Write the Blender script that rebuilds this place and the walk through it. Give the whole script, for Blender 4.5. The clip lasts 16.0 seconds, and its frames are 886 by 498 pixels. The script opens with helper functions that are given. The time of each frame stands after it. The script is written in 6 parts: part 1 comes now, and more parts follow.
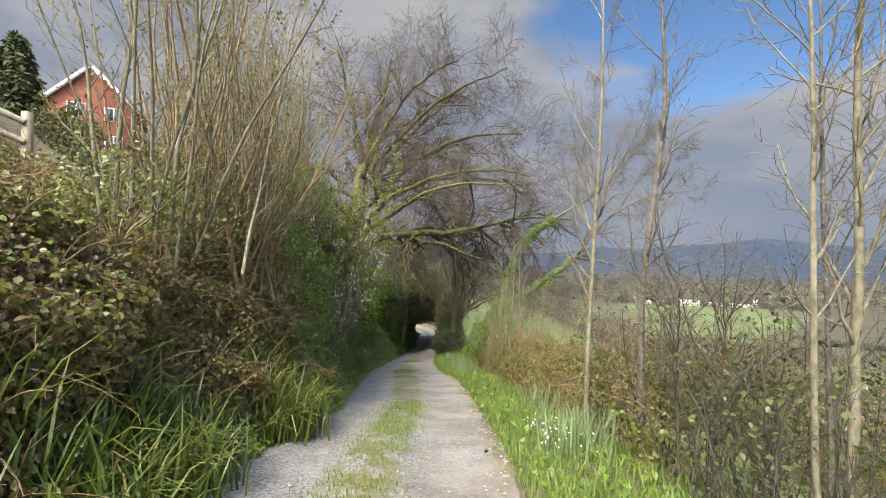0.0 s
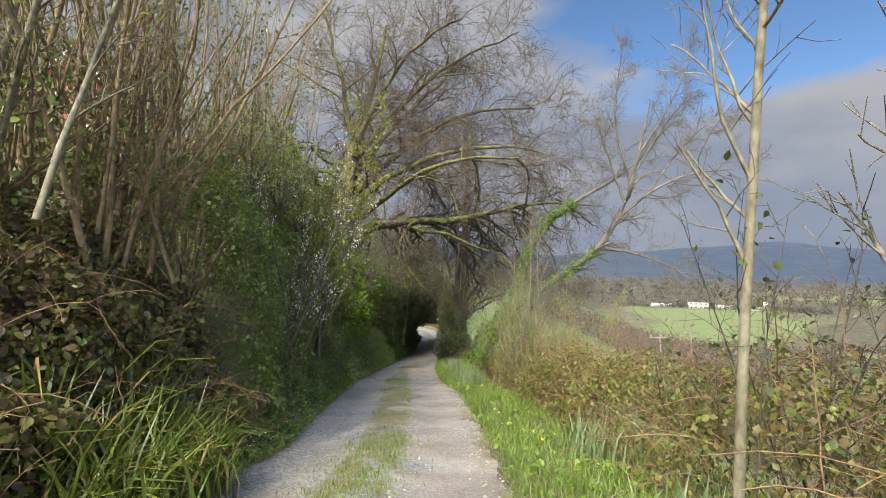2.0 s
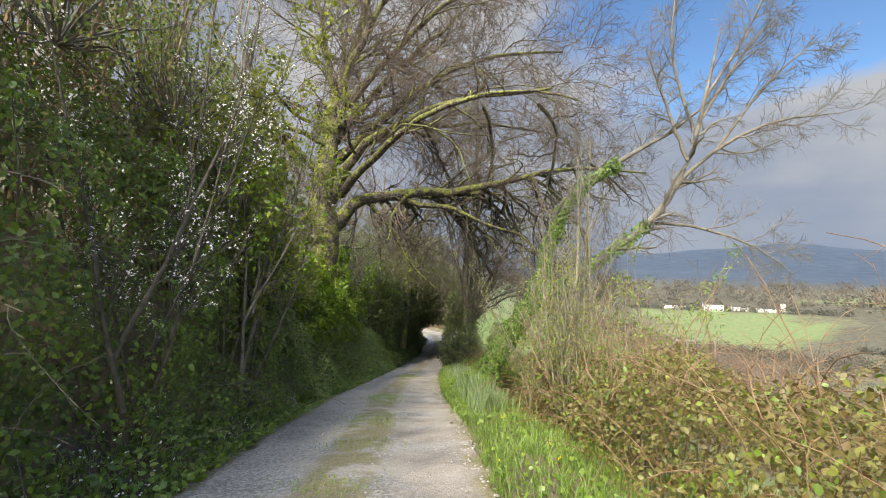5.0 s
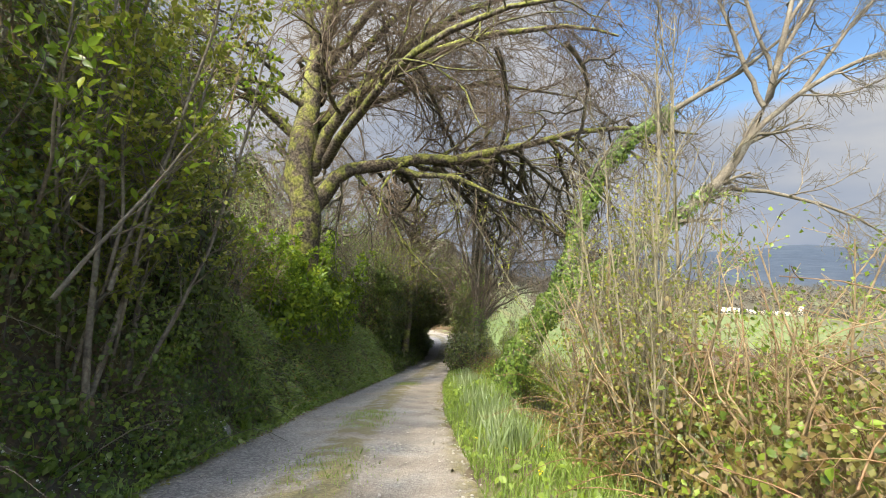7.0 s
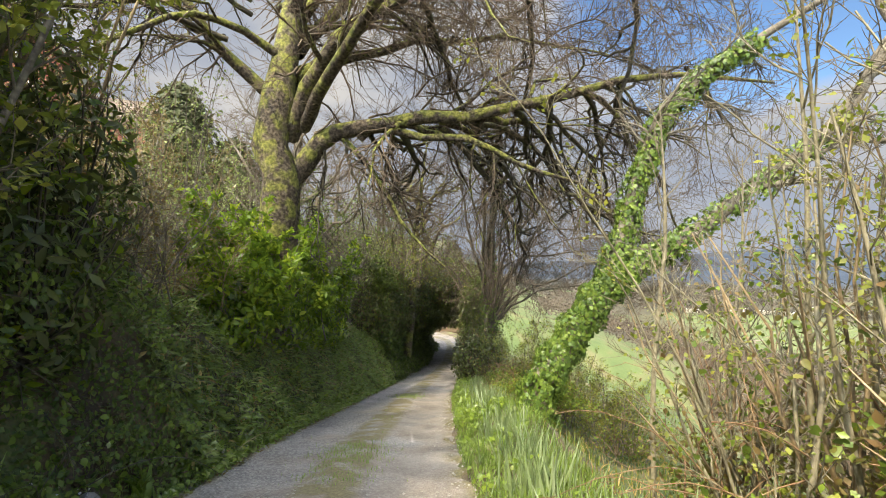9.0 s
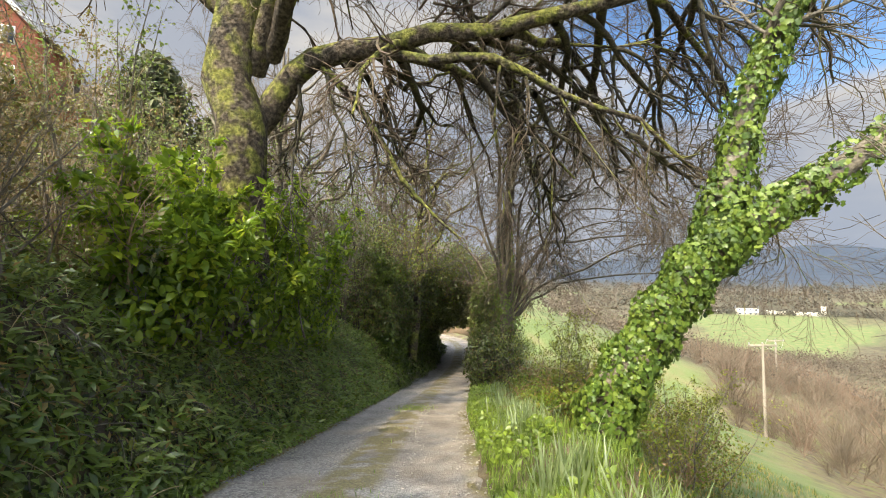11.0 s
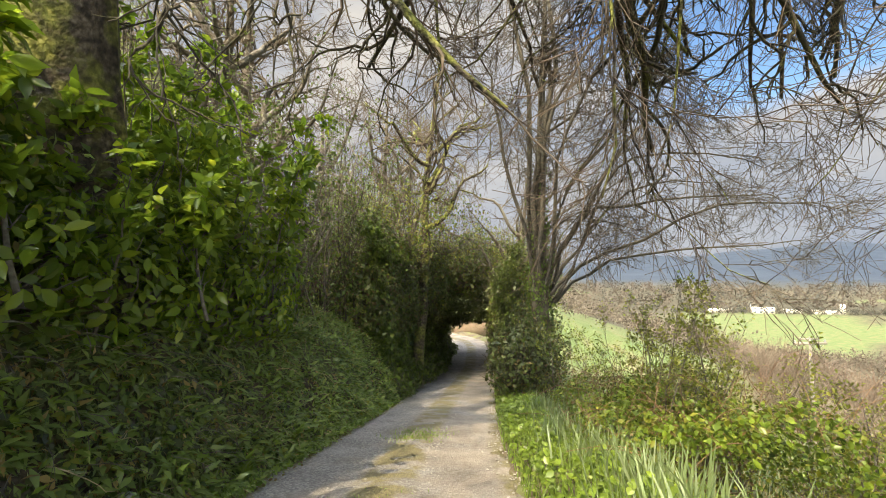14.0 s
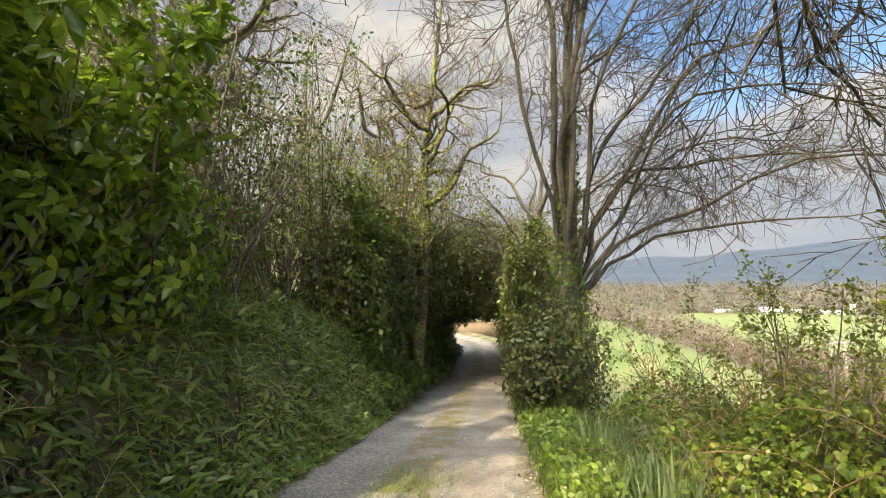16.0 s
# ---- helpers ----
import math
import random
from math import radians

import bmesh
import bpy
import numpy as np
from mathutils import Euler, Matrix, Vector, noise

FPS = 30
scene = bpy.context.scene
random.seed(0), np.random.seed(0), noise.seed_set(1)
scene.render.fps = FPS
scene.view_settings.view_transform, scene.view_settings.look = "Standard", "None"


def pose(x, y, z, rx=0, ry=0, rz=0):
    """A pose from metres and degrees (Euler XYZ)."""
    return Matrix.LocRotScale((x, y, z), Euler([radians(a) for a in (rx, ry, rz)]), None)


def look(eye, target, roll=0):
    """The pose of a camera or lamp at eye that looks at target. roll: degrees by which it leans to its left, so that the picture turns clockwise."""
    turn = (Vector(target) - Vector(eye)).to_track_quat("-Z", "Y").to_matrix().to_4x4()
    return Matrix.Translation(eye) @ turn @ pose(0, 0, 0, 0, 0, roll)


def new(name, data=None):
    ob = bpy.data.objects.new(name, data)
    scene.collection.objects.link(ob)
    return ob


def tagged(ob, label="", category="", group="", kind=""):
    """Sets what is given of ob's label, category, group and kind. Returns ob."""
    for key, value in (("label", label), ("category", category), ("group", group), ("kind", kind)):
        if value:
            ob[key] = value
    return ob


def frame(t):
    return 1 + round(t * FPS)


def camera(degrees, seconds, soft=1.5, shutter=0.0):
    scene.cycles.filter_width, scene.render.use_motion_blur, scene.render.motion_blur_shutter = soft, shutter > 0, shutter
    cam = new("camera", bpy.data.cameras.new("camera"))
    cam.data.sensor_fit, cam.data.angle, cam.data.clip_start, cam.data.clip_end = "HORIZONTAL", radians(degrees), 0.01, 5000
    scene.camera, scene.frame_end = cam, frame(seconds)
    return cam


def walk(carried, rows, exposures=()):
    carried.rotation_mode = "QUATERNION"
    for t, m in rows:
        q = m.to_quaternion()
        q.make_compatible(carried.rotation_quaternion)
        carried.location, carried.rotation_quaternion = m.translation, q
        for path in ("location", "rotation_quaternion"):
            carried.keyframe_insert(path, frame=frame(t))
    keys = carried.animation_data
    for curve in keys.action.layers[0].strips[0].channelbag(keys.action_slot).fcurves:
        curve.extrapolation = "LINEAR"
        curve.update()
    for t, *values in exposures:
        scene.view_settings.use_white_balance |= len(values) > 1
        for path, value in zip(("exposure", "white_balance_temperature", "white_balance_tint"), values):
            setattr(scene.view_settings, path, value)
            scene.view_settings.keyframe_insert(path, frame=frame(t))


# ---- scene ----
cam = camera(88.8, 16.0, soft=1.0)
METRES, EYE, TILT, LEAN, TURN = 24.5, 1.5, 0.0, 0.0, 0.0
ROWS = [
    (0.0, 0.0, 0.0, 0.0, 0.0, 0.0, -0.0),
    (0.5, 0.002, 0.0343, -0.0062, 0.22, 0.08, 0.05),
    (1.0, 0.0031, 0.0665, -0.012, 0.22, 0.26, 0.02),
    (1.5, 0.0043, 0.0962, -0.0179, 0.43, 0.35, 0.06),
    (2.0, 0.006, 0.1266, -0.0237, 0.6, 0.34, 0.0),
    (2.5, 0.0062, 0.156, -0.0277, 0.72, 0.36, -0.03),
    (3.0, 0.0075, 0.1853, -0.0333, 0.9, 0.46, 0.06),
    (3.5, 0.009, 0.2151, -0.0389, 1.02, 0.56, 0.04),
    (4.0, 0.0091, 0.2452, -0.0446, 1.13, 0.53, 0.03),
    (6.5, 0.0151, 0.4053, -0.0807, 2.75, 1.03, 0.28),
    (7.0, 0.0141, 0.4363, -0.0859, 2.89, 1.06, 0.28),
    (7.5, 0.012, 0.4668, -0.0912, 3.04, 1.13, 0.25),
    (8.0, 0.0095, 0.4957, -0.0951, 3.17, 1.18, 0.27),
    (10.5, -0.0085, 0.6396, -0.1227, 3.82, 1.62, 1.06),
    (11.0, -0.0122, 0.6701, -0.1302, 4.0, 1.71, 1.08),
    (11.5, -0.0149, 0.7002, -0.1375, 4.22, 1.73, 1.11),
    (12.0, -0.0198, 0.7308, -0.1444, 4.31, 1.74, 1.22),
    (12.5, -0.0233, 0.7615, -0.1509, 4.53, 1.73, 1.25),
    (13.0, -0.0267, 0.7915, -0.1571, 4.68, 1.77, 1.37),
    (13.5, -0.0304, 0.8219, -0.1632, 4.77, 1.84, 1.44),
    (14.0, -0.0338, 0.8516, -0.1694, 4.94, 1.91, 1.56),
    (14.5, -0.0366, 0.8826, -0.1752, 5.03, 1.97, 1.63),
    (15.0, -0.0401, 0.9133, -0.1816, 5.04, 2.09, 1.7),
    (15.5, -0.0427, 0.9452, -0.1888, 5.2, 2.17, 1.82),
    (16.0, -0.0452, 0.9765, -0.1953, 5.33, 2.23, 1.91),
]
walk(cam, [(t, pose(0, 0, EYE, TILT, LEAN, TURN) @ pose(METRES * x, METRES * y, METRES * z, 90 + pitch, roll, yaw)) for t, x, y, z, yaw, pitch, roll in ROWS],
     exposures=[(0.0, 0.60, 6950, 10), (4.0, 0.70, 6950, 8), (6.5, 1.03, 7350, 8), (11.0, 1.12, 7700, 8), (16.0, 1.34, 8350, 7)])

# ---- daylight ----
SUN_AZ, SUN_EL = 23.0, 50.0     # degrees: heading of the light from +y towards +x, and height
sun = new("sun", bpy.data.lights.new("sun", "SUN"))
sun.data.energy, sun.data.angle, sun.data.color = 3.2, radians(0.6), (1.0, 0.91, 0.73)
_az, _el = radians(SUN_AZ), radians(SUN_EL)
sun.matrix_world = look((0, 0, 0), (math.sin(_az) * math.cos(_el), math.cos(_az) * math.cos(_el), -math.sin(_el)))
world = bpy.data.worlds.new("sky")
scene.world = world
world.use_nodes = True
wt = world.node_tree
bg = wt.nodes["Background"]
sky = wt.nodes.new("ShaderNodeTexSky")
sky.sky_type, sky.sun_disc = "NISHITA", False
sky.sun_elevation, sky.sun_rotation = _el, _az + math.pi
sky.air_density, sky.dust_density, sky.ozone_density = 1.0, 0.15, 3.0
# broken cloud over the blue: noise on the direction, flattened towards the horizon
co = wt.nodes.new("ShaderNodeTexCoord")
mp = wt.nodes.new("ShaderNodeMapping")
mp.inputs["Scale"].default_value = (1.0, 1.0, 2.6)
mp.inputs["Location"].default_value = (0.35, 0.1, 0.2)
cl = wt.nodes.new("ShaderNodeTexNoise")
cl.inputs["Scale"].default_value, cl.inputs["Detail"].default_value, cl.inputs["Roughness"].default_value = 1.7, 7, 0.52
sx = wt.nodes.new("ShaderNodeSeparateXYZ")
tilt = wt.nodes.new("ShaderNodeMath")      # clear blue high up over the valley
tilt.operation = "MULTIPLY"
rise = wt.nodes.new("ShaderNodeMapRange")
rise.inputs["From Min"].default_value, rise.inputs["From Max"].default_value = 0.25, 1.0
rise.inputs["To Max"].default_value = 3.0
tz = wt.nodes.new("ShaderNodeMath")
tz.operation = "MULTIPLY"
tz.inputs[1].default_value = -1.0
add = wt.nodes.new("ShaderNodeMath")
add.operation = "ADD"
ramp = wt.nodes.new("ShaderNodeValToRGB")
ramp.color_ramp.elements[0].position, ramp.color_ramp.elements[1].position = 0.22, 0.35
shade = wt.nodes.new("ShaderNodeTexNoise")
shade.inputs["Scale"].default_value, shade.inputs["Detail"].default_value = 3.2, 6
sramp = wt.nodes.new("ShaderNodeValToRGB")
sramp.color_ramp.elements[0].position, sramp.color_ramp.elements[1].position = 0.40, 0.60
sramp.color_ramp.elements[0].color = (1.85, 2.17, 2.9, 1)
sramp.color_ramp.elements[1].color = (3.0, 3.12, 3.45, 1)
mixs = wt.nodes.new("ShaderNodeMix")
mixs.data_type = "RGBA"
L = wt.links.new
L(co.outputs["Generated"], mp.inputs["Vector"])
L(mp.outputs[0], cl.inputs["Vector"])
L(mp.outputs[0], shade.inputs["Vector"])
L(co.outputs["Generated"], sx.inputs[0])
L(sx.outputs["X"], tilt.inputs[0])
L(sx.outputs["Z"], rise.inputs["Value"])
L(rise.outputs[0], tilt.inputs[1])
L(tilt.outputs[0], tz.inputs[0])
L(cl.outputs["Fac"], add.inputs[0])
L(tz.outputs[0], add.inputs[1])
L(add.outputs[0], ramp.inputs[0])
L(shade.outputs["Fac"], sramp.inputs[0])
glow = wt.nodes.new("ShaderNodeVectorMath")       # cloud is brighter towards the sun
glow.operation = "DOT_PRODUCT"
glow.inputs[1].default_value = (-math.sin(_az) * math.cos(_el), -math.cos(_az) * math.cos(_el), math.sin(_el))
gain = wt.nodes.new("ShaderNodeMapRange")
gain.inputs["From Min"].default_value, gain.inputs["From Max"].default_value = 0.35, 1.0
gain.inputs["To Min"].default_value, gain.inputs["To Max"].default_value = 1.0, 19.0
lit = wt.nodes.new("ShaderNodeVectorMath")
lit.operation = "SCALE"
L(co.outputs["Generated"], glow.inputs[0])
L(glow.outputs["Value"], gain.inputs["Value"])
low = wt.nodes.new("ShaderNodeMapRange")          # cloud banks grow darker and bluer towards the horizon
low.inputs["From Min"].default_value, low.inputs["From Max"].default_value = 0.02, 0.34
low.inputs["To Min"].default_value, low.inputs["To Max"].default_value = 0.7, 0.0
bank = wt.nodes.new("ShaderNodeMix")
bank.data_type = "RGBA"
bank.inputs["B"].default_value = (1.6, 2.02, 2.9, 1)
L(sx.outputs["Z"], low.inputs["Value"])
L(low.outputs[0], bank.inputs["Factor"])
L(sramp.outputs[0], bank.inputs["A"])
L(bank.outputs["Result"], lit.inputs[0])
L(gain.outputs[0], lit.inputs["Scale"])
L(ramp.outputs[0], mixs.inputs["Factor"])
deep = wt.nodes.new("ShaderNodeVectorMath")
deep.operation = "MULTIPLY"
deep.inputs[1].default_value = (0.74, 0.92, 1.1)
L(sky.outputs[0], deep.inputs[0])
L(deep.outputs[0], mixs.inputs["A"])
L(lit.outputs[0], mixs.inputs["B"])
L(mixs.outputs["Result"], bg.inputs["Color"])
bg.inputs["Strength"].default_value = 0.105

# ---- materials ----
def node_mat(name):
    m = bpy.data.materials.new(name)
    m.use_nodes = True
    return m, m.node_tree.nodes, m.node_tree.links.new, m.node_tree.nodes["Principled BSDF"]


def ramp_node(nodes, stops):
    r = nodes.new("ShaderNodeValToRGB")
    el = r.color_ramp.elements
    while len(el) < len(stops):
        el.new(0.5)
    for e, (p, c) in zip(el, stops):
        e.position, e.color = p, (*c, 1)
    return r


def surface(name, stops, scale=4.0, rough=0.85, bump=0.3, bump_scale=40.0, detail=8, stretch=(1, 1, 1), metal=0.0):
    """Noise at two scales through a colour ramp, with fine relief."""
    m, n, l, b = node_mat(name)
    tc = n.new("ShaderNodeTexCoord")
    mpn = n.new("ShaderNodeMapping")
    mpn.inputs["Scale"].default_value = stretch
    l(tc.outputs["Object"], mpn.inputs["Vector"])
    t1, t2, t3 = (n.new("ShaderNodeTexNoise") for _ in range(3))
    t1.inputs["Scale"].default_value, t1.inputs["Detail"].default_value, t1.inputs["Roughness"].default_value = scale, detail, 0.65
    t2.inputs["Scale"].default_value, t2.inputs["Detail"].default_value = scale * 9, 4
    t3.inputs["Scale"].default_value, t3.inputs["Detail"].default_value = bump_scale, 5
    mixf = n.new("ShaderNodeMath")
    mixf.operation = "MULTIPLY_ADD"
    mixf.inputs[1].default_value = 0.45
    half = n.new("ShaderNodeMath")
    half.operation = "MULTIPLY"
    half.inputs[1].default_value = 0.55
    for t in (t1, t2, t3):
        l(mpn.outputs[0], t.inputs["Vector"])
    l(t1.outputs["Fac"], half.inputs[0])
    l(t2.outputs["Fac"], mixf.inputs[0])
    l(half.outputs[0], mixf.inputs[2])
    r = ramp_node(n, stops)
    l(mixf.outputs[0], r.inputs[0])
    l(r.outputs[0], b.inputs["Base Color"])
    b.inputs["Roughness"].default_value, b.inputs["Metallic"].default_value = rough, metal
    bp = n.new("ShaderNodeBump")
    bp.inputs["Strength"].default_value, bp.inputs["Distance"].default_value = bump, 0.02
    l(t3.outputs["Fac"], bp.inputs["Height"])
    l(bp.outputs[0], b.inputs["Normal"])
    return m


def leaf_mat(name, stops, rough=0.5, through_light=0.35, patch=1.2):
    """Leaves: colour varies leaf by leaf and in patches; light passes through."""
    m, n, l, b = node_mat(name)
    g = n.new("ShaderNodeNewGeometry")
    tc = n.new("ShaderNodeTexCoord")
    t = n.new("ShaderNodeTexNoise")
    t.inputs["Scale"].default_value, t.inputs["Detail"].default_value = patch, 3
    l(tc.outputs["Object"], t.inputs["Vector"])
    a = n.new("ShaderNodeMath")
    a.operation = "MULTIPLY_ADD"
    a.inputs[1].default_value = 0.6
    h = n.new("ShaderNodeMath")
    h.operation = "MULTIPLY"
    h.inputs[1].default_value = 0.4
    l(t.outputs["Fac"], h.inputs[0])
    l(g.outputs["Random Per Island"], a.inputs[0])
    l(h.outputs[0], a.inputs[2])
    r = ramp_node(n, [(p, (c[0] * 1.06, c[1], c[2] * (0.72 if c[1] > c[2] * 1.6 else 1.0))) for p, c in stops])
    l(a.outputs[0], r.inputs[0])
    l(r.outputs[0], b.inputs["Base Color"])
    b.inputs["Roughness"].default_value = rough
    b.inputs["Specular IOR Level"].default_value = 0.75 if rough < 0.33 else 0.5
    tr = n.new("ShaderNodeBsdfTranslucent")
    l(r.outputs[0], tr.inputs["Color"])
    ms = n.new("ShaderNodeMixShader")
    ms.inputs[0].default_value = through_light
    l(b.outputs[0], ms.inputs[1])
    l(tr.outputs[0], ms.inputs[2])
    l(ms.outputs[0], n["Material Output"].inputs["Surface"])
    return m


def mossy_bark():
    """Dark ridged bark; moss settles on the upper sides and in broken patches elsewhere."""
    m, n, l, b = node_mat("mossy_bark")
    tc, g = n.new("ShaderNodeTexCoord"), n.new("ShaderNodeNewGeometry")
    t1, t2, t3 = (n.new("ShaderNodeTexNoise") for _ in range(3))
    for t, s, d in ((t1, 3.0, 8), (t2, 14.0, 5), (t3, 26.0, 6)):
        t.inputs["Scale"].default_value, t.inputs["Detail"].default_value = s, d
        l(tc.outputs["Object"], t.inputs["Vector"])
    brown = ramp_node(n, [(0.36, (0.028, 0.022, 0.016)), (0.5, (0.075, 0.058, 0.042)), (0.66, (0.15, 0.125, 0.095))])
    moss = ramp_node(n, [(0.36, (0.09, 0.095, 0.022)), (0.5, (0.155, 0.165, 0.035)), (0.66, (0.27, 0.27, 0.07))])
    l(t2.outputs["Fac"], brown.inputs[0])
    l(t2.outputs["Fac"], moss.inputs[0])
    sp = n.new("ShaderNodeSeparateXYZ")
    l(g.outputs["Normal"], sp.inputs[0])
    ma = n.new("ShaderNodeMath")
    ma.operation = "MULTIPLY_ADD"
    ma.inputs[1].default_value = 0.13
    l(sp.outputs["Z"], ma.inputs[0])
    l(t1.outputs["Fac"], ma.inputs[2])
    cut = ramp_node(n, [(0.44, (0, 0, 0)), (0.58, (1, 1, 1))])
    l(ma.outputs[0], cut.inputs[0])
    mx = n.new("ShaderNodeMix")
    mx.data_type = "RGBA"
    l(cut.outputs[0], mx.inputs["Factor"])
    l(brown.outputs[0], mx.inputs["A"])
    l(moss.outputs[0], mx.inputs["B"])
    l(mx.outputs["Result"], b.inputs["Base Color"])
    b.inputs["Roughness"].default_value = 0.95
    bp = n.new("ShaderNodeBump")
    bp.inputs["Strength"].default_value, bp.inputs["Distance"].default_value = 1.0, 0.04
    l(t3.outputs["Fac"], bp.inputs["Height"])
    l(bp.outputs[0], b.inputs["Normal"])
    return m


bark_moss = mossy_bark()
bark_pale = surface("pale_bark", [(0.36, (0.08, 0.07, 0.045)), (0.5, (0.20, 0.175, 0.11)), (0.66, (0.32, 0.295, 0.20))], 3.0, 0.85, 0.4, 45, stretch=(1, 1, 0.5))
bark_grey = surface("grey_bark", [(0.34, (0.055, 0.048, 0.038)), (0.5, (0.14, 0.12, 0.09)), (0.66, (0.25, 0.23, 0.17))], 3.0, 0.9, 0.5, 35)
bark_brown = surface("brown_twigs", [(0.34, (0.11, 0.08, 0.045)), (0.5, (0.25, 0.18, 0.10)), (0.66, (0.37, 0.29, 0.17))], 2.0, 0.85, 0.3, 40)
bark_dark = surface("dark_twigs", [(0.34, (0.03, 0.026, 0.02)), (0.5, (0.075, 0.064, 0.045)), (0.66, (0.13, 0.115, 0.075))], 2.0, 0.9, 0.3, 40)
twig_oak = surface("oak_twigs", [(0.34, (0.05, 0.035, 0.027)), (0.5, (0.12, 0.088, 0.062)), (0.66, (0.18, 0.15, 0.09))], 1.2, 0.9, 0.3, 40)
cane_red = surface("bramble_cane", [(0.3, (0.10, 0.05, 0.03)), (0.5, (0.21, 0.12, 0.06)), (0.7, (0.30, 0.24, 0.12))], 2.0, 0.7, 0.2, 40)
bark_bough = surface("bough_bark", [(0.36, (0.028, 0.024, 0.018)), (0.52, (0.06, 0.052, 0.036)), (0.66, (0.15, 0.155, 0.05))], 3.0, 0.9, 0.5, 35)
straw = surface("dry_grass", [(0.3, (0.28, 0.21, 0.10)), (0.6, (0.45, 0.36, 0.2))], 4, 0.8, 0.2, 40)
leaf_bramble = leaf_mat("bramble_leaf", [(0.15, (0.09, 0.056, 0.042)), (0.42, (0.14, 0.10, 0.06)), (0.62, (0.15, 0.15, 0.055)), (0.9, (0.28, 0.28, 0.10))], 0.38)
leaf_brown = leaf_mat("rusty_bramble_leaf", [(0.15, (0.15, 0.09, 0.05)), (0.4, (0.17, 0.135, 0.06)), (0.62, (0.15, 0.15, 0.05)), (0.9, (0.22, 0.23, 0.075))], 0.5)
leaf_ivy = leaf_mat("ivy_leaf", [(0.1, (0.05, 0.085, 0.022)), (0.5, (0.09, 0.15, 0.032)), (0.8, (0.15, 0.22, 0.045)), (0.95, (0.23, 0.29, 0.08))], 0.37, 0.34)
leaf_ivy_sun = leaf_mat("ivy_leaf_pale", [(0.1, (0.035, 0.075, 0.018)), (0.45, (0.09, 0.165, 0.035)), (0.85, (0.21, 0.30, 0.075))], 0.40, 0.25)
leaf_laurel = leaf_mat("laurel_leaf", [(0.1, (0.09, 0.16, 0.03)), (0.45, (0.155, 0.265, 0.04)), (0.7, (0.24, 0.36, 0.05)), (0.88, (0.42, 0.50, 0.07))], 0.27, 0.55)
leaf_spring = leaf_mat("spring_leaf", [(0.1, (0.11, 0.15, 0.028)), (0.5, (0.20, 0.24, 0.048)), (0.9, (0.32, 0.34, 0.08))], 0.5, 0.45)
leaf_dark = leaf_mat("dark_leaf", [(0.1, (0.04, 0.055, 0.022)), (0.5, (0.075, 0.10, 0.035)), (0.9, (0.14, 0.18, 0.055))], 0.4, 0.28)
leaf_herb = leaf_mat("herb_leaf", [(0.1, (0.08, 0.13, 0.025)), (0.5, (0.15, 0.24, 0.04)), (0.9, (0.25, 0.36, 0.07))], 0.36, 0.4)
leaf_bank = leaf_mat("bank_leaf", [(0.1, (0.14, 0.17, 0.065)), (0.4, (0.17, 0.26, 0.085)), (0.7, (0.24, 0.34, 0.11)), (0.95, (0.38, 0.41, 0.17))], 0.28, 0.42, 0.6)
grass_verge = leaf_mat("verge_grass", [(0.1, (0.11, 0.17, 0.05)), (0.5, (0.17, 0.28, 0.075)), (0.8, (0.27, 0.38, 0.12)), (0.97, (0.42, 0.42, 0.2))], 0.5, 0.45, 0.5)
grass_blue = leaf_mat("grey_green_blade", [(0.1, (0.14, 0.21, 0.12)), (0.6, (0.24, 0.33, 0.2)), (0.9, (0.34, 0.42, 0.27))], 0.45, 0.35)
grass_sedge = leaf_mat("sedge_blade", [(0.1, (0.05, 0.085, 0.02)), (0.5, (0.10, 0.155, 0.034)), (0.8, (0.19, 0.235, 0.06)), (0.97, (0.42, 0.33, 0.14))], 0.4, 0.35)
grass_dry = leaf_mat("dead_blade", [(0.1, (0.22, 0.16, 0.07)), (0.6, (0.38, 0.29, 0.14)), (0.9, (0.5, 0.42, 0.24))], 0.7, 0.3)
petal_white = leaf_mat("white_petal", [(0.1, (0.7, 0.7, 0.66)), (0.9, (0.82, 0.82, 0.79))], 0.6, 0.3)
petal_red = leaf_mat("red_petal", [(0.1, (0.6, 0.02, 0.03)), (0.9, (0.8, 0.06, 0.06))], 0.5, 0.3)
petal_yellow = leaf_mat("yellow_petal", [(0.1, (0.7, 0.5, 0.02)), (0.9, (0.8, 0.65, 0.05))], 0.5, 0.3)

# ---- the lie of the land ----
CY = [-60, -10, 4.2, 9.6, 15.1, 21, 28.5, 35, 48, 58, 62, 65, 68, 72]
CX = [-0.8, -0.8, -0.82, -0.78, -1.2, -1.84, -2.12, -2.0, -1.7, -1.9, -2.5, -4.0, -7.0, -9]
CW = [1.57, 1.57, 1.55, 1.53, 1.68, 1.68, 1.52, 1.43, 1.4, 1.45, 1.6, 2.2, 3.6, 4.0]
ZY = [-60, 0, 1.63, 6.0, 9.93, 12.14, 15.67, 18.65, 23.92, 28.5, 35, 41, 48, 58, 66, 90, 200]
ZZ = [11.5, 0, -0.294, -1.09, -1.98, -2.33, -3.0, -3.70, -4.78, -5.7, -6.85, -7.8, -8.74, -9.5, -9.9, -10.6, -14]
BU = [0, 0.12, 0.4, 0.85, 1.3, 2.2, 6.0, 28, 60, 400]
BZ = [0, 0.06, 0.7, 1.75, 2.25, 2.7, 4.8, 19.0, 26, 40]
RU = [0, 0.2, 0.9, 1.5, 2.2, 3.2, 60, 130]
RZ = [0, 0.10, 0.16, 0.05, -0.3, -0.9, -20, -42]


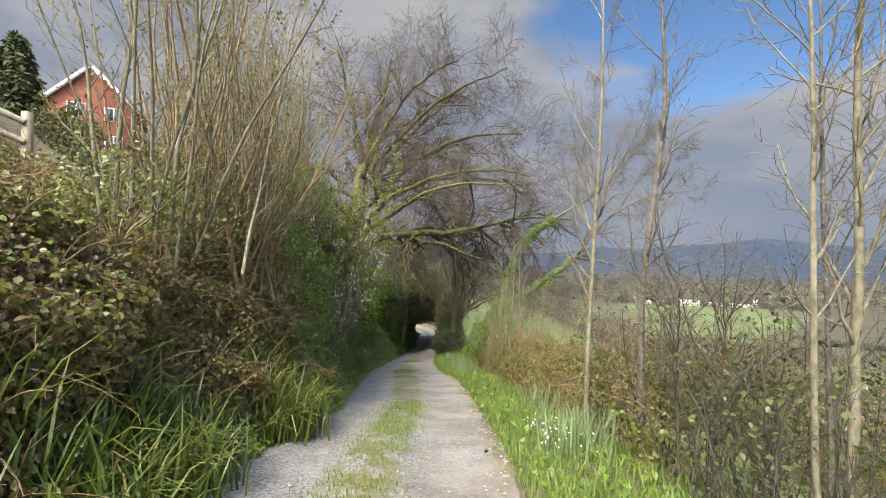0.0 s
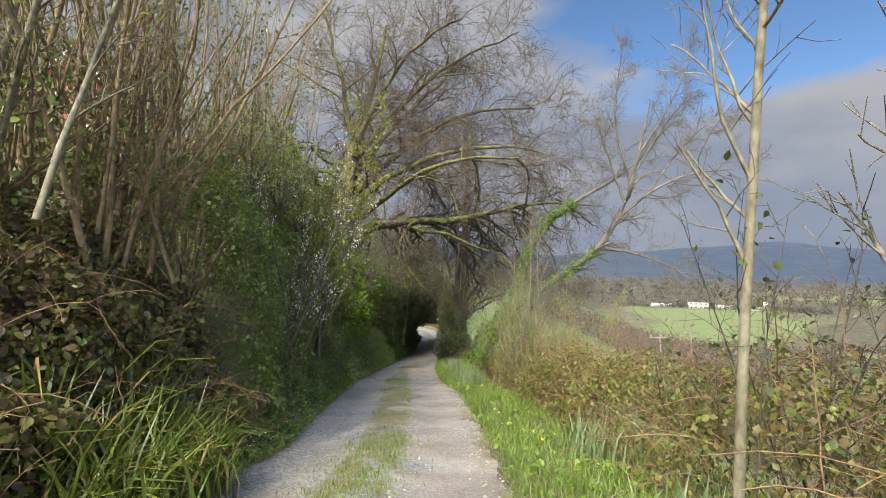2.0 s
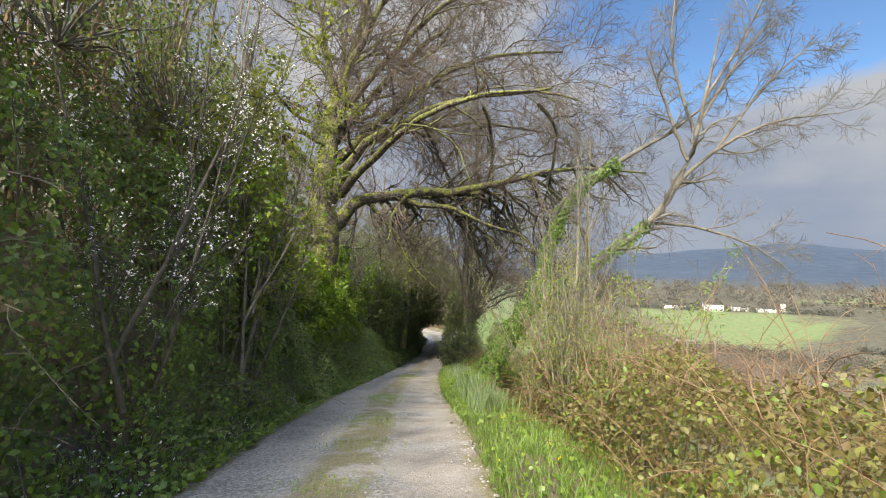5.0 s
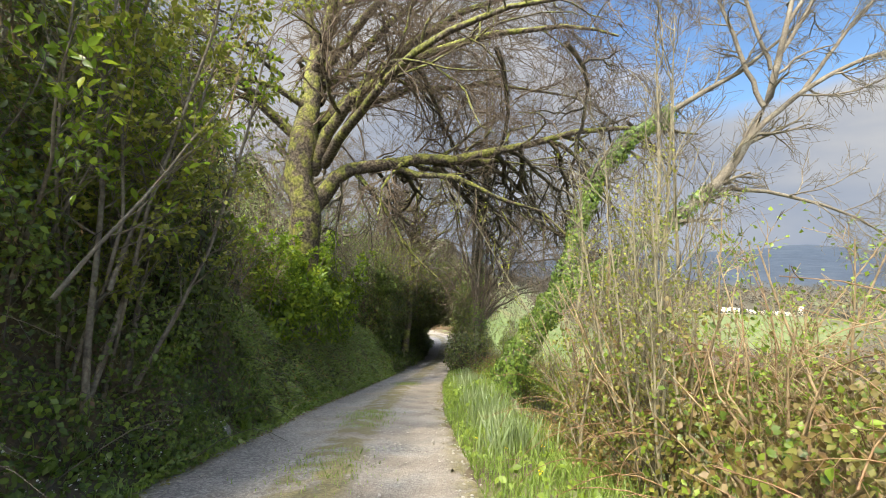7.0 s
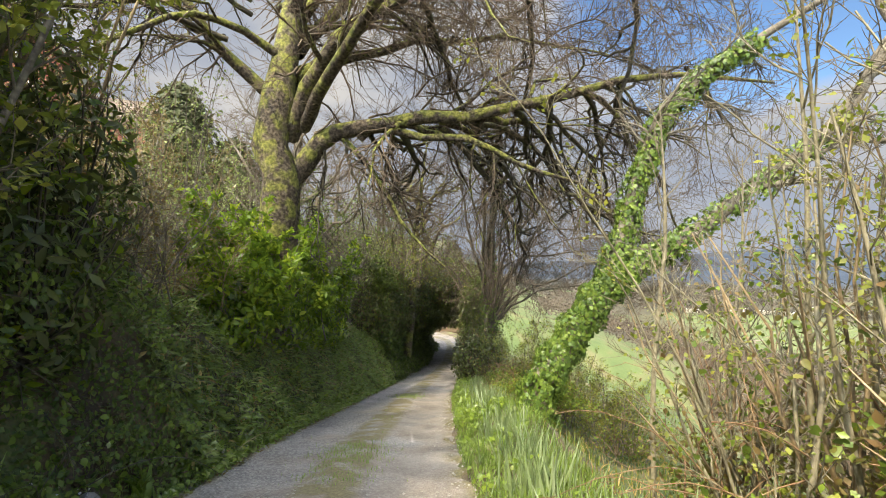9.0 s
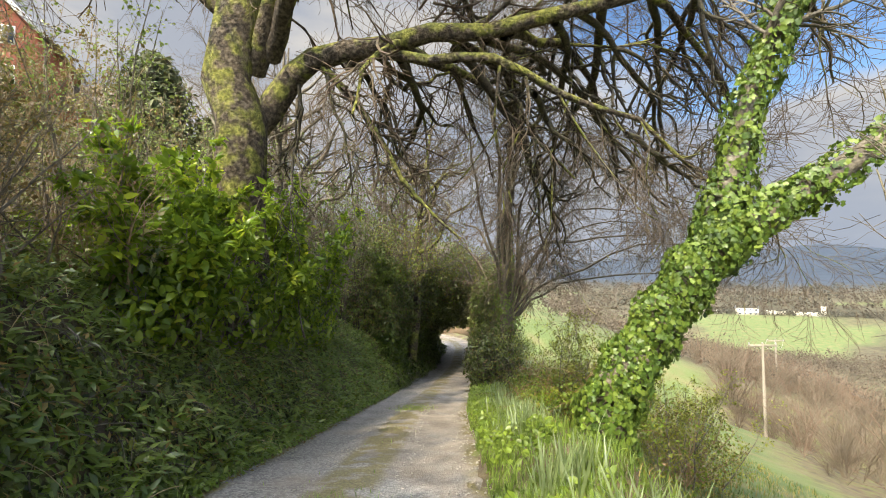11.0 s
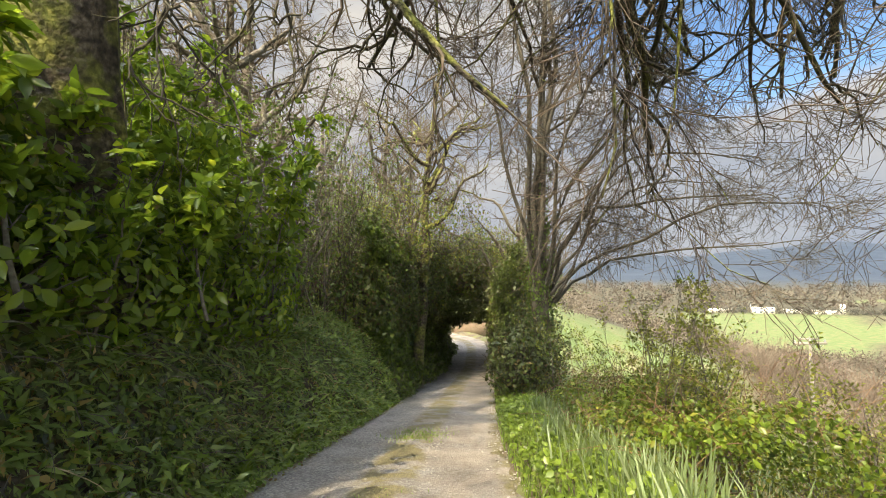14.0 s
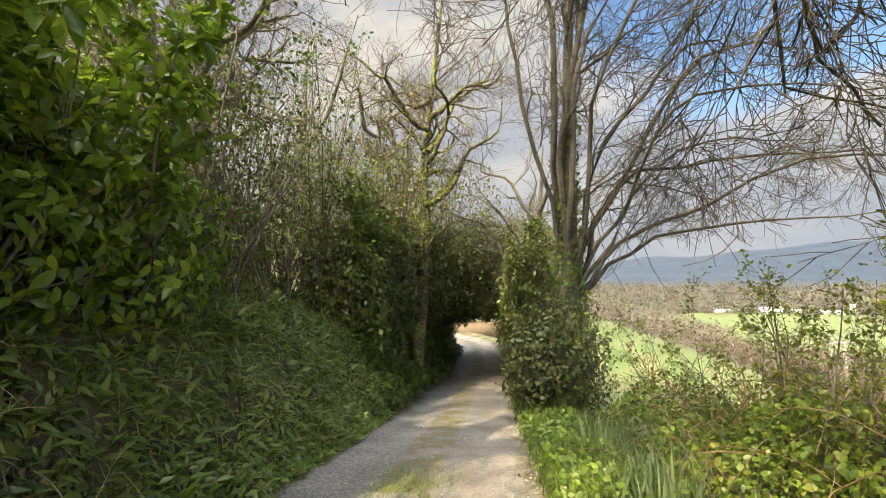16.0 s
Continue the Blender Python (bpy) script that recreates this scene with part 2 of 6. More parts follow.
def smooth_interp(v, xs, ys):
    return (np.interp(v - 0.6, xs, ys) + np.interp(v, xs, ys) * 2 + np.interp(v + 0.6, xs, ys)) / 4


def c_of(y):
    return smooth_interp(y, CY, CX)


def w_of(y):
    return smooth_interp(y, CY, CW)


def z_of(y):
    return smooth_interp(y, ZY, ZZ)


def wob(x, y, s=1.0):
    """Cheap smooth bumps, about -1 to 1."""
    return (np.sin(x * 1.7 * s + 1.3 * np.sin(y * 0.9 * s)) + np.sin(y * 2.1 * s + 1.7 * np.sin(x * 1.3 * s + 2)) + 0.6 * np.sin((x + y) * 3.7 * s)) / 2.6


def height(x, y):
    x, y = np.asarray(x, float), np.asarray(y, float)
    c, w, zr = c_of(y), w_of(y), z_of(y)
    ul, ur = (c - w) - x, x - (c + w)
    left = np.interp(ul + 0.10 * wob(x, y, 1.3), BU, BZ)
    shelf = np.interp(ul + 0.10 * wob(x, y, 1.3), BU, [0, 0.06, 0.7, 1.75, 2.2, 2.35, 2.8, 19.0, 26, 40])
    ks = np.clip((y - 22) / 8, 0, 1)
    left = left * (1 - ks) + shelf * ks
    right = np.interp(ur, RU, RZ)
    right = right + 0.42 * np.exp(-((y - 22.4) / 2.6) ** 2) * np.exp(-((ur - 1.45) / 0.8) ** 2)      # swell under the leaning tree
    side = np.where(ul > 0, left, np.where(ur > 0, right, 0.0))
    rough = np.where((ul > 0.3) | (ur > 0.5), 0.07 * wob(x, y, 1.5) + 0.04 * wob(x, y, 4.0), 0.0)
    # past the bend the far side of the lane rises
    side = side + np.where(ul < 0, np.clip((y - 69.5) * 0.5, 0, 5), 0)
    z = zr + side + rough
    d = np.hypot(x, y)
    az = np.arctan2(x, y)
    ridge = np.exp(-((d - 1900) / 520) ** 2) * (52 + 20 * np.sin(az * 9 - 3.6) + 8 * np.sin(az * 19 + 2) + 4 * np.sin(az * 43)) + np.exp(-((d - 980) / 190) ** 2) * np.clip(6 + 7 * np.sin(az * 6 + 1.0) + 3 * np.sin(az * 15), 0, 60)
    floor_z = -45 + 2.0 * np.sin(x * 0.013) * np.sin(y * 0.011 + 1) + ridge
    k = np.clip((d - 60) / 300, 0, 1) * (ul > 0)
    z = z * (1 - k) + np.where(ul > 0, 14, 0) * k
    z = np.where(ul > 0, z, np.maximum(z, floor_z) + 0.0)
    far = np.clip((d - 500) / 900, 0, 1)
    return z * (1 - far) + np.maximum(floor_z, np.where(ul > 0, 10 * (1 - far), -60)) * far


# ---- mesh helpers ----
def mesh_of(name, verts, faces, mat, smooth=False):
    verts, faces = np.asarray(verts, np.float32), np.asarray(faces, np.int32)
    me = bpy.data.meshes.new(name)
    k = faces.shape[1]
    me.vertices.add(len(verts))
    me.vertices.foreach_set("co", verts.ravel())
    me.loops.add(faces.size)
    me.loops.foreach_set("vertex_index", faces.ravel())
    me.polygons.add(len(faces))
    me.polygons.foreach_set("loop_start", np.arange(0, faces.size, k, dtype=np.int32))
    me.polygons.foreach_set("loop_total", np.full(len(faces), k, np.int32))
    if smooth:
        me.polygons.foreach_set("use_smooth", np.ones(len(faces), bool))
    me.update(calc_edges=True)
    me.materials.append(mat)
    return me


def piece(name, data, parent=None, label="", kind=""):
    """One mesh object under a thing; data = (verts, faces, material[, smooth])."""
    ob = new(name, mesh_of(name, *data))
    if parent is not None:
        ob.parent = parent
    return tagged(ob, label, kind=kind)


def thing(name, base, label, category, group="", kind=""):
    ob = new(name)
    ob.empty_display_size = 0.2
    ob.location = base
    return tagged(ob, label, category, group, kind)


def put(name, data, root, label="", kind=""):
    """A part given in world coordinates, hung under the thing root."""
    v = np.asarray(data[0], np.float32) - np.array(root.location, np.float32)
    return piece(name, (v, *data[1:]), root, label, kind)


rng = np.random.default_rng(7)


def unit(v):
    return v / np.maximum(np.linalg.norm(v, axis=-1, keepdims=True), 1e-9)


def scatter(tv, tf, pos, ax, nr, size):
    """Copies of a small template (its y along ax, its z along nr) joined into verts and faces."""
    ax = unit(ax)
    sd = unit(np.cross(ax, nr))
    nr = np.cross(sd, ax)
    size = np.asarray(size)
    if size.ndim == 1:
        size = np.repeat(size[:, None], 3, 1)
    p = tv[None] * size[:, None, :]
    v = pos[:, None] + p[..., :1] * sd[:, None] + p[..., 1:2] * ax[:, None] + p[..., 2:] * nr[:, None]
    f = tf[None] + (np.arange(len(pos)) * len(tv))[:, None, None]
    return v.reshape(-1, 3), f.reshape(-1, tf.shape[1])


LEAF = (np.array([(0, 0, 0), (-0.27, 0.22, 0.06), (0.27, 0.22, 0.06), (-0.33, 0.56, 0.05), (0.33, 0.56, 0.05), (0, 0.5, -0.03), (0, 1.03, -0.14)], float),
        np.array([(0, 5, 1), (1, 5, 3), (3, 5, 6), (0, 2, 5), (2, 4, 5), (4, 6, 5)]))
KITE = np.array([(0, 3, 1), (0, 2, 3), (1, 3, 4), (3, 2, 4)])
LONG = (np.array([(0, 0, 0), (-0.17, 0.45, 0.05), (0.17, 0.45, 0.05), (0, 0.5, -0.02), (0, 1.05, -0.16)], float), KITE)
LAUREL = (LEAF[0] * np.array([0.72, 1.0, 1.0]), LEAF[1])
IVY = (np.array([(0, 0, 0), (-0.42, 0.12, 0.05), (-0.25, 0.45, 0.06), (-0.45, 0.6, 0.0), (0, 1.0, -0.1), (0.45, 0.6, 0.0), (0.25, 0.45, 0.06), (0.42, 0.12, 0.05), (0, 0.45, -0.03)], float),
       np.array([(0, 8, 1), (1, 8, 2), (2, 8, 3), (3, 8, 4), (4, 8, 5), (5, 8, 6), (6, 8, 7), (7, 8, 0)]))
OVAL = (LEAF[0][[0, 3, 4, 5, 6]] * np.array([1.0, 0.92, 1.0]), KITE)
SMALL = (np.array([(0, 0, 0), (-0.3, 0.5, 0.08), (0, 1, -0.05), (0.3, 0.5, 0.08)], float), np.array([(0, 2, 1), (0, 3, 2)]))


def blade_shape(bend, seg=4, width=0.03):
    """A grass blade 1 long that leaves upright and bends over."""
    v, f = [], []
    a, y, z = radians(90), 0.0, 0.0
    for i in range(seg + 1):
        w = width * (1 - (i / seg) ** 2) + 0.002
        v += [(-w, y, z), (w, y, z)]
        y, z = y + math.cos(a) / seg, z + math.sin(a) / seg
        a -= radians(bend) / seg
    for i in range(seg):
        k = 2 * i
        f += [(k, k + 1, k + 3), (k, k + 3, k + 2)]
    return np.array(v, float), np.array(f)


def blades(pos, length, bend=(30, 110), width=0.02, kinds=5):
    """Grass blades that rise from pos, turned at random; length per blade."""
    vs, fs, base = [], [], 0
    which = rng.integers(0, kinds, len(pos))
    for k in range(kinds):
        tv, tf = blade_shape(bend[0] + (bend[1] - bend[0]) * k / max(kinds - 1, 1), 3, width)
        p = pos[which == k]
        if not len(p):
            continue
        a = rng.uniform(0, 2 * math.pi, len(p))
        ax = np.stack([np.cos(a), np.sin(a), np.zeros(len(p))], 1)
        lean = unit(np.stack([rng.normal(0, 0.18, len(p)), rng.normal(0, 0.18, len(p)), np.ones(len(p))], 1))
        v, f = scatter(tv, tf, p, ax, lean, length[which == k])
        vs.append(v)
        fs.append(f + base)
        base += len(v)
    return np.concatenate(vs), np.concatenate(fs)


def tubes(poly, rad, sides=4):
    """Tubes round polylines poly (N, P, 3) with radii rad (N, P)."""
    poly, rad = np.asarray(poly, float), np.asarray(rad, float)
    n, p = rad.shape
    tg = np.gradient(poly, axis=1)
    tg = unit(tg)
    ref = np.where(np.abs(tg[..., 2:]) < 0.9, np.array([0, 0, 1.0]), np.array([1.0, 0, 0]))
    a = unit(np.cross(tg, ref))
    b = np.cross(tg, a)
    th = np.arange(sides) * 2 * math.pi / sides
    ring = poly[:, :, None] + rad[:, :, None, None] * (np.cos(th)[None, None, :, None] * a[:, :, None] + np.sin(th)[None, None, :, None] * b[:, :, None])
    idx = np.arange(n * p * sides).reshape(n, p, sides)
    nx = np.roll(idx, -1, 2)
    f = np.stack([idx[:, :-1], nx[:, :-1], nx[:, 1:], idx[:, 1:]], -1).reshape(-1, 4)
    return ring.reshape(-1, 3), f


def join(parts):
    vs, fs, base = [], [], 0
    for v, f in parts:
        vs.append(v)
        fs.append(f + base)
        base += len(v)
    return np.concatenate(vs), np.concatenate(fs)


def spline(points, n, jitter=0.0):
    """n points along a rounded line through the given ones; columns after the third are carried."""
    p = np.array(points, float)
    s = np.linspace(0, len(p) - 1, n)
    i = np.clip(s.astype(int), 0, len(p) - 2)
    t = (s - i)[:, None]
    p0, p1, p2, p3 = p[np.maximum(i - 1, 0)], p[i], p[i + 1], p[np.minimum(i + 2, len(p) - 1)]
    q = 0.5 * (2 * p1 + (p2 - p0) * t + (2 * p0 - 5 * p1 + 4 * p2 - p3) * t * t + (3 * p1 - p0 - 3 * p2 + p3) * t ** 3)
    if jitter:
        q[1:, :3] += rng.normal(0, jitter, (n - 1, 3))
    return q


def sprout(poly, rad, count, length, angle=50, pts=5, lo=0.2, hi=1.0, lift=0.0, wiggle=0.12, thin=0.55, taper=0.35, rmin=0.003, fade=0.5):
    """Children of the branches poly: count per parent, bent by lift (up or, below 0, down)."""
    n, p, _ = poly.shape
    par = np.repeat(np.arange(n), count)
    m = len(par)
    t = lo + (hi - lo) * (np.tile(np.arange(count), n) + rng.random(m)) / count
    s = t * (p - 1)
    i = np.clip(s.astype(int), 0, p - 2)
    u = (s - i)
    start = poly[par, i] * (1 - u)[:, None] + poly[par, i + 1] * u[:, None]
    tg = unit(poly[par, i + 1] - poly[par, i])
    r0 = np.maximum((rad[par, i] * (1 - u) + rad[par, i + 1] * u) * thin, rmin)
    side = unit(np.cross(tg, unit(rng.normal(0, 1, (m, 3)))))
    ang = np.radians(angle * rng.uniform(0.6, 1.35, m))[:, None]
    d = unit(tg * np.cos(ang) + side * np.sin(ang))
    plen = np.linalg.norm(np.diff(poly, axis=1), axis=2).sum(1)[par]
    ln = (length if length > 0 else -length * plen) * rng.uniform(0.55, 1.3, m) * (1 - fade * t)
    out = np.empty((m, pts, 3))
    out[:, 0] = start
    for k in range(1, pts):
        d = unit(d + rng.normal(0, wiggle, (m, 3)) + np.array([0, 0, lift]) / (pts - 1))
        out[:, k] = out[:, k - 1] + d * (ln / (pts - 1))[:, None]
    rr = r0[:, None] * np.linspace(1, taper, pts)[None]
    return out, np.maximum(rr, rmin * 0.7)


def leaves_on(poly, count, size, shape=LEAF, lo=0.3, droop=0.2, spread=0.03):
    """Leaves on twigs: count per twig."""
    n, p, _ = poly.shape
    par = np.repeat(np.arange(n), count)
    s = rng.uniform(lo, 1, len(par)) * (p - 1.001)
    i = s.astype(int)
    u = (s - i)[:, None]
    pos = poly[par, i] * (1 - u) + poly[par, i + 1] * u + rng.normal(0, spread, (len(par), 3))
    d = unit(unit(poly[par, i + 1] - poly[par, i]) * 0.6 + rng.normal(0, 0.7, (len(par), 3)) - np.array([0, 0, droop]))
    nr = unit(rng.normal(0, 0.5, (len(par), 3)) + np.array([0, 0, 1.0]))
    return scatter(*shape, pos, d, nr, rng.uniform(0.6, 1.3, len(par)) * size)

# ---- ground ----
def grid_line(parts):
    out = []
    for a, b, s in parts:
        out += list(np.arange(a, b, s))
    return np.array(out + [parts[-1][1]])


def geo(a, b, n):
    return list(np.geomspace(a, b, n))


gx = np.array([-v for v in reversed(geo(14, 4500, 34))] + list(np.arange(-13.6, 10, 0.25)) + geo(10, 4500, 100))
gy = np.array([-v for v in reversed(geo(8, 4500, 26))] + list(np.arange(-7.7, 74, 0.4)) + geo(74, 4500, 80))
X, Y = np.meshgrid(gx, gy)
Z = height(X, Y)
inside = (np.abs(X - c_of(Y)) < w_of(Y) - 0.12) & (Y < 71) & (Y > -20)
Z = Z - np.where(inside, 0.08, 0.0)
idx = np.arange(X.size).reshape(X.shape)
faces = np.stack([idx[:-1, :-1], idx[:-1, 1:], idx[1:, 1:], idx[1:, :-1]], -1).reshape(-1, 4)


def ground_material():
    m, n, l, b = node_mat("ground_cover")
    tc = n.new("ShaderNodeTexCoord")
    big = n.new("ShaderNodeTexVoronoi")
    big.inputs["Scale"].default_value = 0.0085
    big.distance = "CHEBYCHEV"
    warp = n.new("ShaderNodeTexNoise")
    warp.inputs["Scale"].default_value = 0.012
    l(tc.outputs["Object"], warp.inputs["Vector"])
    sc = n.new("ShaderNodeVectorMath")
    sc.operation = "MULTIPLY_ADD"
    sc.inputs[1].default_value = (60, 60, 0)
    l(warp.outputs["Color"], sc.inputs[0])
    l(tc.outputs["Object"], sc.inputs[2])
    l(sc.outputs[0], big.inputs["Vector"])
    sepc = n.new("ShaderNodeSeparateColor")
    l(big.outputs["Color"], sepc.inputs[0])
    fields = ramp_node(n, [(0.0, (0.07, 0.062, 0.038)), (0.45, (0.09, 0.078, 0.048)), (0.72, (0.09, 0.12, 0.045)), (0.85, (0.095, 0.09, 0.048)), (0.93, (0.11, 0.10, 0.053))])
    fields.color_ramp.interpolation = "CONSTANT"
    l(sepc.outputs[0], fields.inputs[0])
    t = n.new("ShaderNodeTexNoise")
    t.inputs["Scale"].default_value, t.inputs["Detail"].default_value = 1.1, 9
    l(tc.outputs["Object"], t.inputs["Vector"])
    near = ramp_node(n, [(0.36, (0.085, 0.065, 0.045)), (0.5, (0.135, 0.105, 0.06)), (0.62, (0.13, 0.15, 0.05)), (0.8, (0.2, 0.2, 0.08))])
    l(t.outputs["Fac"], near.inputs[0])
    ln = n.new("ShaderNodeVectorMath")
    ln.operation = "LENGTH"
    l(tc.outputs["Object"], ln.inputs[0])
    far = n.new("ShaderNodeMapRange")
    far.inputs["From Min"].default_value, far.inputs["From Max"].default_value = 90, 150
    l(ln.outputs["Value"], far.inputs["Value"])
    # blend by distance into the painted haze colour, 680 to 900 m out
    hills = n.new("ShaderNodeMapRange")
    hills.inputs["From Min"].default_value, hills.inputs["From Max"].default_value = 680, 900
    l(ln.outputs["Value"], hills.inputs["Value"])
    m1, m2 = n.new("ShaderNodeMix"), n.new("ShaderNodeMix")
    m1.data_type = m2.data_type = "RGBA"
    l(far.outputs[0], m1.inputs["Factor"])
    l(near.outputs[0], m1.inputs["A"])
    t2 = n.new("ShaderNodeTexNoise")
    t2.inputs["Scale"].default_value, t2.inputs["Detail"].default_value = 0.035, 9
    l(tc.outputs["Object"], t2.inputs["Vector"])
    # aerial haze put into the base colour: distant hills painted dark dull blue
    haze_blue = ramp_node(n, [(0.36, (0.013, 0.024, 0.042)), (0.5, (0.020, 0.034, 0.056)), (0.66, (0.030, 0.045, 0.064))])
    l(t2.outputs["Fac"], haze_blue.inputs[0])
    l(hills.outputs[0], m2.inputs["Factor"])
    ap = n.new("ShaderNodeAttribute")
    ap.attribute_name = "pasture"
    t5 = n.new("ShaderNodeTexNoise")
    t5.inputs["Scale"].default_value, t5.inputs["Detail"].default_value = 0.35, 8
    l(tc.outputs["Object"], t5.inputs["Vector"])
    scrubby = ramp_node(n, [(0.34, (0.5, 0.5, 0.46)), (0.5, (0.9, 0.92, 0.85)), (0.66, (1.25, 1.2, 1.1))])
    l(t5.outputs["Fac"], scrubby.inputs[0])
    rough_land = n.new("ShaderNodeVectorMath")
    rough_land.operation = "MULTIPLY"
    l(fields.outputs[0], rough_land.inputs[0])
    l(scrubby.outputs[0], rough_land.inputs[1])
    l(rough_land.outputs[0], m1.inputs["B"])
    turf = ramp_node(n, [(0.3, (0.075, 0.115, 0.035)), (0.5, (0.105, 0.14, 0.045)), (0.7, (0.17, 0.145, 0.07))])
    l(t5.outputs["Fac"], turf.inputs[0])
    m3 = n.new("ShaderNodeMix")
    m3.data_type = "RGBA"
    l(ap.outputs["Fac"], m3.inputs["Factor"])
    l(m1.outputs["Result"], m3.inputs["A"])
    l(turf.outputs[0], m3.inputs["B"])
    l(m3.outputs["Result"], m2.inputs["A"])
    l(haze_blue.outputs[0], m2.inputs["B"])
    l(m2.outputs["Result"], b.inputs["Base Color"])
    b.inputs["Roughness"].default_value = 0.95
    bp = n.new("ShaderNodeBump")
    bp.inputs["Distance"].default_value = 0.05
    t3 = n.new("ShaderNodeTexNoise")
    t3.inputs["Scale"].default_value, t3.inputs["Detail"].default_value = 14, 6
    l(tc.outputs["Object"], t3.inputs["Vector"])
    l(t3.outputs["Fac"], bp.inputs["Height"])
    l(bp.outputs[0], b.inputs["Normal"])
    return m


UR = X - c_of(Y) - w_of(Y)
AZ, DD = np.degrees(np.arctan2(X, Y)), np.hypot(X, Y)
edge = 1.5 * np.sin(DD * 0.05) + 0.6 * np.sin(AZ * 2.3)
pasture = np.clip((UR - 1.6) / 1.5, 0, 1) * np.clip((20 + 4 * wob(X * 0.05, Y * 0.04) + 0.5 * np.clip(Y - 40, 0, 40) - UR) / 5, 0, 1) * (DD < 260)
meadow = ((AZ + edge > 23) & (AZ + edge < 37.5) & (DD + 4 * edge > 262) & (DD < 425)) | ((AZ + edge > 41) & (AZ < 52) & (DD > 215) & (DD + 6 * edge < 285)) | ((AZ + edge > 38) & (AZ < 60) & (DD > 520) & (DD < 600))
GREEN = np.maximum(pasture, meadow * 1.0)
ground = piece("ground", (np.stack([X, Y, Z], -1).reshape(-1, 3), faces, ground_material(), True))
ga = ground.data.attributes.new("pasture", "FLOAT", "POINT")
ga.data.foreach_set("value", GREEN.ravel().astype(np.float32))
tagged(ground, "hillside with earth banks, pasture fields and far hills", "ground", kind="structure")


# ---- the lane ----
def lane_material():
    m, n, l, b = node_mat("gravel_lane")
    tc = n.new("ShaderNodeTexCoord")
    at = n.new("ShaderNodeAttribute")
    at.attribute_name = "across"
    t1, t2 = n.new("ShaderNodeTexNoise"), n.new("ShaderNodeTexNoise")
    t1.inputs["Scale"].default_value, t1.inputs["Detail"].default_value = 1.3, 8
    t2.inputs["Scale"].default_value, t2.inputs["Detail"].default_value = 26, 5
    vo = n.new("ShaderNodeTexVoronoi")
    vo.inputs["Scale"].default_value = 42
    for t in (t1, t2, vo):
        l(tc.outputs["Object"], t.inputs["Vector"])
    base = ramp_node(n, [(0.34, (0.14, 0.136, 0.13)), (0.5, (0.215, 0.207, 0.197)), (0.66, (0.30, 0.285, 0.265))])
    l(t1.outputs["Fac"], base.inputs[0])
    peb = ramp_node(n, [(0.0, (0.09, 0.09, 0.09)), (0.5, (0.22, 0.21, 0.2)), (1.0, (0.46, 0.44, 0.41))])
    sp = n.new("ShaderNodeSeparateColor")
    l(vo.outputs["Color"], sp.inputs[0])
    l(sp.outputs[0], peb.inputs[0])
    m1 = n.new("ShaderNodeMix")
    m1.data_type = "RGBA"
    m1.inputs["Factor"].default_value = 0.55
    l(base.outputs[0], m1.inputs["A"])
    l(peb.outputs[0], m1.inputs["B"])
    tan = ramp_node(n, [(0.34, (0.17, 0.135, 0.10)), (0.5, (0.25, 0.205, 0.16)), (0.66, (0.33, 0.275, 0.215))])
    l(t1.outputs["Fac"], tan.inputs[0])
    t6 = n.new("ShaderNodeTexNoise")
    t6.inputs["Scale"].default_value, t6.inputs["Detail"].default_value = 0.9, 7
    l(tc.outputs["Object"], t6.inputs["Vector"])
    lean = n.new("ShaderNodeMath")
    lean.operation = "MULTIPLY_ADD"
    lean.inputs[1].default_value = 0.22
    l(at.outputs["Fac"], lean.inputs[0])
    l(t6.outputs["Fac"], lean.inputs[2])
    soil = ramp_node(n, [(0.42, (0.0, 0.0, 0.0)), (0.62, (0.6, 0.6, 0.6))])
    l(lean.outputs[0], soil.inputs[0])
    m0 = n.new("ShaderNodeMix")
    m0.data_type = "RGBA"
    l(soil.outputs[0], m0.inputs["Factor"])
    l(m1.outputs["Result"], m0.inputs["A"])
    l(tan.outputs[0], m0.inputs["B"])
    # earth and moss on the crown and at the edges, broken up by noise
    ab = n.new("ShaderNodeMath")
    ab.operation = "ABSOLUTE"
    l(at.outputs["Fac"], ab.inputs[0])
    prof = ramp_node(n, [(0.0, (1.0, 0, 0)), (0.18, (0.9, 0, 0)), (0.27, (0, 0, 0)), (0.82, (0, 0, 0)), (0.97, (1, 0, 0))])
    l(ab.outputs[0], prof.inputs[0])
    sp2 = n.new("ShaderNodeSeparateColor")
    l(prof.outputs[0], sp2.inputs[0])
    mul = n.new("ShaderNodeMath")
    mul.operation = "MULTIPLY"
    r2 = ramp_node(n, [(0.40, (0, 0, 0)), (0.52, (1, 1, 1))])
    t4 = n.new("ShaderNodeTexNoise")
    t4.inputs["Scale"].default_value, t4.inputs["Detail"].default_value = 2.4, 8
    l(tc.outputs["Object"], t4.inputs["Vector"])
    l(t4.outputs["Fac"], r2.inputs[0])
    l(sp2.outputs[0], mul.inputs[0])
    l(r2.outputs[0], mul.inputs[1])
    earth = ramp_node(n, [(0.34, (0.13, 0.105, 0.065)), (0.5, (0.17, 0.15, 0.07)), (0.66, (0.23, 0.2, 0.10))])
    l(t2.outputs["Fac"], earth.inputs[0])
    m2 = n.new("ShaderNodeMix")
    m2.data_type = "RGBA"
    l(mul.outputs[0], m2.inputs["Factor"])
    l(m0.outputs["Result"], m2.inputs["A"])
    l(earth.outputs[0], m2.inputs["B"])
    l(m2.outputs["Result"], b.inputs["Base Color"])
    b.inputs["Roughness"].default_value = 0.9
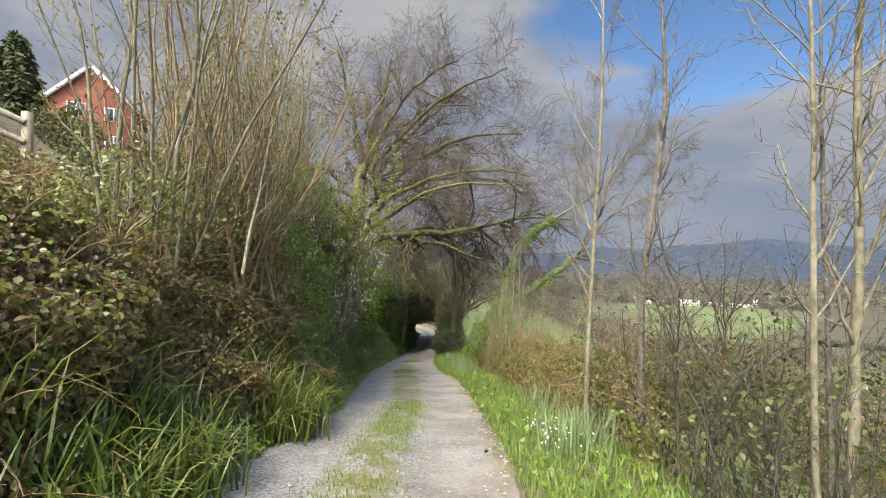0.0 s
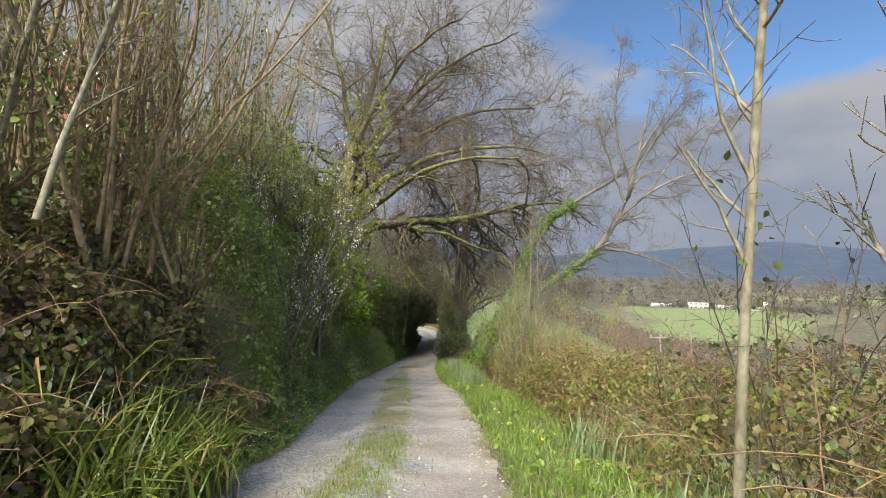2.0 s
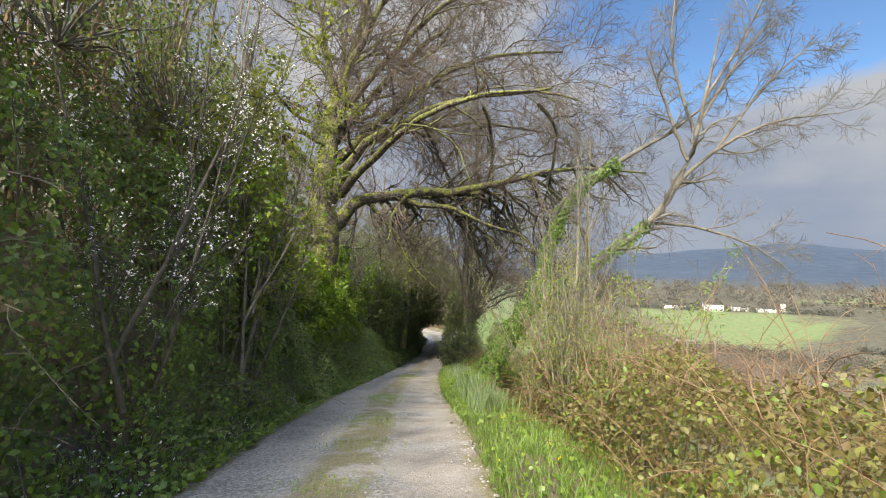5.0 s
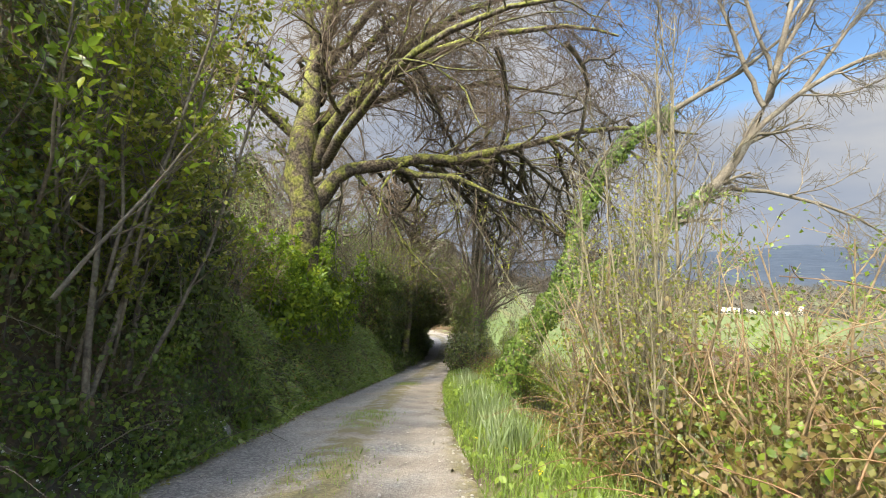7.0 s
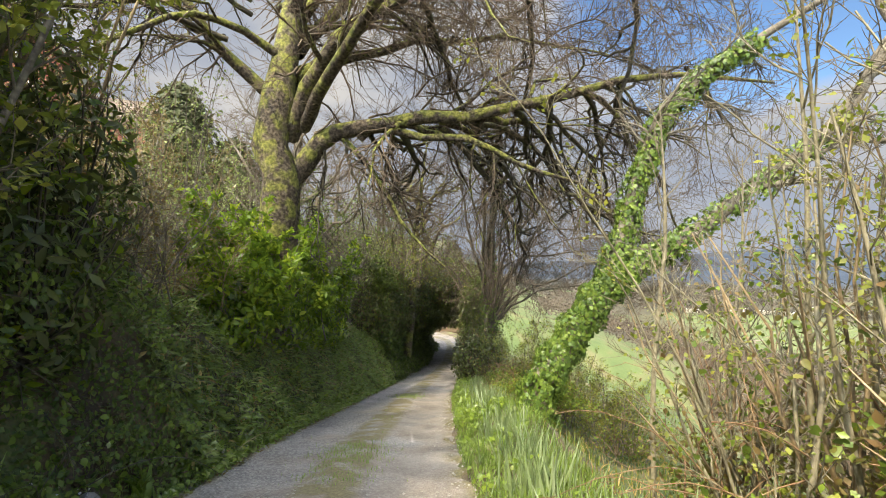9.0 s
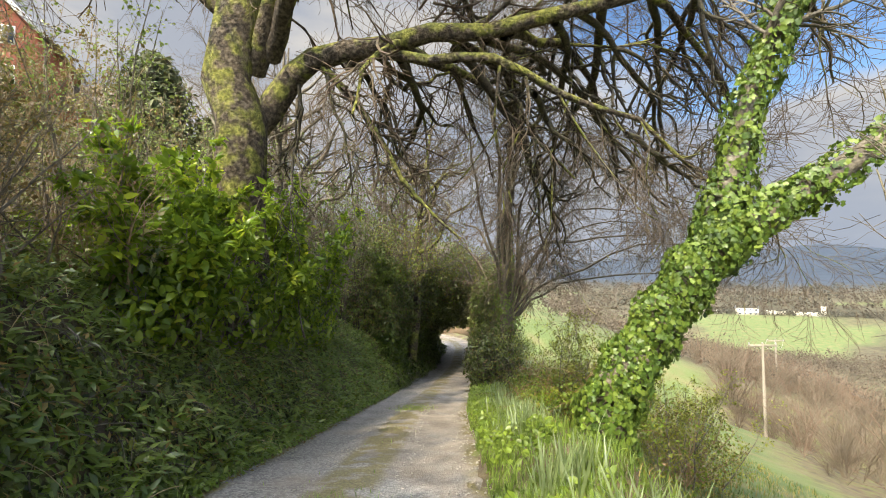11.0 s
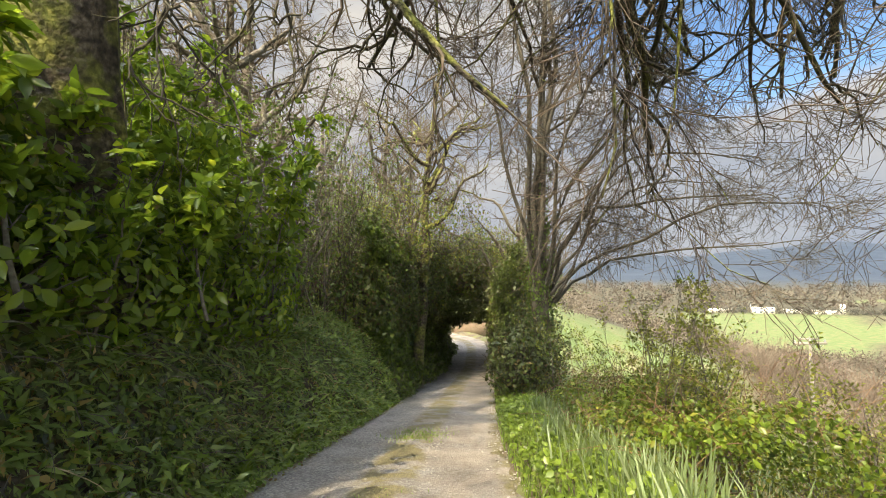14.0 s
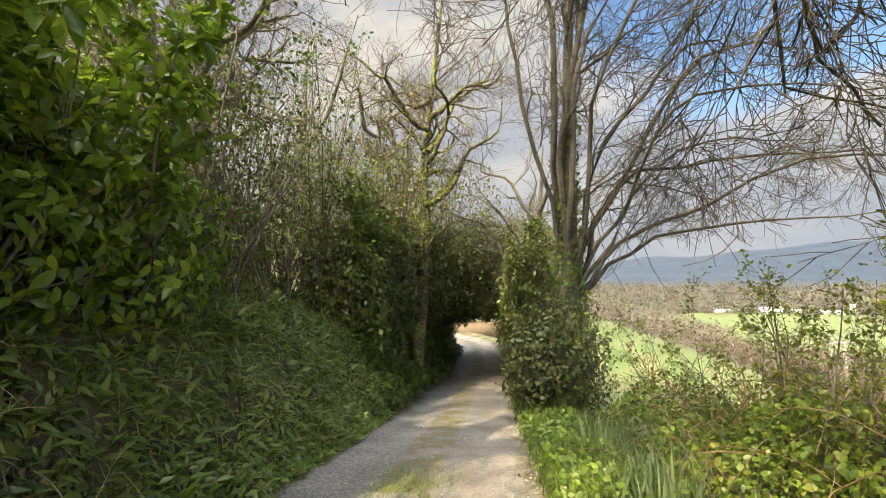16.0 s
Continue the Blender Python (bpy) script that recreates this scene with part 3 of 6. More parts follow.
    bp = n.new("ShaderNodeBump")
    bp.inputs["Strength"].default_value, bp.inputs["Distance"].default_value = 0.7, 0.015
    l(vo.outputs["Distance"], bp.inputs["Height"])
    bp2 = n.new("ShaderNodeBump")
    bp2.inputs["Strength"].default_value, bp2.inputs["Distance"].default_value = 0.5, 0.02
    l(t2.outputs["Fac"], bp2.inputs["Height"])
    l(bp.outputs[0], bp2.inputs["Normal"])
    l(bp2.outputs[0], b.inputs["Normal"])
    return m


ly = np.arange(-12, 71, 0.12)
la = np.linspace(-1.04, 1.04, 41)
LA, LY = np.meshgrid(la, ly)
ragged = 1 + 0.05 * np.sin(LY * 3.1) * (np.abs(LA) > 0.9) + 0.04 * np.sin(LY * 7.3 + 2 * LA) * (np.abs(LA) > 0.9)
LX = c_of(LY) + w_of(LY) * LA * ragged
LZ = z_of(LY) + 0.022 + 0.035 * np.exp(-(LA / 0.24) ** 2) - 0.025 * np.exp(-((np.abs(LA) - 0.55) / 0.2) ** 2) + 0.012 * wob(LX, LY, 2.2) + 0.006 * wob(LX, LY, 7) - 0.07 * (np.abs(LA) > 1.0)
li = np.arange(LX.size).reshape(LX.shape)
lf = np.stack([li[:-1, :-1], li[:-1, 1:], li[1:, 1:], li[1:, :-1]], -1).reshape(-1, 4)
lane = piece("road", (np.stack([LX, LY, LZ], -1).reshape(-1, 3), lf, lane_material(), True))
tagged(lane, "narrow gravel lane with worn wheel tracks, sloping downhill", "road", kind="structure")
at = lane.data.attributes.new("across", "FLOAT", "POINT")
at.data.foreach_set("value", LA.ravel().astype(np.float32))


def ground_points(n, y0, y1, u0, u1, side):
    """Points on the ground beside the lane; side -1 left, 1 right; u is the distance from its edge."""
    y = rng.uniform(y0, y1, n)
    u = rng.uniform(u0, u1, n)
    x = c_of(y) + side * (w_of(y) + u)
    return np.stack([x, y, height(x, y) - 0.01], 1)


# ---- trees ----
def tree(name, limbs, levels, barks, label, group="", sides=7, trunk_name="trunk", bare=0.0, skip=0, slim=1.0, crook=0.0):
    """limbs: lines of (x, y, z, radius), the first the trunk. levels: keyword sets for sprout. barks: trunk, branch and twig material."""
    lines = [spline(p, 14, 0.0) for p in limbs]
    lines = [np.concatenate([q[:, :3] + (rng.normal(0, 1, (len(q), 3)) * q[:, 3:] * 0.22), np.maximum(q[:, 3:] * slim, 0.004)], 1) for q in lines]
    for q in lines[1:]:
        q[2:, :3] += np.cumsum(rng.normal(0, crook, (len(q) - 2, 3)), 0) if crook else 0.0
    root = thing(name, limbs[0][0][:3], label, "tree", group)
    put(trunk_name, (*tubes(lines[0][None, :, :3], lines[0][None, :, 3], 10), barks[0], True), root)
    for q in lines[1:]:
        put("limb", (*tubes(q[None, :, :3], q[None, :, 3], sides), barks[0], True), root)
    if bare:
        top = lines[0][int(13 * bare):]
        s = np.linspace(0, len(top) - 1, 14)
        lines[0] = np.stack([np.interp(s, np.arange(len(top)), top[:, k]) for k in range(4)], 1)
    poly, rad = np.stack([q[:, :3] for q in lines[skip:]]), np.stack([q[:, 3] for q in lines[skip:]])
    made, twigs = [], None
    for k, lv in enumerate(levels):
        poly, rad = sprout(poly, rad, **lv)
        made.append(tubes(poly, rad, 5 if k == 0 else 3))
        twigs = poly
        if k == 0:
            put("branchwork", (*made[0], barks[1], True), root, kind="stuff")
    if len(made) > 1:
        put("crown", (*join(made[1:]), barks[2], True), root, kind="stuff")
    return root, twigs, poly


def stems(base, count, spread, tall, radius, lean=(0, 0), wig=0.085, pts=8, fan=0.18):
    """Upright stems from one stool."""
    b = np.repeat(np.array([base], float), count, 0) + np.concatenate([rng.normal(0, spread, (count, 2)), np.zeros((count, 1))], 1)
    d = unit(np.concatenate([rng.normal(0, fan, (count, 2)) + np.array(lean), np.ones((count, 1))], 1))
    out = np.empty((count, pts, 3))
    out[:, 0] = b
    ln = tall * rng.uniform(0.65, 1.1, count)
    for k in range(1, pts):
        d = unit(d + rng.normal(0, wig, (count, 3)) + np.array([0, 0, 0.06]))
        out[:, k] = out[:, k - 1] + d * (ln / (pts - 1))[:, None]
    rad = radius * rng.uniform(0.6, 1.2, count)[:, None] * np.linspace(1, 0.22, pts)[None]
    return out, rad


def at_left(y, u, dz=-0.1):
    x = float(c_of(np.float64(y)) - w_of(np.float64(y)) - u)
    return (x, y, float(height(x, y)) + dz)


def at_right(y, u, dz=-0.1):
    x = float(c_of(np.float64(y)) + w_of(np.float64(y)) + u)
    return (x, y, float(height(x, y)) + dz)


def shrub(name, base, count, spread, tall, radius, bark, label, twig=12, leaf=None, per=3, size=0.05, shape=SMALL, group="", lean=(0, 0), fan=0.18, tl=0.7, lv3=5, lift=0.35, rmin=0.0035, flower=None, nflower=0, cat="shrub"):
    """A many-stemmed shrub: stems, twigs and, where given, leaves and flowers."""
    root = thing(name, base, label, cat, group)
    p, r = stems(base, count, spread, tall, radius, lean, fan=fan)
    for i in range(min(count, 14)):
        put("stem", (*tubes(p[i:i + 1], r[i:i + 1], 6), bark, True), root)
    if count > 14:
        put("undergrowth", (*tubes(p[14:], r[14:], 5), bark, True), root, kind="stuff")
    p2, r2 = sprout(p, r, twig, tl, 40, 5, 0.15, 1.0, lift, 0.14, 0.5, 0.35, rmin)
    parts = [tubes(p2, r2, 3)]
    last = p2
    if lv3:
        p3, r3 = sprout(p2, r2, lv3, tl * 0.42, 45, 3, 0.2, 1.0, lift * 0.6, 0.16, 0.7, 0.5, rmin * 0.75)
        parts.append(tubes(p3, r3, 3))
        last = p3
    put("brushwood", (*join(parts), bark, True), root, kind="stuff")
    if leaf:
        put("foliage", (*leaves_on(last, per, size, shape), leaf), root, kind="stuff")
    if flower:
        put("blossom", (*leaves_on(last, nflower, 0.032, SMALL, 0.1, 0.0, 0.02), flower), root, kind="stuff")
    return root


def shell(n, y0, y1, prof, side, depth=0.3, bulge=0.25, scale=1.0):
    """Points on a bumpy bank or hedge face. prof: (distance from the lane's edge, height over the lane) from foot to top."""
    pr = np.array(prof, float)
    seg = np.concatenate([[0], np.cumsum(np.hypot(*np.diff(pr, axis=0).T))])
    s = rng.uniform(0, seg[-1], n)
    u, h = np.interp(s, seg, pr[:, 0]), np.interp(s, seg, pr[:, 1])
    du, dh = np.interp(s + 0.1, seg, pr[:, 0]) - u, np.interp(s + 0.1, seg, pr[:, 1]) - h
    y = rng.uniform(y0, y1, n)
    out = bulge * wob(y * scale, s * 1.6 * scale, 1.2) - depth * rng.random(n) ** 1.5
    nn = unit(np.stack([-dh - 1e-6, du + 0.02], 1))           # towards the lane and up
    nn = np.where((nn[:, 1:] < -0.2), -nn, nn)
    u2, h2 = u + out * nn[:, 0], h + out * nn[:, 1]
    x = c_of(y) + side * (w_of(y) + u2)
    z = np.maximum(z_of(y) + h2, height(x, y) + 0.01 + 0.16 * rng.random(n))
    nrm = unit(np.stack([side * nn[:, 0], np.zeros(n), nn[:, 1] + 0.35], 1))
    return np.stack([x, y, z], 1), nrm


def foliage(pos, nrm, size, shape, rough=0.55, hang=0.35, arch=False):
    n = len(pos)
    if arch:        # leaves that reach out over the lane and show their upper sides
        d = unit(nrm * np.array([1, 1, 0.2]) + rng.normal(0, 0.55, (n, 3)) - np.array([0, 0, 0.25]))
        return scatter(*shape, pos, d, unit(np.array([0, -0.15, 0.6]) + nrm * 0.8 + rng.normal(0, 0.3, (n, 3))), size * rng.uniform(0.55, 1.35, n))
    nr = unit(nrm + rng.normal(0, rough, (n, 3)))
    d = unit(np.cross(nr, rng.normal(0, 1, (n, 3))) - np.array([0, 0, hang]))
    return scatter(*shape, pos, d, nr, size * rng.uniform(0.55, 1.35, n))


def canes(n, y0, y1, prof, side, length, lift, rad, droop=-1.2):
    pos, nrm = shell(n, y0, y1, prof, side, 0.3, 0.2)
    d = unit(nrm * 0.6 + rng.normal(0, 0.6, (n, 3)) + np.array([0, 0, lift]))
    out = np.empty((n, 7, 3))
    out[:, 0] = pos
    ln = length * rng.uniform(0.4, 1.3, n)
    for k in range(1, 7):
        d = unit(d + rng.normal(0, 0.1, (n, 3)) + np.array([0, 0, droop / 6]))
        out[:, k] = out[:, k - 1] + d * (ln / 6)[:, None]
    return out, rad * rng.uniform(0.6, 1.2, n)[:, None] * np.linspace(1, 0.4, 7)[None]


def bank_cover(name, y0, y1, prof, side, n, size, leaf, label, shape=LEAF, bark=None, ncane=0, cane_len=1.0, lift=0.4, depth=0.3, bulge=0.25, group="", cat="hedge", extra=(), hang=0.35, arch=False):
    """Growth that covers a stretch of bank. extra: (count, size, shape, material) for other leaves among it."""
    mid = (y0 + y1) / 2
    x = float(c_of(np.float64(mid)) + side * (w_of(np.float64(mid)) + prof[0][0]))
    root = thing(name, (x, mid, float(z_of(np.float64(mid)))), label, cat, group)
    pos, nrm = shell(n, y0, y1, prof, side, depth, bulge)
    put("foliage", (*foliage(pos, nrm, size, shape, hang=hang, arch=arch), leaf), root, kind="stuff")
    for cnt, sz, shp, mt in extra:
        pos, nrm = shell(cnt, y0, y1, prof, side, depth * 0.6, bulge)
        put("mixed_foliage", (*foliage(pos, nrm, sz, shp, hang=hang, arch=arch), mt), root, kind="stuff")
    if ncane:
        p, r = canes(ncane, y0, y1, prof, side, cane_len, lift, 0.006)
        p2, r2 = sprout(p, r, 3, cane_len * 0.35, 45, 4, 0.2, 1, 0.1, 0.14, 0.6)
        put("tangle", (*join([tubes(p, r, 4), tubes(p2, r2, 3)]), bark or cane_red, True), root, kind="stuff")
    return root


# the old oak on the bank, its limbs over the lane
oak, _, _ = tree("oak_tree", [
    [(-4.95, 24.9, -3.0, .68), (-4.85, 24.85, -1.5, .56), (-4.72, 24.8, 0.5, .52), (-4.75, 24.8, 2.6, .47), (-4.6, 25.1, 5.2, .33), (-3.8, 25.8, 8.5, .2), (-3.0, 26.2, 12.5, .08)],
    [(-4.45, 25.0, 1.0, .34), (-3.7, 24.8, 1.75, .27), (-2.7, 24.6, 2.05, .22), (-1.5, 24.5, 2.2, .19), (0.4, 24.3, 2.35, .15), (2.6, 24.2, 2.9, .11), (5.0, 24.4, 3.4, .07), (7.2, 24.8, 3.2, .03)],
    [(-1.9, 24.5, 2.15, .12), (-0.9, 24.3, 1.9, .10), (0.4, 24.3, 1.7, .085), (1.5, 24.6, 1.0, .065), (2.6, 24.9, 0.7, .05), (3.9, 25.2, -0.3, .035), (5.0, 25.4, -0.7, .02)],
    [(-2.6, 24.6, 2.05, .14), (-1.8, 25.0, 2.6, .12), (-0.4, 25.8, 2.5, .09), (1.0, 26.8, 1.8, .06), (2.1, 27.6, 0.6, .03)],
    [(-4.6, 25.0, 2.2, .26), (-3.6, 24.3, 3.4, .2), (-2.2, 23.6, 4.4, .15), (0.0, 23.0, 5.0, .11), (2.4, 22.6, 5.2, .07), (4.5, 22.4, 4.8, .03)],
    [(-4.6, 25.2, 3.4, .24), (-3.2, 25.4, 5.0, .19), (-1.2, 25.4, 6.6, .14), (1.4, 25.2, 7.6, .09), (4.0, 25.0, 7.9, .04)],
    [(-4.6, 25.4, 4.6, .22), (-3.0, 26.4, 6.8, .16), (-1.0, 27.0, 9.0, .11), (0.8, 27.4, 11.0, .05)],
    [(-4.7, 25.2, 3.0, .22), (-6.0, 24.6, 4.4, .16), (-7.2, 23.8, 6.2, .1), (-8.2, 23.2, 8.0, .04)],
    [(-4.8, 24.8, 4.2, .13), (-5.8, 23.6, 4.7, .09), (-6.6, 22.4, 3.8, .06), (-7.1, 21.4, 2.3, .04), (-7.4, 20.6, 0.8, .02)],
    [(-4.5, 25.3, 6.0, .2), (-4.8, 24.6, 9.0, .12), (-5.4, 24.0, 12.5, .05)],
    [(-4.2, 25.0, 2.4, .2), (-2.8, 23.2, 3.2, .15), (-1.0, 21.4, 3.9, .1), (0.9, 20.0, 4.2, .06), (2.6, 19.2, 4.0, .03)],
    [(-0.6, 24.4, 2.3, .10), (0.2, 25.4, 2.2, .085), (0.8, 26.6, 1.2, .06), (1.2, 27.6, -0.4, .035), (1.4, 28.2, -1.8, .012)],
    [(2.6, 24.2, 2.9, .09), (3.8, 25.2, 2.7, .07), (5.2, 26.2, 1.4, .05), (6.0, 26.9, -0.2, .03), (6.4, 27.2, -1.6, .012)],
    [(-1.6, 25.6, 2.6, .09), (-0.8, 27.0, 2.6, .07), (-0.2, 28.4, 1.8, .05), (0.2, 29.4, 0.6, .02)],
    [(-4.6, 25.2, 5.2, .2), (-3.4, 23.6, 7.2, .14), (-1.6, 22.4, 9.2, .09), (0.6, 21.8, 10.6, .04)],
    [(-4.5, 25.4, 5.4, .18), (-2.0, 25.0, 8.2, .13), (0.8, 24.6, 10.2, .08), (3.4, 24.4, 11.2, .03)],
    [(-4.5, 25.2, 4.0, .18), (-2.2, 26.6, 5.2, .13), (0.6, 27.6, 5.8, .09), (3.6, 28.2, 5.6, .05), (6.0, 28.4, 5.0, .02)],
    [(0.4, 24.3, 2.35, .11), (1.6, 25.6, 2.5, .08), (2.8, 27.2, 1.6, .05), (3.6, 28.4, 0.2, .02)],
], [
    dict(count=11, length=4.0, angle=48, pts=9, lo=0.22, lift=-0.35, wiggle=0.2, thin=0.42, taper=0.25, rmin=0.012, fade=0.45),
    dict(count=10, length=1.9, angle=42, pts=7, lo=0.12, lift=-0.25, wiggle=0.2, thin=0.55, taper=0.4, rmin=0.006, fade=0.4),
    dict(count=8, length=0.85, angle=40, pts=4, lo=0.1, lift=-0.05, wiggle=0.24, thin=0.6, taper=0.5, rmin=0.0055, fade=0.4),
], (bark_moss, bark_moss, twig_oak), "old bare oak with mossy bark, limbs arching over the lane", bare=0.55, slim=0.92, crook=0.06)

def fine_growth(root, lines, levels, mat):
    q = [spline(p, 14) for p in lines]
    poly, rad = np.stack([v[:, :3] for v in q]), np.stack([v[:, 3] for v in q])
    made = []
    for k, lv in enumerate(levels):
        poly, rad = sprout(poly, rad, **lv)
        made.append(tubes(poly, rad, 4 if k == 0 else 3))
    put("fine_twig_growth", (*join(made), mat, True), root, "fine brown twigs", "stuff")


fine_growth(oak, [
    [(-4.6, 25.0, 2.2, .1), (-2.2, 23.6, 4.4, .08), (0.0, 23.0, 5.0, .06), (4.5, 22.4, 4.8, .03)],
    [(-4.6, 25.2, 3.4, .1), (-1.2, 25.4, 6.6, .08), (1.4, 25.2, 7.6, .06), (5.0, 25.0, 7.9, .03)],
    [(-4.6, 25.4, 4.6, .1), (-1.0, 27.0, 9.0, .07), (0.8, 27.4, 11.0, .04)],
    [(-4.6, 25.2, 5.2, .1), (-1.6, 22.4, 9.2, .07), (0.6, 21.8, 10.6, .04)],
    [(-4.5, 25.4, 5.4, .1), (0.8, 24.6, 10.2, .07), (3.4, 24.4, 11.2, .03)],
    [(-4.5, 25.2, 4.0, .1), (0.6, 27.6, 5.8, .07), (6.0, 28.4, 5.0, .03)],
    [(-3.2, 24.7, 2.2, .1), (0.4, 24.5, 3.6, .07), (4.0, 24.6, 5.0, .05), (7.0, 25.0, 5.4, .02)],
    [(-2.0, 24.6, 2.4, .1), (1.0, 25.6, 3.4, .07), (4.4, 26.4, 3.6, .05), (7.0, 26.8, 2.6, .02)],
    [(-4.5, 25.3, 6.0, .1), (-4.8, 24.6, 9.0, .07), (-5.4, 24.0, 12.5, .03)],
    [(-4.4, 25.2, 6.5, .1), (-2.8, 25.6, 10.0, .07), (-1.6, 25.8, 14.0, .03)],
    [(-3.0, 24.8, 5.0, .1), (1.5, 24.0, 6.6, .07), (5.6, 23.6, 7.0, .03)],
    [(-4.5, 25.2, 3.4, .1), (-3.2, 22.4, 5.0, .07), (-2.2, 20.6, 6.0, .03)],
], [
    dict(count=15, length=2.8, angle=58, pts=6, lo=0.08, lift=-0.1, wiggle=0.22, thin=0.35, taper=0.3, rmin=0.013, fade=0.3),
    dict(count=9, length=1.3, angle=45, pts=5, lo=0.1, lift=0.0, wiggle=0.22, thin=0.5, taper=0.4, rmin=0.008, fade=0.3),
    dict(count=6, length=0.62, angle=42, pts=3, lo=0.1, lift=0.05, wiggle=0.2, thin=0.6, taper=0.5, rmin=0.0075, fade=0.3),
], twig_oak)



def hanging_bough(start, out, length, r, droop):
    """A crooked bough that leaves the main limb towards out and sinks as it goes."""
    d, q = unit(np.array(out, float)), [np.array(start, float)]
    for k in range(11):
        d = unit(d + rng.normal(0, 0.17, 3) + np.array([0, 0, -droop * (0.35 if k % 3 == 1 else 1.0)]))
        q.append(q[-1] + d * length / 11)
    q = np.stack(q)
    return q, 1.45 * r * np.linspace(1, 0.35, 12)


boughs = []
for bx, by, bz, ox, oy, oz, ln, r, dr in (
        (-1.6, 24.7, 2.1, .25, 1, .1, 4.6, .065, .10), (-0.6, 24.5, 2.2, .3, 1, .0, 5.6, .07, .10), (0.3, 24.4, 2.3, .2, 1, .1, 5.8, .065, .11), (1.2, 24.4, 2.5, .35, 1, .2, 5.6, .06, .10),
        (2.0, 24.3, 2.7, .3, 1, .1, 6.0, .065, .10), (2.8, 24.3, 2.9, .5, 1, .1, 5.4, .055, .11), (3.6, 24.3, 3.1, .4, 1, .0, 5.6, .05, .10), (4.4, 24.4, 3.3, .6, 1, .0, 5.0, .045, .11),
        (5.2, 24.4, 3.4, .8, .8, .0, 4.4, .04, .12), (-2.4, 24.7, 2.1, .1, .9, -.2, 3.6, .05, .12), (0.8, 24.3, 1.2, .6, .7, -.1, 4.2, .05, .10), (2.4, 24.5, 0.5, .6, .7, -.2, 3.4, .04, .10),
        (-3.6, 24.8, 1.8, .1, .3, -.6, 2.6, .03, .15), (-3.0, 24.6, 2.0, .2, .2, -.7, 2.4, .03, .15), (1.6, 24.3, 2.6, .7, .4, .1, 5.0, .05, .12), (3.2, 24.2, 3.0, .9, .3, .1, 5.0, .05, .12),
        (0.0, 24.5, 2.3, .5, .8, .25, 6.6, .06, .09), (-1.0, 23.0, 4.6, .3, 1, -.1, 6.6, .06, .09), (1.2, 22.8, 5.0, .5, 1, -.2, 6.4, .055, .09), (3.0, 22.6, 5.0, .6, .9, -.2, 6.0, .05, .10),
        (-5.8, 24.2, 4.4, -.8, -.4, .1, 5.0, .05, .09), (-6.6, 23.6, 5.4, -.9, -.1, -.1, 5.4, .05, .10), (-6.0, 24.4, 4.6, -.9, .4, .0, 5.4, .045, .09), (-7.2, 23.8, 6.2, -.8, -.6, -.1, 5.0, .045, .10), (-5.4, 24.6, 5.6, -.6, -.9, .1, 5.2, .045, .09), (-5.2, 24.2, 5.0, -.3, -1, .0, 5.0, .045, .09)):
    q, rr = hanging_bough((bx, by, bz), (ox, oy, oz), ln, r, dr)
    put("bough", (*tubes(q[None], rr[None], 6), bark_bough, True), oak)
    boughs.append((q, rr))
bough_lines, bough_radii = np.stack([q for q, _ in boughs]), np.stack([r for _, r in boughs])
b2, r2 = sprout(bough_lines, bough_radii, 8, 1.9, 44, 9, 0.12, 1.0, -0.6, 0.33, 0.7, 0.4, 0.016, 0.35)
b3, r3 = sprout(b2, r2, 4, 0.65, 46, 6, 0.15, 1.0, -0.25, 0.32, 0.7, 0.5, 0.009, 0.3)
b4, r4 = sprout(b3, r3, 2, 0.24, 46, 3, 0.2, 1.0, 0.0, 0.2, 0.7, 0.5, 0.005, 0.3)
put("hanging_branchwork", (*tubes(b2, r2, 5), bark_bough, True), oak, "dark crooked hanging branches", "stuff")
put("hanging_twig_growth", (*join([tubes(b3, r3, 4), tubes(b4, r4, 3)]), bark_bough, True), oak, "dark hanging twigs", "stuff")

# the ivy-clad tree that leans out over the field
ivy_line = [(1.2, 22.45, -4.5, .32), (1.4, 22.45, -3.6, .25), (2.0, 22.5, -2.6, .21), (2.6, 22.4, -1.7, .20), (3.0, 22.4, -1.2, .17)]
up_line = [(2.7, 22.4, -1.6, .17), (3.05, 22.5, -0.6, .14), (3.4, 22.5, 0.6, .12), (3.9, 22.4, 1.7, .10), (4.7, 22.3, 2.5, .085), (5.8, 22.2, 3.2, .07), (7.2, 22.0, 4.0, .05), (8.6, 21.8, 5.2, .02)]
out_line = [(2.8, 22.4, -1.5, .16), (4.0, 22.2, -0.7, .14), (5.4, 22.0, 0.3, .13), (6.6, 21.8, 1.4, .11), (7.4, 21.7, 2.9, .09), (7.9, 21.6, 4.8, .06), (8.4, 21.6, 7.0, .02)]
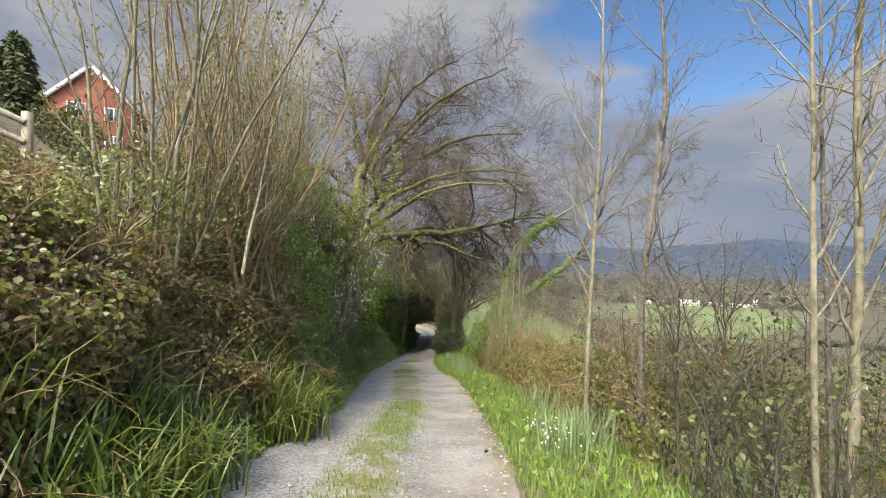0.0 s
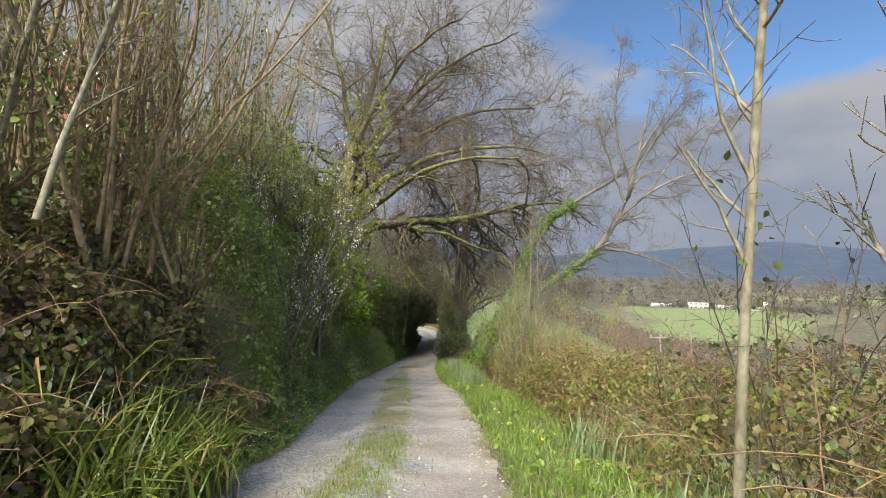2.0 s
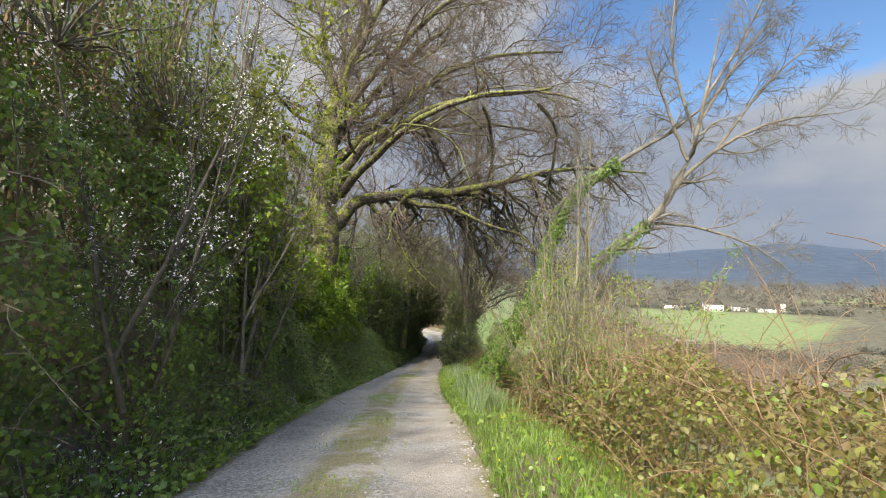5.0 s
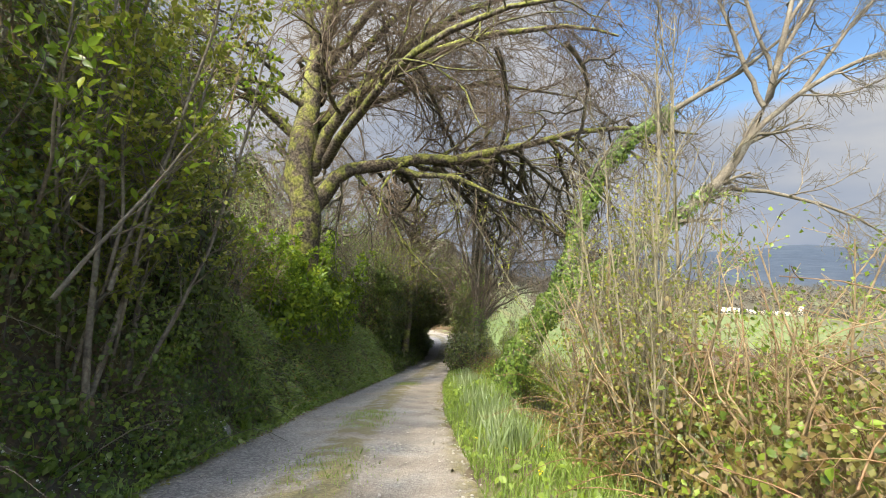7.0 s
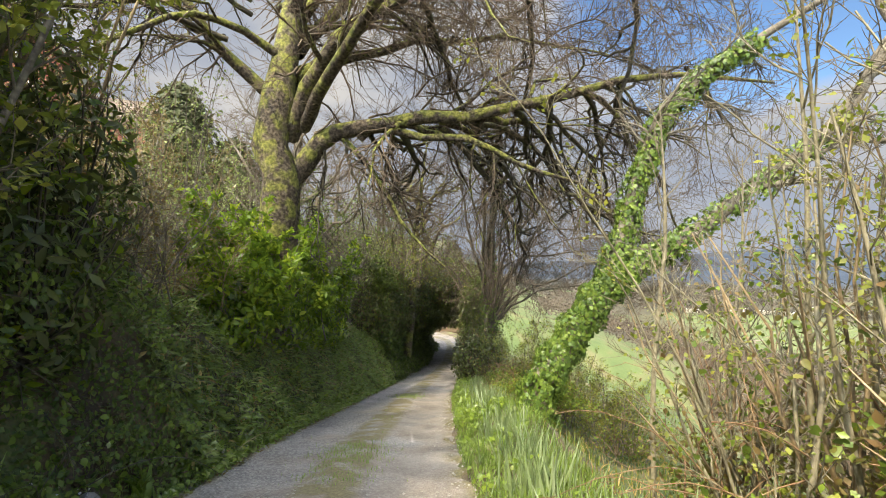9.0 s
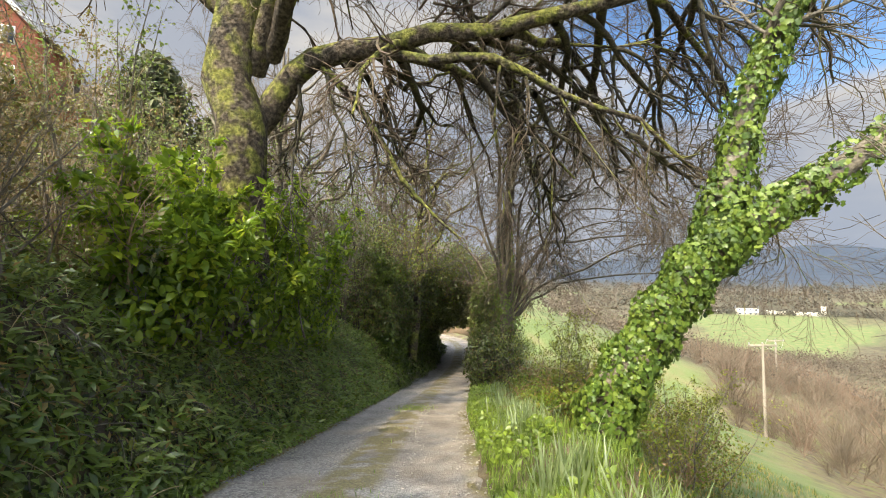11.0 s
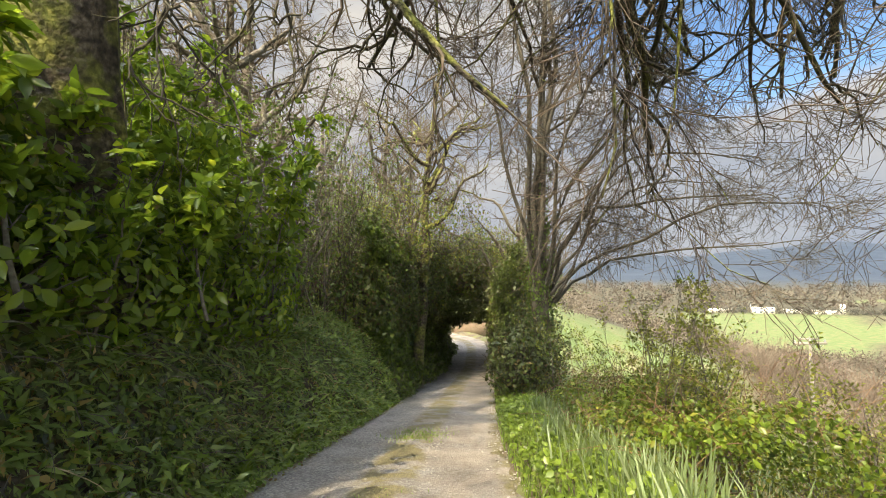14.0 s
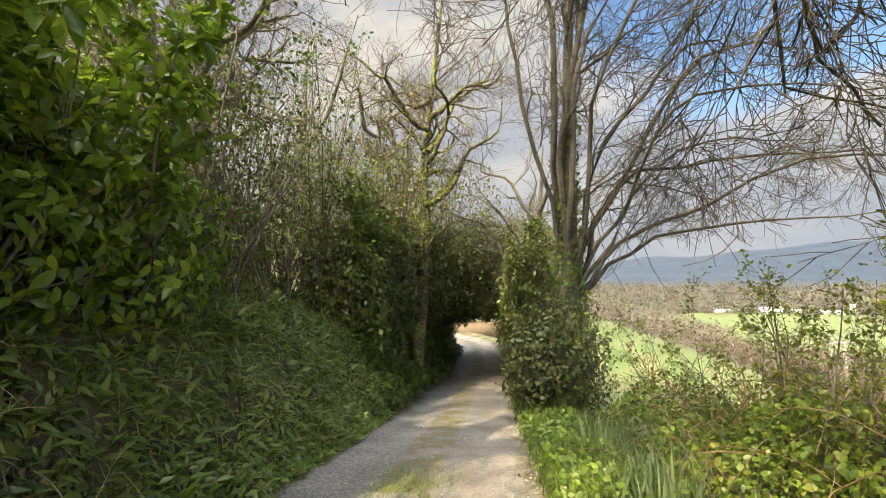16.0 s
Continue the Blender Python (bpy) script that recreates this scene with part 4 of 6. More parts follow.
leaning, _, _ = tree("leaning_tree", [
    ivy_line, up_line, out_line,
    [(7.0, 21.8, 2.1, .07), (8.2, 21.6, 3.2, .06), (9.8, 21.4, 4.0, .04), (11.6, 21.2, 4.2, .015)],
    [(7.9, 21.6, 4.8, .05), (9.2, 21.4, 7.0, .035), (10.0, 21.3, 9.4, .012)],
    [(7.6, 21.7, 3.8, .05), (7.2, 22.2, 6.6, .04), (7.6, 22.4, 9.6, .012)],
    [(8.2, 21.6, 3.2, .05), (9.8, 21.8, 5.2, .035), (11.6, 22.0, 6.8, .012)],
    [(7.4, 21.7, 2.9, .06), (6.9, 21.9, 4.6, .05), (6.3, 22.0, 6.5, .02)],
    [(7.7, 21.6, 4.0, .05), (8.8, 21.6, 5.8, .04), (9.9, 21.6, 7.2, .015)],
    [(6.2, 21.9, 1.0, .06), (7.6, 21.8, 0.9, .045), (9.2, 21.5, 0.3, .03), (10.4, 21.4, -0.6, .012)],
], [
    dict(count=12, length=1.6, angle=45, pts=6, lo=0.3, lift=0.12, wiggle=0.2, thin=0.5, taper=0.35, rmin=0.010, fade=0.4),
    dict(count=7, length=0.75, angle=45, pts=5, lo=0.15, lift=0.0, wiggle=0.22, thin=0.6, taper=0.4, rmin=0.006, fade=0.4),
    dict(count=7, length=0.42, angle=45, pts=3, lo=0.15, lift=0.05, wiggle=0.2, thin=0.6, taper=0.5, rmin=0.006, fade=0.4),
], (bark_grey, bark_grey, bark_grey), "leaning bare tree with an ivy-clad trunk on the verge", skip=1)


def wrap_ivy(root, line, n, size, t0=0.0, t1=1.0, over=0.10, mat=None):
    q = spline(line, 40)
    s = t0 + (t1 - t0) * rng.random(n)
    i = np.clip((s * 39).astype(int), 0, 38)
    tg = unit(q[i + 1, :3] - q[i, :3])
    side = unit(np.cross(tg, rng.normal(0, 1, (n, 3))))
    rr = q[i, 3:] * 1.12 + 0.025 + over * (rng.random((n, 1)) ** 0.7) * (0.75 + 0.5 * np.sin(s * 40 + 2 * side[:, 0])[:, None])
    pos = q[i, :3] * (1 - (s * 39 - i)[:, None]) + q[i + 1, :3] * (s * 39 - i)[:, None] + side * rr
    nr = unit(side + rng.normal(0, 0.4, (n, 3)) + np.array([0, 0, 0.2]))
    d = unit(np.cross(nr, rng.normal(0, 1, (n, 3))) - np.array([0, 0, 0.9]))
    put("ivy", (*scatter(*IVY, pos, d, nr, size * rng.uniform(0.5, 1.3, n)), mat or leaf_ivy_sun), root, "glossy pale green ivy leaves", "stuff")


wrap_ivy(leaning, ivy_line, 7200, 0.074, 0.1, 1.0, 0.13)
wrap_ivy(leaning, up_line, 4200, 0.076, 0.0, 0.68, 0.13)
wrap_ivy(leaning, out_line, 1500, 0.076, 0.0, 0.45, 0.07)
wrap_ivy(leaning, out_line, 1100, 0.076, 0.0, 0.16, 0.14)

# many-stemmed tree beside the lane further down
fan = [[(1.05, 35.6, -6.9, .36), (1.0, 35.6, -5.4, .30), (0.95, 35.6, -4.0, .26), (1.05, 35.7, -2.0, .20), (1.2, 35.9, 1.5, .14), (1.5, 36.0, 5.0, .08), (1.6, 36.0, 9.5, .03)]]
# stems that stand up, then arch out over the field and hang at the tips: reach, depth, rise, radius
for dx, dy, up, r in ((-0.8, 0.3, 11.5, .13), (0.9, -0.5, 12.0, .14), (1.9, 0.4, 10.5, .12), (3.4, -0.4, 8.6, .12), (4.8, 0.3, 6.6, .12), (6.2, -0.7, 5.2, .11), (7.6, 0.5, 3.8, .10), (8.6, -1.2, 2.6, .09), (5.6, -2.2, 4.6, .08), (2.6, -2.4, 7.6, .09), (9.0, 0.6, 1.7, .08), (-2.4, -0.8, 8.0, .09), (6.8, 1.8, 4.4, .08)):
    k1, k2 = rng.normal(0, 0.26, 3), rng.normal(0, 0.34, 3)
    r *= 0.68
    fan.append([(0.98, 35.6, -4.4, r * 1.1), (1.0 + dx * 0.08, 35.6 + dy * 0.15, -4.0 + up * 0.22, r), (1.0 + dx * 0.26 + k1[0], 35.6 + dy * 0.4, -4.0 + up * 0.6 + k1[2], r * 0.85), (1.0 + dx * 0.55 + k2[0], 35.6 + dy * 0.7 + k2[1], -4.0 + up * 0.92 + k2[2], r * 0.6), (1.0 + dx * 0.85, 35.6 + dy, -4.0 + up * 0.98, r * 0.35), (1.0 + dx, 35.6 + dy, -4.0 + up * (0.9 if dx > 2.5 else 1.1), r * 0.15)])
fan_tree, _, _ = tree("hedgerow_tree", fan, [
    dict(count=10, length=2.2, angle=38, pts=7, lo=0.25, lift=-0.1, wiggle=0.2, thin=0.42, taper=0.3, rmin=0.012, fade=0.4),
    dict(count=9, length=1.1, angle=44, pts=5, lo=0.15, lift=-0.1, wiggle=0.22, thin=0.6, taper=0.4, rmin=0.008, fade=0.4),
    dict(count=6, length=0.6, angle=46, pts=3, lo=0.15, lift=0.0, wiggle=0.2, thin=0.6, taper=0.5, rmin=0.006, fade=0.4),
], (bark_dark, bark_dark, bark_dark), "bare hedgerow tree with fanning stems and ivy at its foot", bare=0.5, crook=0.12)
wrap_ivy(fan_tree, fan[0], 1800, 0.10, 0.0, 0.62, 0.22, leaf_ivy)

# trees on the bank beyond the oak
def bank_tree(y, u, tall, spread, label, name="bank_tree", moss=False, n1=9, n3=5, lean=0.0):
    bx, by, bz = at_left(y, u, -0.3)
    limbs = [[(bx, by, bz, .24), (bx + .1 + lean * tall * .3, by, bz + tall * .3, .19), (bx - .1 + lean * tall * .6, by + .2, bz + tall * .6, .13), (bx + .2 + lean * tall, by + .1, bz + tall, .03)]]
    for k in range(9):
        a, h = k * 2.4 + y + rng.normal(0, 0.3), 0.30 + 0.055 * k + rng.normal(0, 0.02)
        s = spread * rng.uniform(0.6, 1.15)
        ex, ey, up = math.cos(a) * s, math.sin(a) * s * 0.7, s * rng.uniform(0.5, 1.3)
        z0 = bz + tall * h
        tx = bx + lean * tall * h
        j = rng.normal(0, 0.22, (3, 3))
        limbs.append([(tx, by, z0, .11), (tx + ex * .25 + j[0, 0], by + ey * .25, z0 + up * .12 + j[0, 2], .09), (tx + ex * .5 + j[1, 0], by + ey * .5 + j[1, 1], z0 + up * .5 + j[1, 2], .065), (tx + ex * .8 + j[2, 0], by + ey * .8, z0 + up * .65 + j[2, 2], .04), (tx + ex, by + ey, z0 + up, .015)])
    return tree(name, limbs, [
        dict(count=n1, length=1.7, angle=48, pts=6, lo=0.2, lift=0.1, wiggle=0.22, thin=0.5, taper=0.35, rmin=0.011, fade=0.35),
        dict(count=7, length=0.9, angle=45, pts=5, lo=0.15, lift=0.02, wiggle=0.2, thin=0.6, taper=0.4, rmin=0.007, fade=0.35),
        dict(count=n3, length=0.5, angle=45, pts=3, lo=0.15, lift=0.0, wiggle=0.2, thin=0.6, taper=0.5, rmin=0.005, fade=0.4),
    ], (bark_moss if moss else bark_grey,) * 2 + (twig_oak,), label, "trees on the bank", bare=0.5)[0]


bank_tree(39.2, 0.3, 13.5, 4.2, "tall bare tree with spreading limbs on the bank", moss=True, lean=0.09)
bank_tree(31.0, 3.2, 9.5, 3.0, "thin bare tree among shrubs on the bank", n1=5, n3=3)
bank_tree(46.0, 1.6, 12.0, 3.8, "bare tree above the shaded lane", n1=5, n3=3)
bank_tree(36.0, 5.5, 11.0, 3.6, "bare tree standing up the slope", n1=5, n3=3)
bank_tree(55.0, 2.0, 10.0, 3.4, "bare tree above the bend of the lane", n1=6, n3=4)

bank_tree(49.0, 4.0, 12.0, 4.0, "bare tree standing up the slope", n1=5, n3=3)
bank_tree(34.0, 4.4, 11.5, 3.6, "bare tree standing up the slope", n1=9, n3=5)
bank_tree(44.5, 2.6, 13.0, 4.0, "tall bare tree above the shaded lane", n1=9, n3=5)
bank_tree(41.5, 5.0, 11.0, 3.8, "bare tree standing up the slope", n1=5, n3=3)
bank_tree(42.0, -4.4, 9.5, 3.6, "bare tree in the hedge by the field", n1=5, n3=3)
bank_tree(48.5, -4.6, 10.0, 3.6, "bare tree in the hedge by the field", n1=5, n3=3)
bank_tree(56.0, -4.8, 10.0, 3.6, "bare tree in the hedge by the field", n1=5, n3=3)

# ---- hedge and bank on the uphill side ----
bramble_prof = [(0.05, 0.0), (0.25, 0.6), (0.5, 1.4), (0.9, 2.15), (1.7, 2.7)]
bramble_top = [(1.5, 2.6), (2.6, 3.2), (4.2, 4.2), (6.0, 5.2)]
for y0, y1 in ((0.5, 3.0), (3.0, 6.0), (6.0, 9.2)):
    bank_cover("bramble_bank", y0, y1, bramble_prof, -1, int(4600 * (y1 - y0)), 0.068, leaf_bramble, "dense bramble with purplish brown leaves over the bank", LEAF, cane_red, int(26 * (y1 - y0)), 0.8, 0.4, 0.45, 0.32,
               "brambles on the bank", "bramble", ((int(350 * (y1 - y0)), 0.055, LEAF, leaf_herb),))
    bank_cover("bramble_thicket", y0, y1, bramble_top, -1, int(2200 * (y1 - y0)), 0.06, leaf_bramble, "brown and olive bramble over the top of the bank", LEAF, cane_red, int(30 * (y1 - y0)), 0.9, 0.6, 0.4, 0.3, "brambles on the bank", "bramble", ((int(160 * (y1 - y0)), 0.06, LEAF, leaf_spring), (int(300 * (y1 - y0)), 0.06, LEAF, leaf_herb)))
ivy_prof = [(0.02, 0.0), (0.15, 0.9), (0.3, 2.0), (0.45, 3.0), (0.8, 3.9), (1.6, 4.4), (3.0, 4.4), (5.0, 5.0)]
for y0, y1 in ((9.2, 12.5), (12.5, 16.0), (16.0, 19.0)):
    bank_cover("hedge", y0, y1, ivy_prof if y0 < 15 else [(0.02, 0.0), (0.15, 0.8), (0.35, 1.8), (0.6, 2.7), (1.0, 3.4), (1.8, 3.8), (3.0, 3.9), (5.0, 4.8)], -1, int(4600 * (y1 - y0)), 0.06, leaf_ivy, "tall overgrown hedge of ivy and hawthorn along the lane", OVAL, bark_dark, int(30 * (y1 - y0)), 1.1, 0.3, 0.5, 0.32,
               "overgrown hedges", "hedge", ((int(900 * (y1 - y0)), 0.07, LEAF, leaf_herb), (int(500 * (y1 - y0)), 0.05, SMALL, leaf_bramble)))
low_prof = [(0.0, 0.0), (0.2, 0.5), (0.5, 1.1), (0.85, 1.8), (1.25, 2.35), (2.2, 2.8), (3.5, 3.5)]
for y0, y1 in ((19.0, 22.5), (22.5, 26.0), (26.0, 30.0), (30.0, 34.5)):
    bank_cover("bank_growth", y0, y1, low_prof, -1, int(1200 * (y1 - y0)), 0.145, leaf_bank, "green herbs, ferns and grass hanging over the steep bank", LONG, straw, int(26 * (y1 - y0)), 0.4, 0.0, 0.06, 0.14,
               "bank plants", "plants", ((int(260 * (y1 - y0)), 0.085, LEAF, leaf_ivy), (int(650 * (y1 - y0)), 0.11, LONG, leaf_herb), (int(110 * (y1 - y0)), 0.09, LONG, grass_dry), (int(220 * (y1 - y0)), 0.08, LEAF, leaf_spring)), 0.8, True)
for y0, y1 in ((19.0, 23.0), (23.0, 27.0)):
    bank_cover("dead_bank_growth", y0, y1, [(0.12, 0.15), (0.28, 0.6), (0.5, 1.1), (0.75, 1.6)], -1, int(150 * (y1 - y0)), 0.14, grass_dry, "hanging dead grass, roots and dark ivy on the steep lower bank", LONG, bark_grey, int(46 * (y1 - y0)), 0.45, -0.5, 0.05, 0.14,
               "bank plants", "plants", ((int(420 * (y1 - y0)), 0.085, IVY, leaf_dark), (int(300 * (y1 - y0)), 0.10, LONG, leaf_bank)), 1.4)
dark_prof = [(-0.05, 0.0), (0.2, 0.9), (0.5, 1.9), (0.8, 2.8), (0.6, 3.8), (0.3, 4.8), (1.2, 5.8)]
for y0, y1 in ((34.5, 39.0), (39.0, 44.0), (44.0, 50.0), (50.0, 57.0)):
    bank_cover("shaded_hedge", y0, y1, dark_prof, -1, int(1700 * (y1 - y0)), 0.16, leaf_ivy, "dark ivy-covered hedge shading the lane", SMALL, bark_dark, int(16 * (y1 - y0)), 1.4, 0.3, 0.6, 0.6,
               "overgrown hedges", "hedge", ((int(600 * (y1 - y0)), 0.14, SMALL, leaf_dark),))
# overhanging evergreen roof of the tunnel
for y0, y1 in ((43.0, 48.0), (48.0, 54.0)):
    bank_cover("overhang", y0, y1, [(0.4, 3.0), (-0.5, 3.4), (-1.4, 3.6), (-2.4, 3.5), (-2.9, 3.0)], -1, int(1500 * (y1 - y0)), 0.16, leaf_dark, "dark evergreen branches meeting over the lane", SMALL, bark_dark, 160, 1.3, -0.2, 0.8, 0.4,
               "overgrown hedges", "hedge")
right_dark = [(0.5, 0.0), (0.4, 1.0), (0.5, 2.0), (0.2, 3.2), (0.3, 4.4), (1.2, 5.2)]
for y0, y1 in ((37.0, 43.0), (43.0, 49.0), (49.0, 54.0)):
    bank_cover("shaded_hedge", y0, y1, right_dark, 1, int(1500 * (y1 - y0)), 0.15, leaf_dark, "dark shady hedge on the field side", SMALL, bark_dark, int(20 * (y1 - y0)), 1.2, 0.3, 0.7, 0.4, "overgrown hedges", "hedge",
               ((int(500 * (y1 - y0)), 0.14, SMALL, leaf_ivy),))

def bush(name, blobs, n, size, leaf, label, shape=SMALL, bark=None, group="", extra=()):
    """A dense leafy bush: bumpy heaps (x, y, z, rx, ry, rz) of leaves over twigs."""
    b = np.array(blobs, float)
    root = thing(name, (b[0, 0], b[0, 1], b[0, 2] - b[0, 5]), label, "bush", group)
    vol = b[:, 3] * b[:, 4] + b[:, 4] * b[:, 5]

    def cloud(k):
        w = rng.choice(len(b), k, p=vol / vol.sum())
        q = unit(rng.normal(0, 1, (k, 3)))
        r = (1 + 0.16 * wob(q[:, 0] * 5 + w, q[:, 2] * 5 + q[:, 1] * 3) - 0.45 * rng.random(k) ** 1.6)[:, None]
        return b[w, :3] + q * r * b[w, 3:], unit(q + np.array([0, 0, 0.5]))
    put("foliage", (*foliage(*cloud(n), size, shape), leaf), root, kind="stuff")
    for cnt, sz, shp, mt in extra:
        put("mixed_foliage", (*foliage(*cloud(cnt), sz, shp), mt), root, kind="stuff")
    m = max(60, n // 25)
    w = rng.choice(len(b), m)
    q = unit(rng.normal(0, 1, (m, 3)) + np.array([0, 0, 0.4]))
    t = np.linspace(0, 1.12, 5)[None, :, None]
    foot = b[w, :3] - np.array([0, 0, 0.7]) * b[w, 5:6]
    lines = foot[:, None] * (1 - t) + (b[w, :3] + q * b[w, 3:])[:, None] * t + rng.normal(0, 0.05, (m, 5, 3)) * t
    put("brushwood", (*tubes(lines, np.linspace(0.022, 0.005, 5)[None].repeat(m, 0), 3), bark or bark_dark, True), root, kind="stuff")
    return root


def blob_left(y, u, h, rx, ry, rz):
    return (float(c_of(np.float64(y)) - w_of(np.float64(y))) - u, y, float(z_of(np.float64(y))) + h, rx, ry, rz)


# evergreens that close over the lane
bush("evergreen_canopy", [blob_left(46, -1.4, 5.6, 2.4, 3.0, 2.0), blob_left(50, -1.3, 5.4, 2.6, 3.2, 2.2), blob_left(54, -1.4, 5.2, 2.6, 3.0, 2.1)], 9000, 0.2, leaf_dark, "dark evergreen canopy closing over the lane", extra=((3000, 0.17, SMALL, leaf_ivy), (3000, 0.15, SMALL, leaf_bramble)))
bush("evergreen_shrub", [blob_left(39.5, 0.9, 4.0, 1.3, 1.9, 2.0), blob_left(42.5, 0.5, 4.6, 1.4, 2.0, 2.4), blob_left(46, 0.4, 4.8, 1.4, 2.2, 2.4)], 8000, 0.17, leaf_dark, "dark ivy-grown shrubs leaning over the lane", extra=((4500, 0.16, SMALL, leaf_ivy), (3000, 0.14, SMALL, leaf_bramble), (900, 0.12, SMALL, leaf_spring)))
bush("evergreen_shrub", [blob_left(40.5, -3.7, 2.6, 1.2, 1.8, 2.4), blob_left(44, -3.7, 3.0, 1.3, 2.2, 2.8), blob_left(48.5, -3.8, 3.2, 1.4, 2.4, 3.0), blob_left(53, -3.9, 3.0, 1.4, 2.4, 3.0)], 9000, 0.17, leaf_dark, "dark evergreen shrubs on the field side of the lane", extra=((4000, 0.16, SMALL, leaf_ivy), (2500, 0.14, SMALL, leaf_bramble)))
bush("holly", [blob_left(35.6, 1.3, 3.3, 1.2, 1.6, 1.5), blob_left(37.6, 1.0, 3.9, 1.2, 1.6, 1.9)], 5000, 0.14, leaf_dark, "dark green holly among bare stems", extra=((4000, 0.13, SMALL, leaf_ivy), (2500, 0.12, SMALL, leaf_bramble), (700, 0.1, SMALL, leaf_spring)))
bush("ivy_thicket", [blob_left(31.5, 2.6, 3.2, 1.3, 1.7, 1.2), blob_left(33.8, 2.2, 3.4, 1.3, 1.6, 1.4), blob_left(29.4, 3.4, 3.4, 1.4, 1.7, 1.4)], 3600, 0.12, leaf_ivy, "loose ivy and bramble among bare stems", extra=((2200, 0.11, SMALL, leaf_bramble),))
bush("ivy_undergrowth", [blob_left(22.4, 1.3, 2.7, 0.8, 1.1, 0.75), blob_left(23.6, 1.25, 2.8, 0.85, 1.3, 0.8), blob_left(25.2, 1.3, 2.8, 0.85, 1.5, 0.9), blob_left(27.2, 1.4, 3.0, 1.0, 1.5, 1.0), blob_left(29.0, 1.6, 3.0, 1.0, 1.4, 0.9)], 3600, 0.11, leaf_ivy, "ivy and bramble over the top of the bank under the laurels", OVAL, extra=((2600, 0.12, LONG, leaf_bank), (1200, 0.09, LEAF, leaf_bramble), (3000, 0.15, LAUREL, leaf_laurel)))
bush("hedge_growth", [blob_left(5.6, 1.7, 3.1, 0.8, 1.0, 0.8), blob_left(7.2, 1.6, 3.5, 0.9, 1.1, 1.0), blob_left(9.2, 1.1, 2.7, 0.8, 0.8, 1.2), blob_left(8.4, 1.5, 3.0, 0.7, 0.8, 0.8)], 2300, 0.06, leaf_bramble, "olive and brown bramble and ivy climbing into the hazels", LEAF, bark_brown, extra=((2600, 0.06, LEAF, leaf_bank), (1100, 0.055, OVAL, leaf_ivy), (1300, 0.05, SMALL, leaf_spring)))
bush("ivy_growth", [blob_left(12.0, 1.2, 5.2, 0.9, 1.3, 1.0), blob_left(14.2, 1.2, 5.4, 0.9, 1.4, 1.1), blob_left(16.6, 1.3, 5.0, 1.0, 1.4, 1.1)], 2600, 0.06, leaf_bank, "thin mixed growth in first leaf over the hedge", SMALL, bark_grey, extra=((2200, 0.055, SMALL, leaf_spring), (1200, 0.06, OVAL, leaf_ivy)))
bush("dark_bush", [blob_left(34.2, -3.55, 1.1, 0.95, 1.1, 1.2), blob_left(35.6, -4.2, 1.2, 1.1, 1.2, 1.6)], 4200, 0.13, leaf_dark, "dark evergreen bush at the foot of the bare tree", extra=((700, 0.12, SMALL, leaf_ivy), (1400, 0.1, SMALL, leaf_brown)))

bush("spring_thicket", [blob_left(38, 0.3, 6.4, 1.8, 2.0, 1.7), blob_left(41.5, -0.8, 6.9, 2.1, 2.2, 1.8), blob_left(45, -2.6, 6.2, 1.9, 2.2, 1.7), blob_left(40, 3.0, 7.0, 2.0, 2.0, 1.9)], 3600, 0.10, leaf_spring, "thin growth in first yellow-green leaf above the lane", bark=bark_grey, extra=((3200, 0.11, SMALL, leaf_ivy), (2200, 0.10, SMALL, leaf_bramble)))
bush("mixed_thicket", [blob_left(30.2, 3.4, 4.9, 1.7, 1.8, 1.6), blob_left(33, 2.6, 5.2, 1.7, 1.9, 1.7), blob_left(36, 2.2, 5.8, 1.7, 1.9, 1.8), blob_left(34.5, 5.0, 6.0, 2.0, 2.0, 2.0)], 2600, 0.085, leaf_bank, "thin mixed shrubs with sparse olive leaves", bark=bark_grey, extra=((2200, 0.08, SMALL, leaf_bramble), (1800, 0.08, SMALL, leaf_spring), (1800, 0.10, SMALL, leaf_ivy)))
bush("field_thicket", [blob_left(38.5, -4.4, 3.6, 1.3, 1.8, 1.7), blob_left(42, -4.2, 5.0, 1.6, 2.0, 1.9), blob_left(46, -4.0, 5.4, 1.7, 2.2, 1.9)], 2200, 0.10, leaf_spring, "yellow-green and brown growth on the field side", bark=bark_grey, extra=((2200, 0.10, SMALL, leaf_bramble), (2400, 0.12, SMALL, leaf_ivy)))

# coppiced hazel above the brambles
for k, (y, u, n, tall) in enumerate(((6.2, 1.6, 12, 4.6), (7.5, 2.1, 11, 5.2), (8.8, 1.5, 13, 4.8), (10.0, 2.6, 12, 5.4), (8.3, 1.5, 12, 5.0), (12.8, 2.3, 12, 5.6), (14.5, 1.6, 12, 5.2), (16.2, 2.4, 11, 5.4), (17.9, 1.8, 9, 5.0), (13.4, 4.6, 9, 5.4), (9.4, 3.6, 13, 6.0), (11.2, 2.6, 10, 6.2), (11.8, 3.6, 12, 6.4), (14.0, 3.0, 13, 6.4), (15.6, 3.4, 12, 6.6), (17.0, 3.4, 12, 6.6))):
    shrub("hazel_coppice", at_left(y, u), n + 2, 0.34, tall + 1.4, 0.033, bark_brown if k % 3 else bark_pale, "bare coppiced hazel with many upright brown stems", 10, leaf_ivy if y > 11.5 else (leaf_spring, leaf_bramble, leaf_bank)[k % 3], 2, 0.07 if y > 11.5 else 0.055, SMALL, "hazels in the hedge", (0.10, -0.02), 0.19, 1.1, 4, 0.45, 0.0048)
